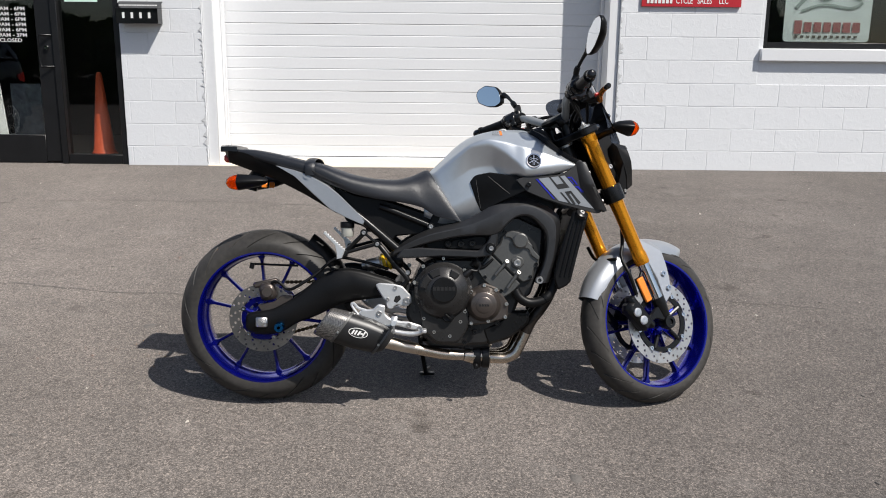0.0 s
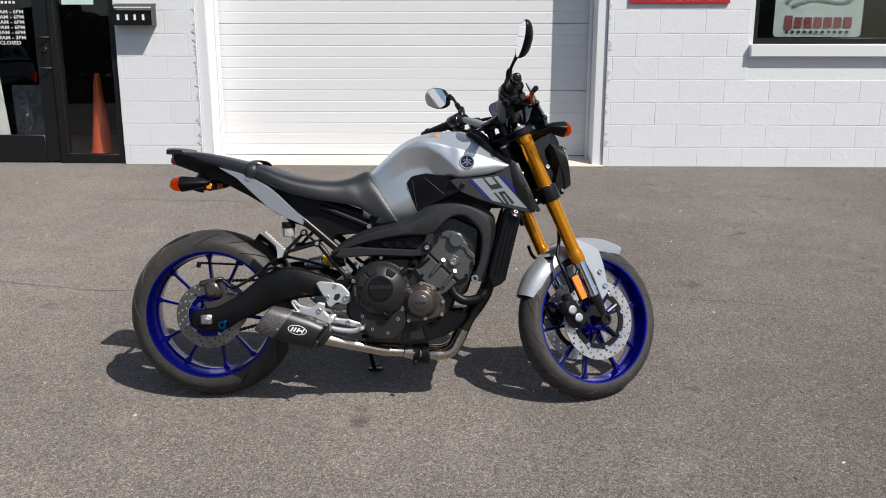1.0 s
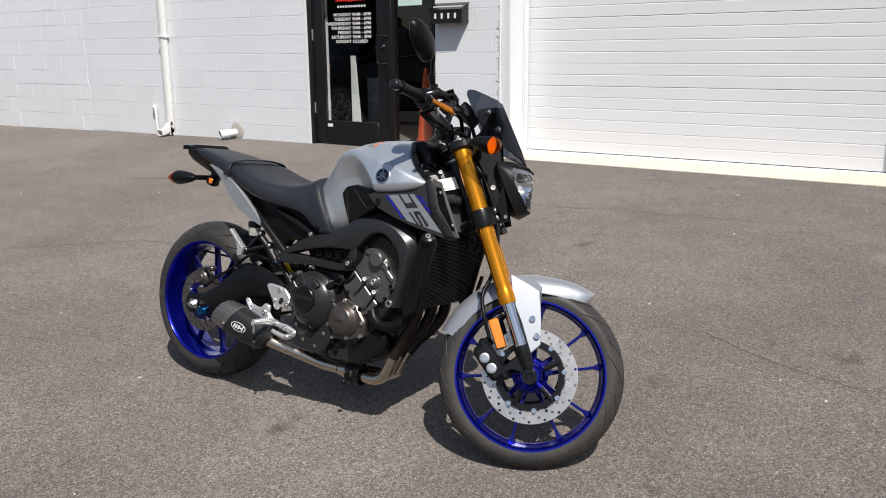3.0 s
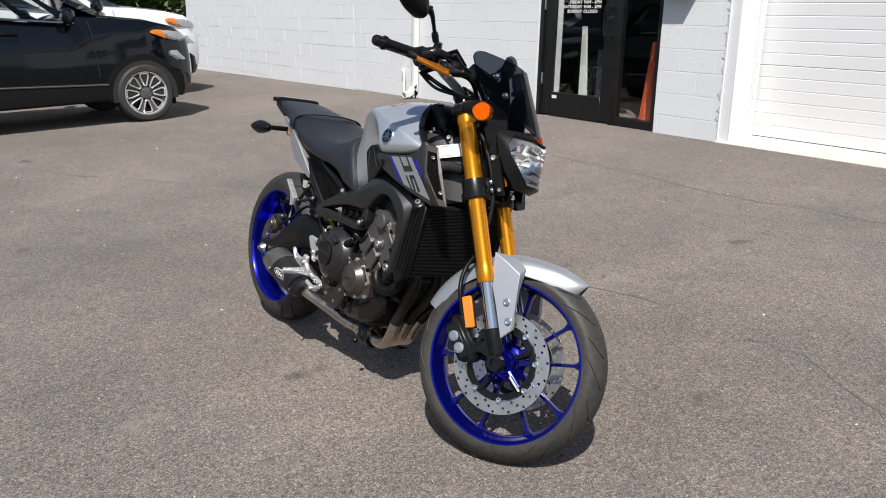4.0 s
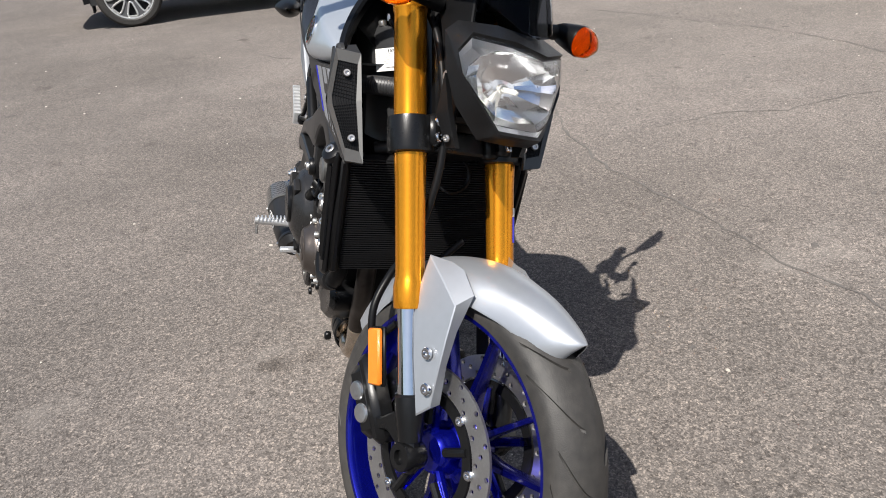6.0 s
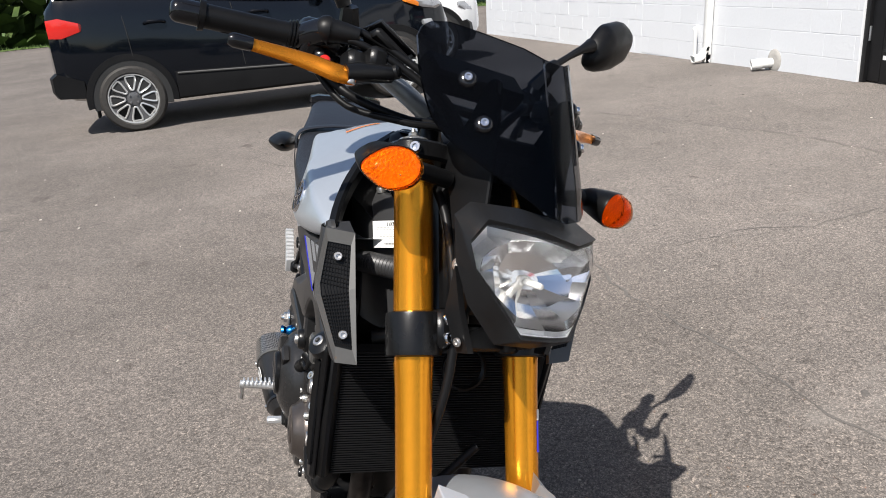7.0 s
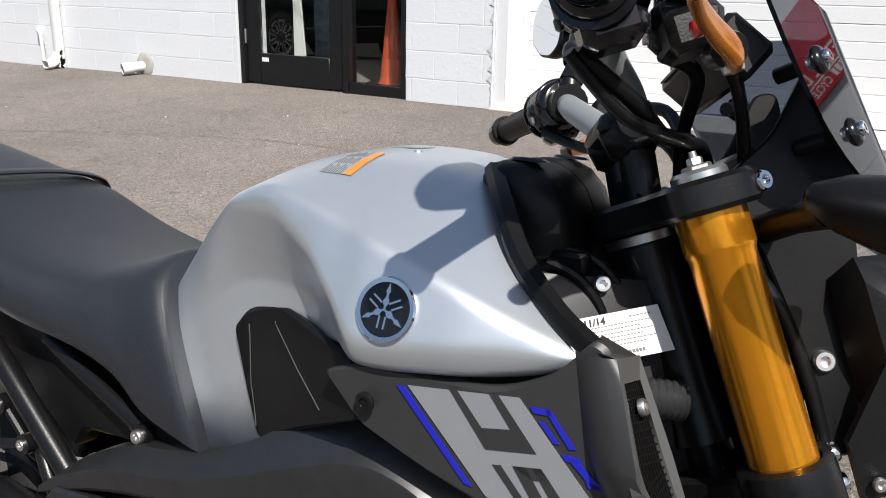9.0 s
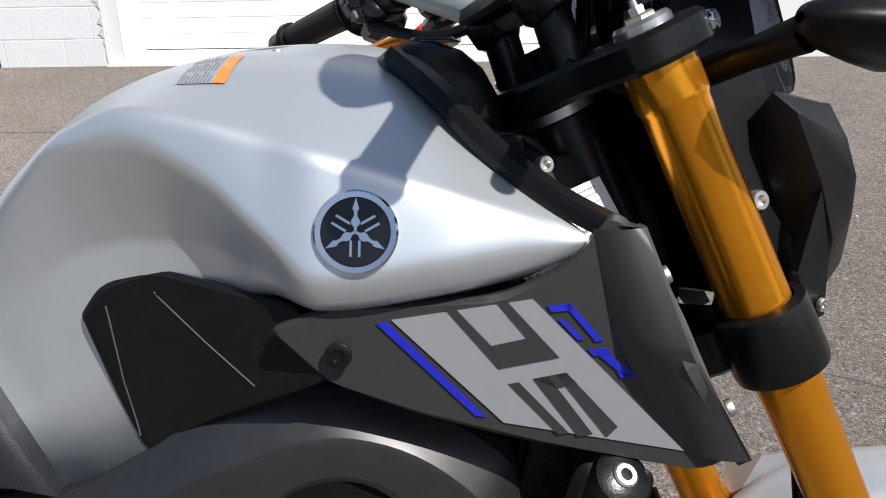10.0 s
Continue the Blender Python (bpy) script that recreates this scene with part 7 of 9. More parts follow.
        A2, B2 = Vector((0.300, 0.250)), Vector((0.229, 0.316))
        run = B2 - A2
        side = Vector((-run.y, run.x)).normalized()
        o = []
        for i in range(9):
            for u, h in ((i / 9, 0.0), ((i + 0.35) / 9, 0.0042), ((i + 0.65) / 9, 0.0042)):
                q = A2 + run * u - side * h
                o.append((q.x, q.y))
        o += [tuple(B2), (0.226, 0.311), (0.266, 0.270), (0.272, 0.244), (0.272, 0.220), (0.290, 0.224)]
        add_prism(bm, o, 0.152, 0.172, m, 0.0015)
        bpart("passenger_peg", bm, ALU_W, "folded aluminium passenger peg", parent=pb)
    both(one)
    # brake fluid bottle
    bm = BM()
    add_lathe(bm, [(0.0001, 0.0), (0.019, 0.0), (0.022, 0.004), (0.022, 0.034), (0.0001, 0.034)], at(0.305, -0.118, 0.296), 20)
    rb = bpart("fluid_bottle", bm, FLUID, "pale rear brake fluid bottle with black cap")
    bm = BM()
    add_lathe(bm, [(0.024, 0.032), (0.025, 0.036), (0.025, 0.050), (0.023, 0.053), (0.0001, 0.053)], at(0.305, -0.118, 0.296), 20)
    bpart("bottle_cap", bm, BLACK_P, parent=rb)
    # subframe tubes and side covers
    def sub(s):
        bm = BM()
        add_tube(bm, [(0.30, s * 0.132, 0.405), (0.372, s * 0.137, 0.350), (0.500, s * 0.137, 0.240)], [0.010, 0.0145, 0.0145], n=5, segs=14)
        add_lathe(bm, [(0.0001, -0.016), (0.013, -0.016), (0.013, 0.016), (0.0001, 0.016)], aim((0.500, s * 0.137, 0.240), (0, 1, 0)), 18)
        sf = bpart("subframe_tube", bm, BLACK_M, "satin black subframe tube")
        bm = BM()
        add_tube(bm, [(0.42, s * 0.118, 0.404), (0.475, s * 0.122, 0.385), (0.600, s * 0.124, 0.335)], 0.0115, n=4, segs=12)
        add_lathe(bm, [(0.0001, -0.012), (0.013, -0.012), (0.013, 0.012), (0.0001, 0.012)], aim((0.600, s * 0.126, 0.335), (0, 1, 0)), 18)
        bpart("seat_rail", bm, BLACK_M, parent=sf)
        bolts(sf, [((0.500, s * 0.153, 0.240), (0, s, 0)), ((0.600, s * 0.138, 0.335), (0, s, 0)), ((0.519, s * 0.140, 0.172), (0, s, 0))], 0.0085, 0.006, STEEL)
        bm = BM()
        add_tube(bm, [(0.418, s * 0.128, 0.268), (0.440, s * 0.134, 0.242), (0.470, s * 0.137, 0.204), (0.512, s * 0.138, 0.158), (0.517, s * 0.137, 0.142), (0.500, s * 0.132, 0.122)], 0.0095, n=6, segs=12)
        bpart("bracket_tube", bm, BLACK_M, parent=sf)
        bm = BM()

        def fy(x, z):
            return -0.112
        skin_plate(bm, rounded([(0.256, 0.474), (0.32, 0.445), (0.43, 0.430), (0.565, 0.385), (0.64, 0.36), (0.605, 0.308), (0.545, 0.306), (0.475, 0.298), (0.458, 0.268), (0.430, 0.285), (0.355, 0.335), (0.300, 0.350)], 0.010), fy, 0.03, s, 0.006)
        bpart("side_cover", bm, BLACK_P, "black plastic side cover")
    both(sub)
    # side stand on the far side
    bm = BM()
    add_tube(bm, [(0.56, 0.12, -0.08), (0.57, 0.16, -0.17), (0.585, 0.205, -0.262)], [0.010, 0.009, 0.009], n=4, segs=12)
    add_box(bm, (0.590, 0.212, -0.267), (0.06, 0.035, 0.010), I4, 0.004)
    add_tube(bm, [(0.585, 0.205, -0.255), (0.60, 0.24, -0.25)], 0.006, n=2, segs=8)
    bpart("side_stand", bm, BLACK_M, "black side stand, down")


footrests()


def radiator():
    T, Bt = Vector((1.125, 0, 0.378)), Vector((1.070, 0, 0.145))
    d = (T - Bt)
    f = Matrix.Translation(Bt) @ Matrix((Vector((0, -1, 0)), d.normalized().cross(Vector((0, -1, 0))), d.normalized())).transposed().to_4x4()
    L = d.length
    bm = BM()
    add_box(bm, (0, 0.0, L / 2), (0.30, 0.020, L), f)
    ra = bpart("radiator", bm, RADFIN, "black finned radiator")
    bm = BM()
    for i in range(48):
        add_box(bm, (0, 0.0, 0.004 + (L - 0.008) * i / 47), (0.296, 0.030, 0.0016), f)
    tagged(bpart("radiator_fin", bm, RADFIN, parent=ra), kind="stuff")
    for s in (-1, 1):
        bm = BM()
        add_box(bm, (s * 0.160, 0.0, L / 2), (0.022, 0.045, L + 0.01), f, 0.008)
        bpart("radiator_tank", bm, BLACK_P, parent=ra)
        bm = BM()
        m = SIDE if s < 0 else Matrix.Scale(-1, 4, (0, 1, 0)) @ SIDE
        add_prism(bm, rounded([(1.095, 0.395), (1.150, 0.388), (1.142, 0.352), (1.112, 0.25), (1.085, 0.135), (1.045, 0.115), (1.030, 0.16), (1.052, 0.25), (1.080, 0.345)], 0.012), 0.166, 0.180, m, 0.006)
        bpart("radiator_shroud", bm, BLACK_P, "black plastic radiator shroud", parent=ra)
        for dx in (-0.016, 0.0, 0.016):
            bm = BM()
            add_tube(bm, [(1.116 + dx, s * 0.181, 0.360), (1.092 + dx, s * 0.182, 0.26), (1.070 + dx, s * 0.181, 0.165)], 0.0035, n=4, segs=6)
            bpart("shroud_rib", bm, BLACK_M, parent=ra)
        bm = BM()
        add_lathe(bm, [(0.0001, 0.014), (0.012, 0.014), (0.020, 0.010), (0.022, 0.0)], aim((1.122, s * 0.176, 0.380), (0.3, s * 0.6, 0.7)), 22)
        cap = bpart("filler_cap", bm, BLACK_M, parent=ra)
        bolts(cap, [((1.1255, s * 0.184, 0.389), (0.3, s * 0.6, 0.7))], 0.009, 0.004, STEEL)
    bm = BM()
    add_tube(bm, [(1.10, -0.10, 0.385), (1.12, -0.02, 0.40), (1.11, 0.08, 0.385)], 0.014)
    add_lathe(bm, [(0.03, 0.0), (0.034, 0.004), (0.034, 0.012), (0.030, 0.014)], aim((1.155, 0.03, 0.36), (1, 0, 0.2)), 24)
    bpart("horn", bm, BLACK_M, parent=ra)


radiator()


def neck():
    # cast head of the frame, tapering towards the steering head
    bm = BM()
    rings = []
    for z, k in ((0.40, 0.0), (0.50, 0.0), (0.575, 0.0), (0.592, 0.014)):
        dx = -0.30 * (z - 0.5)
        half = [(0.93 + dx, 0.118 - k), (1.024 + dx, 0.112 - k), (1.059 + dx, 0.096 - k), (1.132 + dx, 0.038 - k * 0.4), (1.149 + dx, 0.008)]
        rings.append([(x, -y, z) for x, y in half] + [(x, y, z) for x, y in reversed(half)])
    add_rings(bm, rings)
    nk = bpart("steering_neck", bm, GREY_P, "dark grey cast steering neck")
    bm = BM()
    a = FORK_M @ Vector((0, 0, -0.06))
    b = FORK_M @ Vector((0, 0, -0.24))
    add_tube(bm, [a, a.lerp(b, 0.3), a.lerp(b, 0.7), b], [0.034, 0.032, 0.032, 0.036], n=2, segs=28)
    bpart("head_tube", bm, BLACK_M, parent=nk)
    # label with plain bars
    A, Bv, C = Vector((1.044, -0.1015, 0.552)), Vector((1.064, -0.1005, 0.516)), Vector((1.120, -0.0450, 0.576))
    ex = (C - A)
    ez = (A - Bv)
    nrm = ex.cross(ez).normalized()
    if nrm.y > 0:
        nrm = -nrm

    def q(u, v, lift):
        return A + ex * u - ez * v + nrm * lift
    bm = BM()
    add_rings(bm, [[q(0, 0, 0.001), q(1, 0, 0.001), q(1, 1, 0.001), q(0, 1, 0.001)], [q(0, 0, 0.004), q(1, 0, 0.004), q(1, 1, 0.004), q(0, 1, 0.004)]])
    lab = bpart("data_label", bm, PAPER, "white printed data label", parent=nk)
    bm = BM()
    items = [(0.72, 0.12, 0.20, 0.022)] + [(0.06, 0.24 + 0.085 * i, 0.84 - 0.1 * (i % 2), 0.018) for i in range(6)] + [(0.24, 0.82, 0.52, 0.07)]
    for u, v, w, h in items:
        n = max(int(w / 0.030), 1)
        for i in range(n):
            u0 = u + w * i / n
            u1 = u0 + w / n * 0.7
            add_faces(bm, [q(u0, v, 0.0046), q(u1, v, 0.0046), q(u1, v + h, 0.0046), q(u0, v + h, 0.0046)], [(0, 1, 2, 3)])
    bpart("print_bar", bm, PRINT, parent=lab)
    tx = ex.normalized()
    tz = nrm
    ty = tz.cross(tx)
    tm = Matrix((tx, ty, tz)).transposed().to_4x4()
    tm.translation = q(0.30, 0.20, 0.0044)
    text_part("11/14", 0.0085, lab, INK, tm)
    bm = BM()
    pts = [Vector((1.045, -0.118, 0.490)), Vector((1.085, -0.102, 0.497)), Vector((1.125, -0.076, 0.502)), Vector((1.157, -0.054, 0.500))]
    line = spline(pts, 14)
    add_tube(bm, line, [0.0150 + 0.0022 * (i % 2) for i in range(len(line))], n=1, segs=14)
    bpart("corrugated_hose", bm, GREY_P, "black corrugated hose", parent=nk)
    bm = BM()
    add_lathe(bm, [(0.0001, 0.012), (0.011, 0.012), (0.013, 0.008), (0.013, 0.0)], aim((1.005, -0.07, 0.60), (0, 0, 1)), 6)
    bpart("terminal_bolt", bm, STEEL, parent=nk)
    # wiring and fasteners on the neck
    for c, d in (((1.046, -0.064, 0.602), (0.034, 0.020, 0.020)), ((1.066, -0.046, 0.592), (0.022, 0.018, 0.026)), ((1.020, -0.040, 0.604), (0.028, 0.024, 0.018))):
        bm = BM()
        add_box(bm, c, d, I4, 0.004)
        bpart("connector", bm, BLACK_P, parent=nk)
    for pts in ([(1.03, -0.078, 0.602), (1.06, -0.072, 0.590), (1.082, -0.060, 0.555), (1.092, -0.052, 0.49)], [(1.035, -0.058, 0.612), (1.07, -0.052, 0.602), (1.098, -0.038, 0.560), (1.108, -0.034, 0.48)]):
        bm = BM()
        add_tube(bm, pts, 0.0048, n=5, segs=8)
        bpart("wire_loom", bm, BLACK_P, parent=nk)
    bolts(nk, [((1.012, -0.088, 0.592), (0, -0.3, 1)), ((1.075, -0.062, 0.588), (0.5, -0.8, 0.2))], 0.0075, 0.008, BOLT_M)
    # plastic trim along the front edge of the tank and the cowl above the neck
    for s in (-1, 1):
        bm = BM()
        edge = [(0.962, 0.064, 0.677), (0.996, 0.110, 0.652), (1.032, 0.143, 0.616), (1.074, 0.164, 0.585), (1.110, 0.174, 0.566)]
        rings = []
        for x, y, z in [tuple(v) for v in spline(edge, 4)]:
            rings.append([(x - 0.006, s * (y + 0.003), z - 0.010), (x - 0.006, s * (y + 0.005), z - 0.003), (x - 0.001, s * (y + 0.0045), z + 0.003), (x + 0.008, s * (y - 0.002), z + 0.003), (x + 0.010, s * (y - 0.006), z - 0.002), (x + 0.004, s * (y - 0.010), z - 0.016)])
        add_rings(bm, rings)
        tr = bpart("tank_trim", bm, BLACK_P, "black trim along the tank front edge", angle=34)
        bm = BM()
        rings = []
        for x, y1, zt, z0 in ((0.944, 0.046, 0.664, 0.652), (0.948, 0.062, 0.672, 0.645), (0.957, 0.073, 0.679, 0.630), (0.972, 0.081, 0.684, 0.600), (0.992, 0.083, 0.684, 0.570), (1.012, 0.079, 0.677, 0.550), (1.030, 0.071, 0.662, 0.540), (1.042, 0.060, 0.640, 0.535), (1.048, 0.050, 0.610, 0.535)):
            rings.append([(x, s * 0.001, z0), (x, s * y1 * 0.94, z0), (x, s * y1, zt - 0.040), (x, s * y1 * 0.985, zt - 0.020), (x, s * y1 * 0.92, zt - 0.008), (x, s * y1 * 0.78, zt - 0.001), (x, s * y1 * 0.55, zt), (x, s * 0.001, zt)])
        add_rings(bm, rings)
        # pocket wall running inward from the trim
        cols = []
        for x, y, z in [tuple(v) for v in spline(edge, 4)]:
            if x > 1.05:
                break
            cols.append([(x - 0.004, s * (y + 0.002), z - 0.006), (x - 0.006, s * y * 0.80, z - 0.035), (x - 0.012, s * y * 0.58, z - 0.075), (x - 0.012, s * y * 0.52, 0.52)])
        add_rings(bm, cols, closed=False, caps=False)
        bpart("tank_cowl", bm, BLACK_P, "black plastic cowl ahead of the tank", parent=tr, angle=50)
        bm = BM()
        add_lathe(bm, [(0.0001, 0.0005), (0.008, 0.0005), (0.010, 0.002), (0.012, 0.0)], at(0.992, s * 0.052, 0.6845) @ Matrix.Scale(1.6, 4, (1, 0, 0)), 18)
        bpart("cowl_slot", bm, BLACK_G, parent=tr)
    # dark liner closing the space between tank and neck
    bm = BM()
    add_rings(bm, [[(x, -w, z0), (x, -w, z1), (x, w, z1), (x, w, z0)] for x, w, z0, z1 in ((0.90, 0.10, 0.45, 0.62), (1.0, 0.09, 0.48, 0.60), (1.05, 0.06, 0.5, 0.58))])
    bpart("inner_liner", bm, BLACK_P)


neck()


def front_end():
    # handlebar
    half = [(0.012, 0.0, 0.036), (0.010, 0.05, 0.040), (0.004, 0.085, 0.062), (-0.010, 0.125, 0.092), (-0.012, 0.165, 0.108), (-0.019, 0.215, 0.1155), (-0.048, 0.30, 0.1228), (-0.080, 0.388, 0.130)]
    bm = BM()
    path = [(x, -y, z) for x, y, z in reversed(half)] + half[1:]
    add_tube(bm, path, [0.0105, 0.0105, 0.011, 0.0115, 0.0135, 0.0142, 0.0142, 0.0142, 0.0142, 0.0142, 0.0135, 0.0115, 0.011, 0.0105, 0.0105], n=6, segs=20)
    bar = bpart("handlebar", bm, BARGREY, "grey tapered handlebar", True)
    bm = BM()
    for s in (-1, 1):
        add_box(bm, (0.012, s * 0.045, 0.034), (0.048, 0.034, 0.046), Matrix.Rotation(radians(-12), 4, "Y"), 0.012)
        add_tube(bm, [(0.006, s * 0.045, 0.02), (0.0, s * 0.045, -0.03)], 0.016, n=2, segs=16)
    add_box(bm, (0.014, 0, 0.048), (0.05, 0.12, 0.022), Matrix.Rotation(radians(-12), 4, "Y"), 0.008)
    bpart("bar_clamp", bm, BLACK_M, "black handlebar clamp", True, bar)
    for s in (-1, 1):
        def g(x, y, z):
            return Vector((x, s * y, z))
        bm = BM()
        add_tube(bm, [g(-0.030, 0.250, 0.1185), g(-0.050, 0.305, 0.123), g(-0.072, 0.365, 0.128)], [0.0168, 0.0158, 0.0160], n=8, segs=22)
        for k in range(3):
            q = 0.252 + 0.004 * k
            add_tube(bm, [g(-0.030 - 0.36 * (q - 0.25), q, 0.1185 + 0.085 * (q - 0.25)), g(-0.030 - 0.36 * (q - 0.248), q + 0.002, 0.1187 + 0.085 * (q - 0.25))], 0.0212 - 0.0012 * k, n=2, segs=22)
        add_tube(bm, [g(-0.071, 0.363, 0.128), g(-0.0735, 0.370, 0.1285)], [0.0195, 0.0205], n=2, segs=22)
        gr = bpart("grip", bm, BLACK_P, "ribbed black rubber grip", True, bar)
        for j in range(7):
            a = 2 * math.pi * j / 7
            d = Vector((0.75 * math.cos(a), 0.27 * s * math.cos(a), math.sin(a))) * 0.0161
            rib = BM()
            add_tube(rib, [g(-0.036, 0.268, 0.120) + d * 1.01, g(-0.050, 0.305, 0.123) + d * 0.97, g(-0.064, 0.343, 0.126) + d * 0.97], 0.0013, n=3, segs=5)
            bpart("grip_rib", rib, BLACK_P, "", True, gr)
        bm = BM()
        add_tube(bm, [g(-0.0735, 0.370, 0.1285), g(-0.078, 0.382, 0.1295), g(-0.0825, 0.395, 0.1305), g(-0.0845, 0.400, 0.131), g(-0.0855, 0.403, 0.1312)], [0.0158, 0.0158, 0.0155, 0.013, 0.008], n=2, segs=24)
        bpart("bar_end", bm, BLACK_G, "gloss black bar end", True, bar)
        # switch housing, perch and lever
        bm = BM()
        add_tube(bm, [g(-0.011, 0.186, 0.112), g(-0.013, 0.192, 0.1125), g(-0.019, 0.212, 0.116), g(-0.027, 0.240, 0.118), g(-0.029, 0.248, 0.1185)], [0.024, 0.029, 0.030, 0.028, 0.022], n=2, segs=24)
        for q in (0.200, 0.222, 0.238):
            x = -0.014 - 0.33 * (q - 0.2)
            add_tube(bm, [g(x, q, 0.1155), g(x - 0.0008, q + 0.0024, 0.1157)], 0.0308, n=2, segs=24)
        add_box(bm, (-0.02, s * 0.216, 0.090), (0.045, 0.042, 0.030), I4, 0.008)
        add_box(bm, (-0.040, s * 0.212, 0.112), (0.02, 0.034, 0.030), I4, 0.006)
        if s < 0:
            add_tube(bm, [g(-0.030, 0.246, 0.1175), g(-0.012, 0.242, 0.1172), g(0.006, 0.237, 0.1168), g(0.017, 0.233, 0.116)], [0.0165, 0.0178, 0.0178, 0.0168], n=3, segs=24)
        sw = bpart("switch_housing", bm, BLACK_G, "", True, bar)
        if s < 0:
            bm = BM()
            add_tube(bm, [g(0.016, 0.2335, 0.116), g(0.018, 0.2325, 0.116), g(0.020, 0.2290, 0.1155), g(0.030, 0.2150, 0.113), g(0.042, 0.1990, 0.109)], [0.0195, 0.0195, 0.0168, 0.0140, 0.0105], n=3, segs=20)
            bpart("cable_boot", bm, BLACK_P, "", True, sw)
        bm = BM()
        add_box(bm, (-0.050, s * 0.212, 0.114), (0.006, 0.012, 0.014), I4, 0.002)
        add_box(bm, (-0.050, s * 0.200, 0.106), (0.006, 0.008, 0.010), I4, 0.002)
        bpart("switch_button", bm, GREY_L, "", True, sw)
        bm = BM()
        add_tube(bm, [g(-0.008, 0.160, 0.108), g(-0.012, 0.185, 0.112)], 0.021, n=2, segs=16)
        add_box(bm, (0.014, s * 0.178, 0.090), (0.050, 0.028, 0.034), Matrix.Rotation(radians(15), 4, "Y"), 0.006)
        if s < 0:
            add_tube(bm, [g(0.046, 0.225, 0.052), g(0.050, 0.205, 0.056), g(0.058, 0.160, 0.062)], [0.012, 0.0135, 0.0115], n=4, segs=14)
            add_box(bm, (0.030, -0.190, 0.076), (0.030, 0.05, 0.030), I4, 0.006)
        else:
            add_box(bm, (0.036, 0.196, 0.066), (0.040, 0.045, 0.018), I4, 0.006)
            add_tube(bm, [g(0.050, 0.180, 0.062), g(0.058, 0.150, 0.060)], [0.010, 0.007], n=2, segs=12)
        mc = bpart("master_cylinder" if s < 0 else "clutch_perch", bm, BLACK_M, "black brake master cylinder" if s < 0 else "black clutch lever perch", True, bar)
        bolts(mc, [((0.006, s * 0.192, 0.100), (0.9, 0, -0.3)), ((0.008, s * 0.176, 0.086), (0.9, 0, -0.3))], 0.006, 0.005, BOLT_M, True)
        if s < 0:
            rm = at(0.048, -0.158, 0.104) @ Matrix.Rotation(radians(-30), 4, "X")
            bm = BM()
            add_box(bm, (0, 0, -0.004), (0.036, 0.062, 0.014), rm, 0.004)
            bpart("fluid_reservoir", bm, BLACK_P, "", True, mc)
            bm = BM()
            add_box(bm, (0, 0, 0.008), (0.042, 0.070, 0.006), rm, 0.002)
            bpart("reservoir_lid", bm, BLACK_G, "", True, mc)
            bm = BM()
            add_lathe(bm, [(0.0001, 0.010), (0.006, 0.010), (0.0095, 0.007), (0.0095, -0.006)], aim((0.061, -0.158, 0.064), (0.75, 0.45, 0.1)), 16)
            bpart("banjo_bolt", bm, BLACK_M, "", True, mc)
        bm = BM()
        pts = [g(0.048, 0.212, 0.049), g(0.044, 0.235, 0.050), g(0.028, 0.262, 0.061), g(0.012, 0.298, 0.070), g(0.0, 0.340, 0.0755)]
        add_tube(bm, pts, [0.0115, 0.0125, 0.0115, 0.0095, 0.008], n=6, segs=14, squash=0.55, up=(0, 0, 1))
        lv = bpart("hand_lever", bm, ORANGE_A, "orange anodised hand lever with black tip", True, bar)
        bm = BM()
        add_tube(bm, [g(0.002, 0.334, 0.0752), g(0.0, 0.342, 0.0757), g(-0.004, 0.356, 0.077), g(-0.006, 0.362, 0.0775)], [0.0085, 0.0092, 0.0092, 0.006], n=4, segs=16)
        bpart("lever_tip", bm, BLACK_G, "", True, lv)
        bm = BM()
        add_lathe(bm, [(0.0001, 0.006), (0.006, 0.006), (0.008, 0.003), (0.008, -0.004)], aim(g(0.028, 0.244, 0.068), (-0.3, 0, 1)), 14)
        bpart("lever_adjuster", bm, RED, "small red lever adjuster", True, lv)
        bm = BM()
        add_bolt(bm, g(0.047, 0.218, 0.055), (0, 0, 1), 0.0075, 0.006)
        add_bolt(bm, g(0.047, 0.218, 0.043), (0, 0, -1), 0.0075, 0.005)
        bpart("lever_bolt", bm, STEEL, "", True, lv)
        # mirror
        bm = BM()
        add_tube(bm, [g(-0.004, 0.186, 0.118), g(0.004, 0.190, 0.138)], [0.0135, 0.0125], n=2, segs=16)
        add_tube(bm, [g(0.002, 0.189, 0.134), g(0.020, 0.200, 0.158)], [0.0155, 0.0120], n=2, segs=6)
        add_tube(bm, [g(0.013, 0.204, 0.160), g(0.017, 0.214, 0.173), g(0.020, 0.222, 0.180)], [0.0100, 0.0108, 0.0095], n=2, segs=16)
        add_tube(bm, [g(0.018, 0.216, 0.175), g(0.030, 0.244, 0.196), g(0.040, 0.268, 0.212), g(0.042, 0.290, 0.224)], [0.0060, 0.0058, 0.0075, 0.013], n=5, segs=12)
        st = bpart("mirror", bm, BLACK_M, "black rear-view mirror on a short stalk", True)
        # head: a rounded six-sided shell, facing back
        u = Vector((-0.10, s * 0.93, 0.36)).normalized()
        nn = Vector((-0.88, -s * 0.16, 0.46))
        nn = (nn - u * nn.dot(u)).normalized()
        v = u.cross(nn) if s < 0 else nn.cross(u)
        if v.z < 0:
            v = -v
        mf = Matrix((u, v, nn)).transposed().to_4x4()
        mf.translation = g(0.030, 0.358, 0.2425)
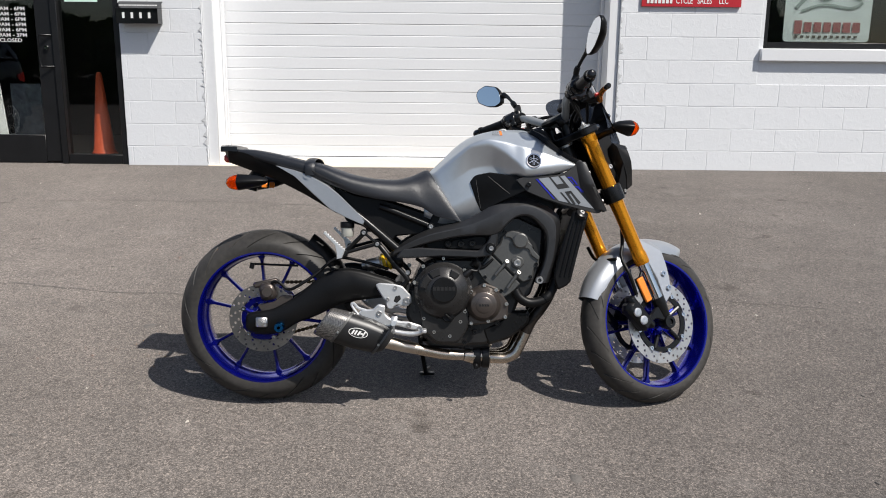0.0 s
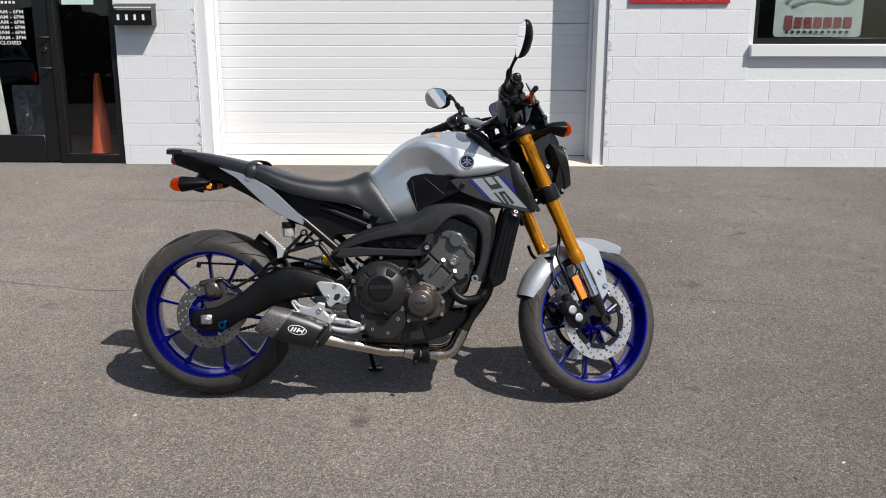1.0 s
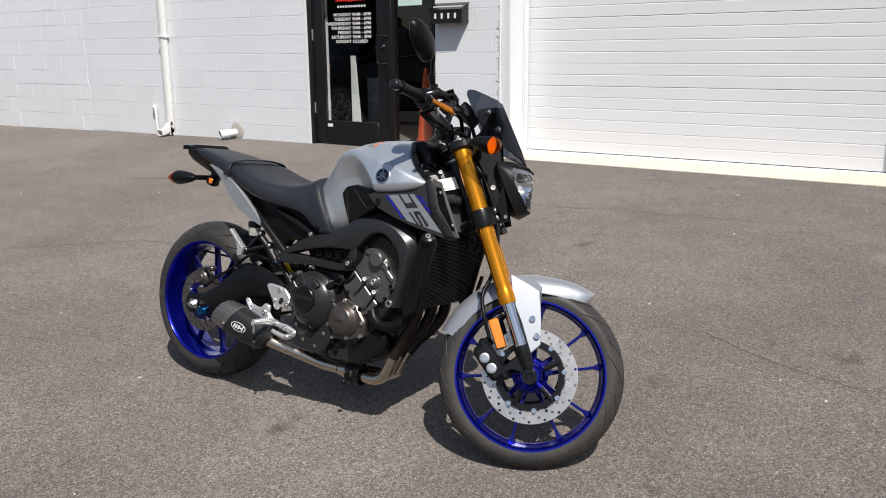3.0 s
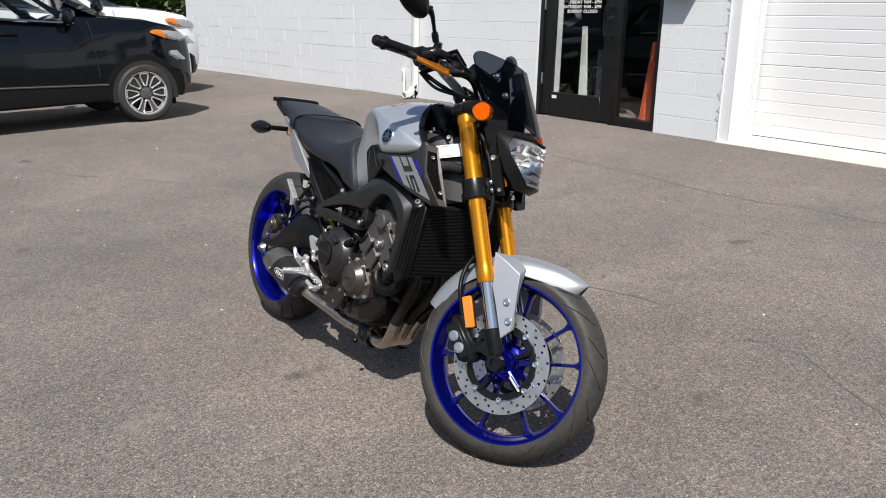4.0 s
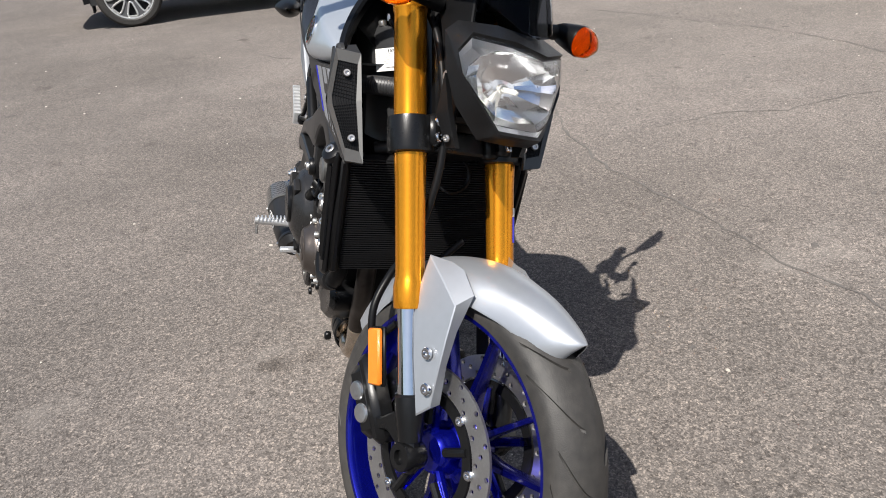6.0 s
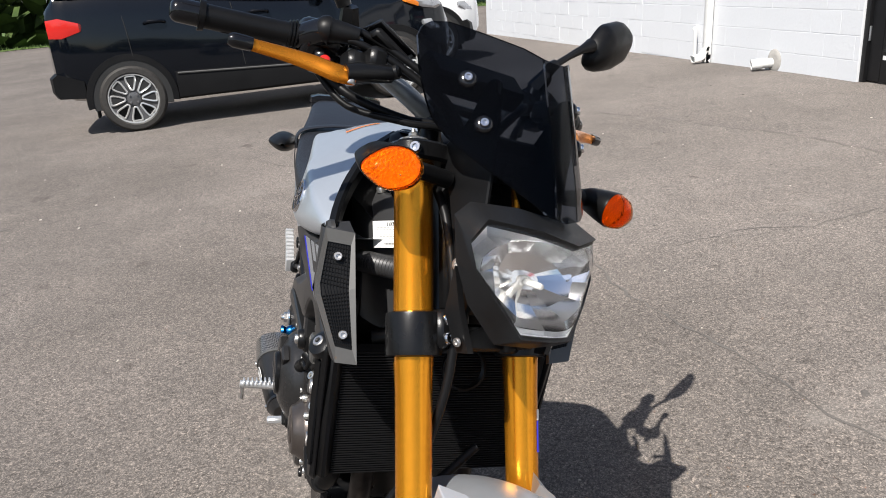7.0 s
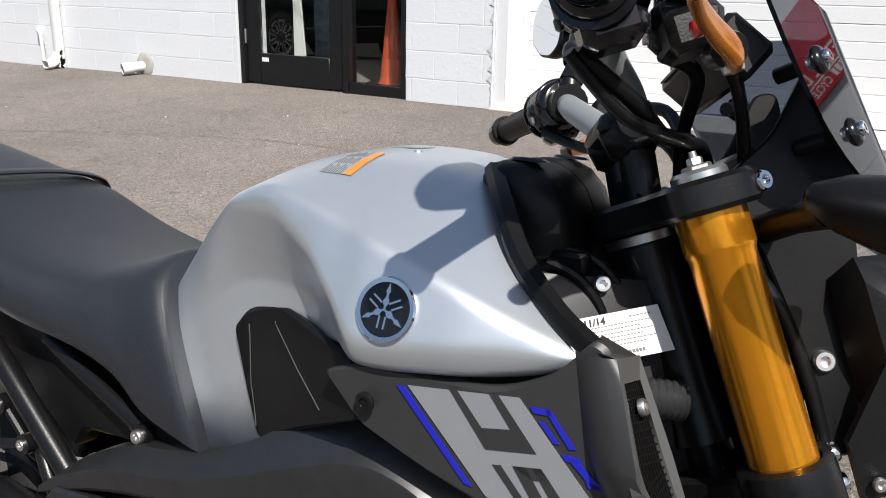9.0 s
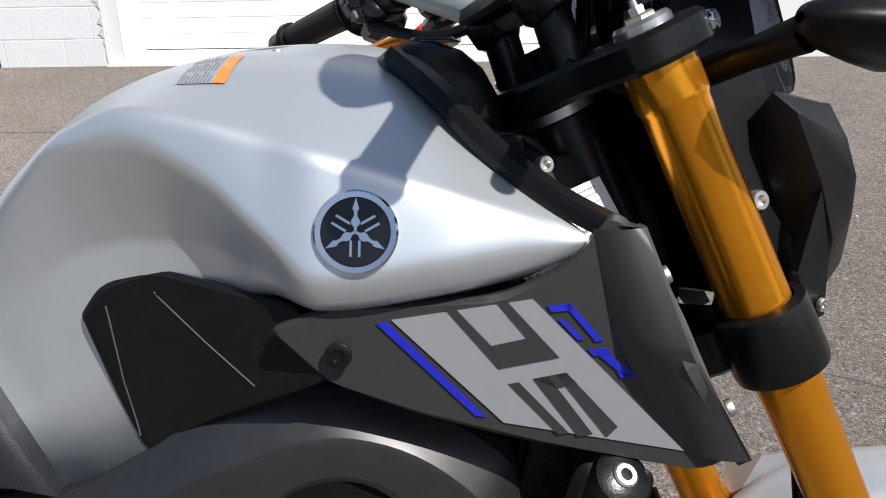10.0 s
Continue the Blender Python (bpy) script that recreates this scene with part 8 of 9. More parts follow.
        o = rounded([(-0.078, -0.022), (-0.064, 0.014), (-0.030, 0.040), (0.036, 0.043), (0.076, 0.024), (0.084, 0.002), (0.060, -0.030), (0.0, -0.043), (-0.050, -0.040)], 0.012, 3)
        bm = BM()
        rings = []
        for x, k, dy in ((0.012, 0.965, 0), (0.010, 1.0, 0), (0.0, 0.99, 0), (-0.012, 0.86, -0.004), (-0.022, 0.60, -0.010), (-0.026, 0.25, -0.016)):
            rings.append([(p * k + dy, q * k, x) for p, q in o])
        add_rings(bm, rings, mf)
        bpart("mirror_shell", bm, BLACK_P, "", True, st, 50)
        bm = BM()
        add_rings(bm, [[(p * k, q * k, x) for p, q in o] for x, k in ((0.0118, 0.93), (0.0126, 0.93))], mf)
        bpart("mirror_glass", bm, MIRROR, "mirror glass", True, st)
        # front signal
        signal(Vector((0.130, s * 0.2140, -0.0850)), Vector((0.83, s * 0.26, -0.50)), 0.0375, 0.0275, 0.084, True, "front_signal", s)
        bm = BM()
        add_tube(bm, [g(0.080, 0.08, -0.072), g(0.086, 0.14, -0.068), g(0.094, 0.185, -0.066)], [0.0125, 0.0115, 0.014], n=3, segs=12)
        bpart("signal_stem", bm, BLACK_P, "", True)
    # gauge
    bm = BM()
    gm = at(0.088, -0.040, 0.070) @ Matrix.Rotation(radians(-32), 4, "Y")
    add_box(bm, (0, 0, 0), (0.036, 0.172, 0.046), gm, 0.005)
    ga = bpart("gauge", bm, BLACK_P, "black digital gauge behind the screen", True)
    bm = BM()
    add_box(bm, (-0.002, 0, 0.0235), (0.028, 0.150, 0.002), gm)
    bpart("gauge_display", bm, BLACK_G, "", True, ga)
    # bracket that carries screen and lamp
    bm = BM()
    add_box(bm, (0.10, 0, -0.02), (0.03, 0.14, 0.03), I4, 0.006)
    hb = bpart("lamp_bracket", bm, BLACK_P, "", True)
    # Black blocks added to keep the gap between the forks dark.
    bm = BM()
    add_box(bm, (0.052, 0.0, -0.150), (0.024, 0.136, 0.200), I4, 0.008)
    add_box(bm, (0.068, -0.02, -0.105), (0.020, 0.070, 0.055), I4, 0.006)
    bpart("fork_gap_block", bm, BLACK_P, "black block added to darken the gap between the forks", True)
    bm = BM()
    add_lathe(bm, [(0.027, -0.058), (0.036, -0.058), (0.0365, -0.050), (0.030, -0.048), (0.027, -0.050)], I4, 24)
    bpart("bearing_nut", bm, STEEL, "", True)
    for s in (-1, 1):
        m = SIDE if s < 0 else Matrix.Scale(-1, 4, (0, 1, 0)) @ SIDE
        bm = BM()
        add_prism(bm, rounded([(0.05, -0.03), (0.11, 0.0), (0.155, 0.05), (0.175, 0.045), (0.168, -0.03), (0.15, -0.10), (0.13, -0.20), (0.10, -0.27), (0.07, -0.26), (0.085, -0.18), (0.075, -0.09)], 0.012), 0.066, 0.074, m, 0.002)
        bpart("bracket_plate", bm, BLACK_P, "", True, hb)
        for z in (0.044, -0.017):
            bm = BM()
            add_tube(bm, [(0.126, s * 0.075, z), (0.143, s * 0.094, z)], 0.007, n=2, segs=10)
            bpart("screen_post", bm, BLACK_P, "", True, hb)
    bolts(hb, [((0.096, s * 0.0745, -0.188), (0, s, 0)) for s in (-1, 1)], 0.009, 0.006, STEEL, True)
    # smoked screen: a narrow centre panel, a crease, and two broad flat sides
    def knot(v, table):
        for (a, fa), (b, fb) in zip(table, table[1:]):
            if v <= b:
                return fa + (fb - fa) * (v - a) / (b - a)
        return table[-1][1]
    fall = [(0.0, 0.0), (0.020, 0.001), (0.045, 0.012), (0.154, 0.096)]
    upper = [(0.0, 0.074), (0.020, 0.076), (0.045, 0.088), (0.090, 0.110), (0.120, 0.123), (0.138, 0.124), (0.148, 0.118), (0.154, 0.104)]
    lower = [(0.0, -0.142), (0.030, -0.136), (0.050, -0.118), (0.090, -0.078), (0.128, -0.038), (0.143, -0.012), (0.150, 0.020), (0.154, 0.060)]

    def sx(y, z):
        return 0.2200 - knot(abs(y), fall) - 0.085 * max(z + 0.10, 0)
    half = [0.0, 0.010, 0.020, 0.0325, 0.045, 0.060, 0.075, 0.090, 0.105, 0.120, 0.130, 0.138, 0.144, 0.149, 0.152, 0.154]
    bm = BM()
    rings = []
    for y in [-v for v in reversed(half[1:])] + half:
        zt, zb = knot(abs(y), upper), knot(abs(y), lower)
        zs = [zb + (zt - zb) * k / 5 for k in range(6)]
        rings.append([(sx(y, z), y, z) for z in zs] + [(sx(y, z) - 0.0035, y, z) for z in reversed(zs)])
    add_rings(bm, rings)
    sc = bpart("fly_screen", bm, SMOKE, "dark smoked fly screen", True, angle=14)
    for s in (-1, 1):
        for z, y in ((0.044, 0.106), (-0.017, 0.093)):
            p = Vector((sx(y, z), s * y, z))
            n = Vector((1, s * 0.77, 0.12)).normalized()
            bm = BM()
            add_lathe(bm, [(0.0001, 0.005), (0.008, 0.005), (0.011, 0.003), (0.0125, 0.0), (0.0125, -0.005)], aim(p, n), 22)
            bpart("screen_washer", bm, BLACK_G, "", True, sc)
            bm = BM()
            add_bolt(bm, p + n * 0.005, n, 0.0062, 0.004)
            bpart("screen_bolt", bm, CHROME, "", True, sc)
    # headlamp: a six-sided lens in a faceted shell with an overhanging brow
    def lx(y, z, d=0.0):
        return 0.229 - 5.2 * y * y - 0.42 * max(-0.185 - z, 0) - d
    lens = [(0.0, -0.177), (0.052, -0.162), (0.100, -0.147), (0.1145, -0.171), (0.107, -0.202), (0.083, -0.236), (0.045, -0.284), (0.0, -0.287)]

    def whole(half_pts):
        return half_pts + [(p[0], -p[1], p[2]) for p in reversed(half_pts[1:-1])]

    def fine(ring, k=4):
        """k steps along each straight edge of a ring."""
        pts = [Vector(p) for p in ring]
        return [a.lerp(b, i / k) for a, b in zip(pts, pts[1:] + pts[:1]) for i in range(k)]
    edge = whole([(lx(y, z), y, z) for y, z in lens])
    lip = whole([(0.2345, 0.0, -0.1715), (0.2215, 0.052, -0.1565), (0.174, 0.1005, -0.1400), (0.1605, 0.1195, -0.1675), (0.163, 0.1125, -0.203), (0.168, 0.0885, -0.239), (0.176, 0.049, -0.290), (0.184, 0.0, -0.293)])
    shoulder = whole([(0.205, 0.0, -0.1360), (0.180, 0.050, -0.1220), (0.136, 0.0915, -0.1120), (0.1300, 0.1140, -0.1300), (0.130, 0.1120, -0.190), (0.134, 0.0970, -0.243), (0.142, 0.0590, -0.294), (0.150, 0.0, -0.298)])
    rear = whole([(0.140, 0.0, -0.1400), (0.130, 0.045, -0.1320), (0.118, 0.0760, -0.1250), (0.114, 0.0860, -0.1420), (0.112, 0.0840, -0.190), (0.114, 0.0720, -0.235), (0.120, 0.0430, -0.275), (0.125, 0.0, -0.280)])
    bm = BM()
    back = [(x - 0.006, y * 0.97, -0.21 + (z + 0.21) * 0.96) for x, y, z in edge]
    soft_lip = [tuple(Vector(p).lerp(Vector(q), 0.10)) for p, q in zip(lip, shoulder)]
    soft_in = [tuple(Vector(p).lerp(Vector(q), 0.22) + Vector((0.003, 0, 0))) for p, q in zip(lip, edge)]
    soft_sh = [tuple(Vector(p).lerp(Vector(q), 0.10)) for p, q in zip(shoulder, rear)]
    add_rings(bm, [back, edge, soft_in, soft_lip, shoulder, soft_sh, rear], caps=False)
    bm.faces.new([v for v in bm.verts[-len(edge):]])
    hd = bpart("headlamp", bm, SHELL, "angular headlamp in a dark grey shell", True, angle=48)
    # reflector: a ribbed pocket round a bowl of large flat facets
    c = Vector((0.0, 0.0, -0.214))
    out1 = fine([(lx(y, z) - 0.006, y * 0.975, -0.214 + (z + 0.214) * 0.965) for x, y, z in edge], 4)
    k = len(out1)

    def bowl(ky, kz, x):
        return [Vector((x, ky * math.copysign(abs(math.cos(a)) ** 0.8, math.cos(a)), c.z + kz * math.copysign(abs(math.sin(a)) ** 0.8, math.sin(a)))) for a in [math.atan2((p.z - c.z) / 0.055, p.y / 0.08) for p in out1]]
    bm = BM()
    mouth = bowl(0.085, 0.058, 0.170)
    mouth = [Vector((min(p.x, q.x - 0.012), p.y, max(p.z, -0.272))) for p, q in zip(mouth, out1)]
    add_rings(bm, [out1, [p.lerp(q, 0.5) + Vector((-0.010, 0, 0)) for p, q in zip(out1, mouth)], mouth], caps=False)
    bpart("lamp_surround", bm, LAMP_IN, "pale ribbed pocket inside the lamp", True, hd, 4)
    bm = BM()
    step = 4
    few = [mouth[i] for i in range(0, k, step)]

    def zone(kk, x):
        return [Vector((x, p.y * kk, c.z + (p.z - c.z) * kk + (0.170 - x) * 0.40)) for p in few]
    add_rings(bm, [few, zone(0.86, 0.155), zone(0.56, 0.139), zone(0.22, 0.130), zone(0.03, 0.129)], caps=False)
    bpart("reflector", bm, REFLECT, "faceted chrome reflector", True, hd, 3)
    bm = BM()
    add_lathe(bm, [(0.0001, 0.036), (0.0036, 0.035), (0.0046, 0.031), (0.0046, 0.0)], aim((0.126, 0, -0.198), (0.92, 0, -0.39)), 16)
    add_lathe(bm, [(0.0058, 0.008), (0.008, 0.007), (0.0085, 0.004), (0.007, 0.0)], aim((0.125, 0, -0.198), (0.92, 0, -0.39)), 20)
    bpart("bulb", bm, BULB, "", True, hd)
    bm = BM()
    for d in (0.0, 0.0025):
        rings = []
        for q in (1.0, 0.8, 0.6, 0.4, 0.2, 0.02):
            ring = []
            for p in fine(edge, 4):
                y, z = p.y * q, -0.214 + (p.z + 0.214) * q
                ring.append((lx(y, z) + 0.0006 - d, y, z))
            rings.append(ring)
        add_rings(bm, rings, caps=False)
    ln = bpart("lamp_lens", bm, CLEAR, "clear lamp lens", True, hd, 60)
    ln.visible_shadow = False
    # side fins below the lamp
    for s in (-1, 1):
        bm = BM()
        add_rings(bm, [[(x, s * (y - t), z) for x, y, z in ((0.128, 0.112, -0.195), (0.122, 0.100, -0.250), (0.114, 0.078, -0.305), (0.094, 0.080, -0.303), (0.090, 0.096, -0.250))] for t in (0.0, 0.010)])
        bpart("lamp_fin", bm, SHELL, "", True, hd)
        bolts(hd, [((0.106, s * 0.088, -0.290), (0, s, -0.2))], 0.006, 0.004, STEEL, True)
    # cables
    for pts, r in (([(0.032, -0.12, 0.08), (0.06, -0.09, 0.06), (0.05, -0.03, 0.02), (0.03, 0.0, -0.06)], 0.0065),
                   ([(0.034, -0.208, 0.118), (0.042, -0.194, 0.115), (0.061, -0.154, 0.092), (0.084, -0.107, 0.052), (0.085, -0.06, -0.02), (0.05, -0.03, -0.12)], 0.0052),
                   ([(0.034, -0.212, 0.102), (0.042, -0.200, 0.099), (0.062, -0.152, 0.076), (0.083, -0.104, 0.036), (0.082, -0.055, -0.03), (0.05, -0.025, -0.13)], 0.0052),
                   ([(-0.045, -0.2, 0.085), (-0.01, -0.17, 0.045), (0.02, -0.10, 0.020), (0.055, -0.04, 0.01), (0.06, 0, -0.06)], 0.0065),
                   ([(-0.05, -0.205, 0.085), (-0.02, -0.175, 0.035), (0.03, -0.115, 0.012), (0.06, -0.05, 0.0), (0.065, 0, -0.07)], 0.005),
                   ([(0.03, 0.13, 0.08), (0.07, 0.08, 0.06), (0.06, 0.02, 0.0), (0.03, 0.0, -0.08)], 0.0065),
                   ([(-0.04, 0.2, 0.09), (0.0, 0.15, 0.05), (0.06, 0.08, 0.03), (0.06, 0.03, -0.06)], 0.006),
                   ([(0.09, -0.05, -0.06), (0.085, -0.055, -0.16), (0.065, -0.045, -0.24), (0.03, -0.03, -0.29)], 0.008)):
        bm = BM()
        add_tube(bm, pts, r)
        bpart("control_cable", bm, BLACK_P, "", True, bar)


front_end()

# ---- parked cars: x ahead from the rear axle, y to the left, z up from the ground ----
CAR_BLACK = mat("black car paint", (0.0030, 0.0042, 0.0068), 0.07, 0.0, 0.1, 3, 20, coat=0.1, rvary=0.02, spec=0.38)
CAR_WHITE = mat("white car paint", (0.78, 0.79, 0.80), 0.16, 0.0, 0.02, 3, 20, coat=0.8, rvary=0.03)
CAR_BLUE = mat("dark blue car paint", (0.012, 0.02, 0.05), 0.16, 0.1, 0.1, coat=0.8)
CLAD = mat("dark grey bumper plastic", (0.006, 0.006, 0.0065), 0.5, 0.0, 0.12, 6, 100, 0.15, 300, spec=0.18)
RIM_A = mat("machined alloy", (0.78, 0.78, 0.77), 0.3, 0.75, 0.08)
RIM_D = mat("dark grey wheel paint", (0.14, 0.14, 0.145), 0.35, 0.5, 0.1)


def thin_glass(name, tint):
    """A thin pane: clear tint seen through, with a mirror's share by the angle."""
    mt = bpy.data.materials.new(name)
    mt.use_nodes = True
    n, l = mt.node_tree.nodes, mt.node_tree.links
    n.remove(n["Principled BSDF"])
    tr, gl, fr, mx = n.new("ShaderNodeBsdfTransparent"), n.new("ShaderNodeBsdfGlossy"), n.new("ShaderNodeFresnel"), n.new("ShaderNodeMixShader")
    tr.inputs["Color"].default_value = (*tint, 1)
    gl.inputs["Roughness"].default_value = 0.01
    fr.inputs["IOR"].default_value = 1.5
    l.new(fr.outputs["Fac"], mx.inputs["Fac"])
    l.new(tr.outputs["BSDF"], mx.inputs[1])
    l.new(gl.outputs["BSDF"], mx.inputs[2])
    l.new(mx.outputs["Shader"], n["Material Output"].inputs["Surface"])
    return mt


TINT = thin_glass("car glass", (0.82, 0.86, 0.86))
TINT_D = thin_glass("dark privacy glass", (0.42, 0.43, 0.44))
TRIM_IN = mat("dark car interior", (0.02, 0.02, 0.022), 0.7)
LAMP = mat("lamp cluster", (0.46, 0.47, 0.49), 0.10, 0.7, 0.12, 9, 30, coat=0.8)


def car(name, label, paint, m, body, cabin, wb=2.68, wheel_r=0.328, detail=True):
    c = thing(name, label, "car", m)
    bm = BM()
    rings = []
    st = [(x, spl) for x, *spl in body]
    pts = [(x, w, zb, zt) for x, w, zb, zt in body]
    dense = []
    for (x0, a0, b0, c0), (x1, a1, b1, c1) in zip(pts, pts[1:]):
        for i in range(3):
            t = i / 3
            dense.append((x0 + (x1 - x0) * t, a0 + (a1 - a0) * t, b0 + (b1 - b0) * t, c0 + (c1 - c0) * t))
    dense.append(pts[-1])
    for x, w, zb, zt in dense:
        h = zt - zb
        half = [(w * 0.80, zb), (w * 0.955, zb + 0.05 * h), (w * 0.985, zb + 0.22 * h), (w, zb + 0.45 * h), (w * 0.992, zb + 0.66 * h), (w * 0.965, zb + 0.80 * h), (w * 0.95, zb + 0.92 * h), (w * 0.90, zt - 0.01), (w * 0.70, zt + 0.012), (w * 0.35, zt + 0.03)]
        rings.append([(x, -y, z) for y, z in half] + [(x, y, z) for y, z in reversed(half)])
    add_rings(bm, rings)
    part("body", bm, paint, c, angle=35)
    # cabin: a roof skin on pillars, panes between them
    bm = BM()
    rings = []
    for x, wb_, zb, wt, zt in cabin:
        if x > 1.3:
            break
        half = [(wt + 0.015, zt - 0.045), (wt - 0.04, zt - 0.008), (wt * 0.6, zt + 0.012), (0.08, zt + 0.02)]
        top = [(x, -y, z) for y, z in half] + [(x, y, z) for y, z in reversed(half)]
        rings.append(top + [(x, y * 0.97, z - 0.03) for x, y, z in reversed(top)])
    add_rings(bm, rings)
    part("roof", bm, paint, c, angle=35)

    def side_at(x, u):
        """A place on the cabin's side, u from the belt to the roof."""
        for (x0, *a), (x1, *b) in zip(cabin, cabin[1:]):
            if x0 <= x <= x1:
                t = (x - x0) / (x1 - x0)
                w0, z0, w1, z1 = (p + (q - p) * t for p, q in zip(a, b))
                mid_w, mid_z = w0 * 0.5 + w1 * 0.5 + 0.02, (z0 + z1) / 2
                if u < 0.5:
                    return w0 + (mid_w - w0) * u * 2, z0 + (mid_z - z0) * u * 2
                return mid_w + (w1 + 0.015 - mid_w) * (u * 2 - 1), mid_z + (z1 - 0.045 - mid_z) * (u * 2 - 1)
        return cabin[0][1], cabin[0][2]
    for s in (-1, 1):
        for x0, x1, x2, x3, name2, mt in ((-0.66, -0.42, -0.30, -0.52, "rear_pillar", paint), (-0.42, -0.05, -0.14, -0.30, "rear_quarter_window", TINT_D), (-0.05, 0.05, 0.21, -0.14, "quarter_pillar", paint), (0.05, 0.88, 0.85, 0.21, "rear_window", TINT_D),
                                          (0.88, 1.07, 1.02, 0.85, "door_pillar", BLACK_P), (1.07, 1.98, 1.44, 1.02, "front_window", TINT), (1.98, 2.27, 1.52, 1.44, "screen_pillar", paint)):
            bm = BM()
            layers = []
            for th in (0.0, 0.03) if mt not in (TINT, TINT_D) else (0.010,):
                grid = []
                for j in range(7):
                    row = []
                    for i in range(7):
                        lo, hi = x0 + (x1 - x0) * i / 6, x3 + (x2 - x3) * i / 6
                        x = lo + (hi - lo) * j / 6
                        y, z = side_at(x, j / 6)
                        row.append((x, s * (y - th), z))
                    grid.append(row)
                layers.append(grid)
            for grid in layers:
                add_rings(bm, grid, closed=False, caps=False)
            if len(layers) > 1:
                for a, b in zip(layers[0], layers[1]):
                    add_faces(bm, [a[0], b[0]], [])
                for col in (0, -1):
                    add_rings(bm, [[r[col] for r in layers[0]], [r[col] for r in layers[1]]], closed=False, caps=False)
            part(name2, bm, mt, c)
        bm = BM()
        add_tube(bm, [(x, s * (side_at(x, 0.0)[0] + 0.012), side_at(x, 0.0)[1] + 0.015) for x in (-0.5, 0.0, 0.5, 1.0, 1.5, 2.0)], 0.010, n=3, segs=6)
        part("belt_trim", bm, CHROME if detail else BLACK_P, c)
    # windscreen
    xs = [q for q in cabin if q[0] >= 1.25]
    xs[0] = (1.25,) + tuple(xs[0][1:])
    bm = BM()
    grid = []
    for x, wb_, zb, wt, zt in xs:
        grid.append([(x + 0.012, y * wt * 0.95, zt + 0.016 - 0.012 * abs(y)) for y in (-1, -0.6, -0.2, 0.2, 0.6, 1)])
    add_rings(bm, grid, closed=False, caps=False)
    part("windscreen", bm, TINT, c)
    # seats behind the glass
    for x, y, zt in ((1.12, -0.37, 1.40), (1.12, 0.37, 1.40), (0.20, -0.38, 1.38), (0.20, 0.38, 1.38)):
        bm = BM()
        add_box(bm, (x, y, zt - 0.16), (0.14, 0.46, 0.42), Matrix.Identity(4), 0.05)
        add_box(bm, (x - 0.05, y, zt + 0.13), (0.09, 0.26, 0.17), Matrix.Identity(4), 0.035)
        part("seat", bm, TRIM_IN, c)
    bm = BM()
    add_box(bm, (1.92, 0, 1.12), (0.35, 1.40, 0.14), I4, 0.05)
    part("dashboard", bm, TRIM_IN, c)
    # wheels
    W = max(p[1] for p in body)
    for x in (-0.05, wb):
        for s in (-1, 1):
            f = at(x, s * (W + 0.012), wheel_r, SIDE if s < 0 else SIDE @ Matrix.Rotation(math.pi, 4, "X"))
            bm = BM()
            add_lathe(bm, [(wheel_r * 0.74, 0.0), (wheel_r * 0.79, 0.012), (wheel_r * 0.92, 0.010), (wheel_r * 0.985, -0.010), (wheel_r, -0.04), (wheel_r, -0.17), (wheel_r * 0.95, -0.20), (wheel_r * 0.6, -0.20)], f, 48)
            ty = part("wheel", bm, RUBBER, c)
            bm = BM()
            add_lathe(bm, [(wheel_r * 0.66, -0.10), (wheel_r * 0.70, -0.02), (wheel_r * 0.72, 0.002), (wheel_r * 0.765, 0.003), (wheel_r * 0.75, -0.05)], f, 48)
            rim = part("rim", bm, RIM_A, ty, "machined alloy rim")
            ri, ro = 0.085, wheel_r * 0.69

            def pol(r, deg):
                return (r * math.cos(radians(deg)), r * math.sin(radians(deg)))
            bm = BM()
            for i in range(8):
                g = f @ Matrix.Rotation(radians(45 * i), 4, "Z")
                add_prism(bm, [pol(ri * 0.7, 0), pol(ri, 10), pol(ro * 0.8, 14.5), pol(ro * 1.03, 13), pol(ro * 1.05, 32), pol(ro * 0.8, 30.5), pol(ri, 35), pol(ri * 0.7, 45)], -0.045, -0.012, g)
            add_lathe(bm, [(0.0001, -0.006), (0.030, -0.006), (0.066, -0.012), (0.070, -0.04)], f, 24)
            part("wheel_spider", bm, RIM_D, ty, "dark grey eight-spoke wheel face")
            for i in range(8):
                g = f @ Matrix.Rotation(radians(45 * i), 4, "Z")
                o = rounded([pol(ri, -9), pol(ro * 0.82, -14), pol(ro, -12), pol(ro, 12), pol(ro * 0.82, 14), pol(ri, 9)], 0.02, 3)
                bm = BM()
                add_tube(bm, [(a, b, -0.011) for a, b in o], 0.0095, g, 6, 1, closed=True)
                part("spoke_edge", bm, RIM_A, ty)
            for i in range(4):
                bm = BM()
                a, b = pol(0.05, 45 + 90 * i)
                add_hex(bm, f @ Vector((a, b, -0.009)), f.to_3x3() @ Vector((0, 0, 1)), 0.011, 0.014)
                part("lug_nut", bm, CHROME, ty)
            bm = BM()
            add_lathe(bm, [(0.0001, -0.07), (wheel_r * 0.70, -0.07)], f, 32)
            part("brake_drum", bm, BLACK_M, ty)
            # arch: a half ring of cladding, and a flat black sheet for the well's shade
            def arch(r0, d0, r1, d1, k=26):
                return [[f @ Vector((r * math.cos(t), r * math.sin(t) * (1 if s < 0 else -1), d)) for r, d in ((r0, d0 - 0.05), (r0, d0), (r1, d1), (r1 + 0.01, d1 - 0.04))] for t in [radians(-8 + 196 * i / k) for i in range(k + 1)]]
            bm = BM()
            add_rings(bm, arch(wheel_r * 1.16, -0.006, wheel_r * 1.34, -0.010), closed=False, caps=False)
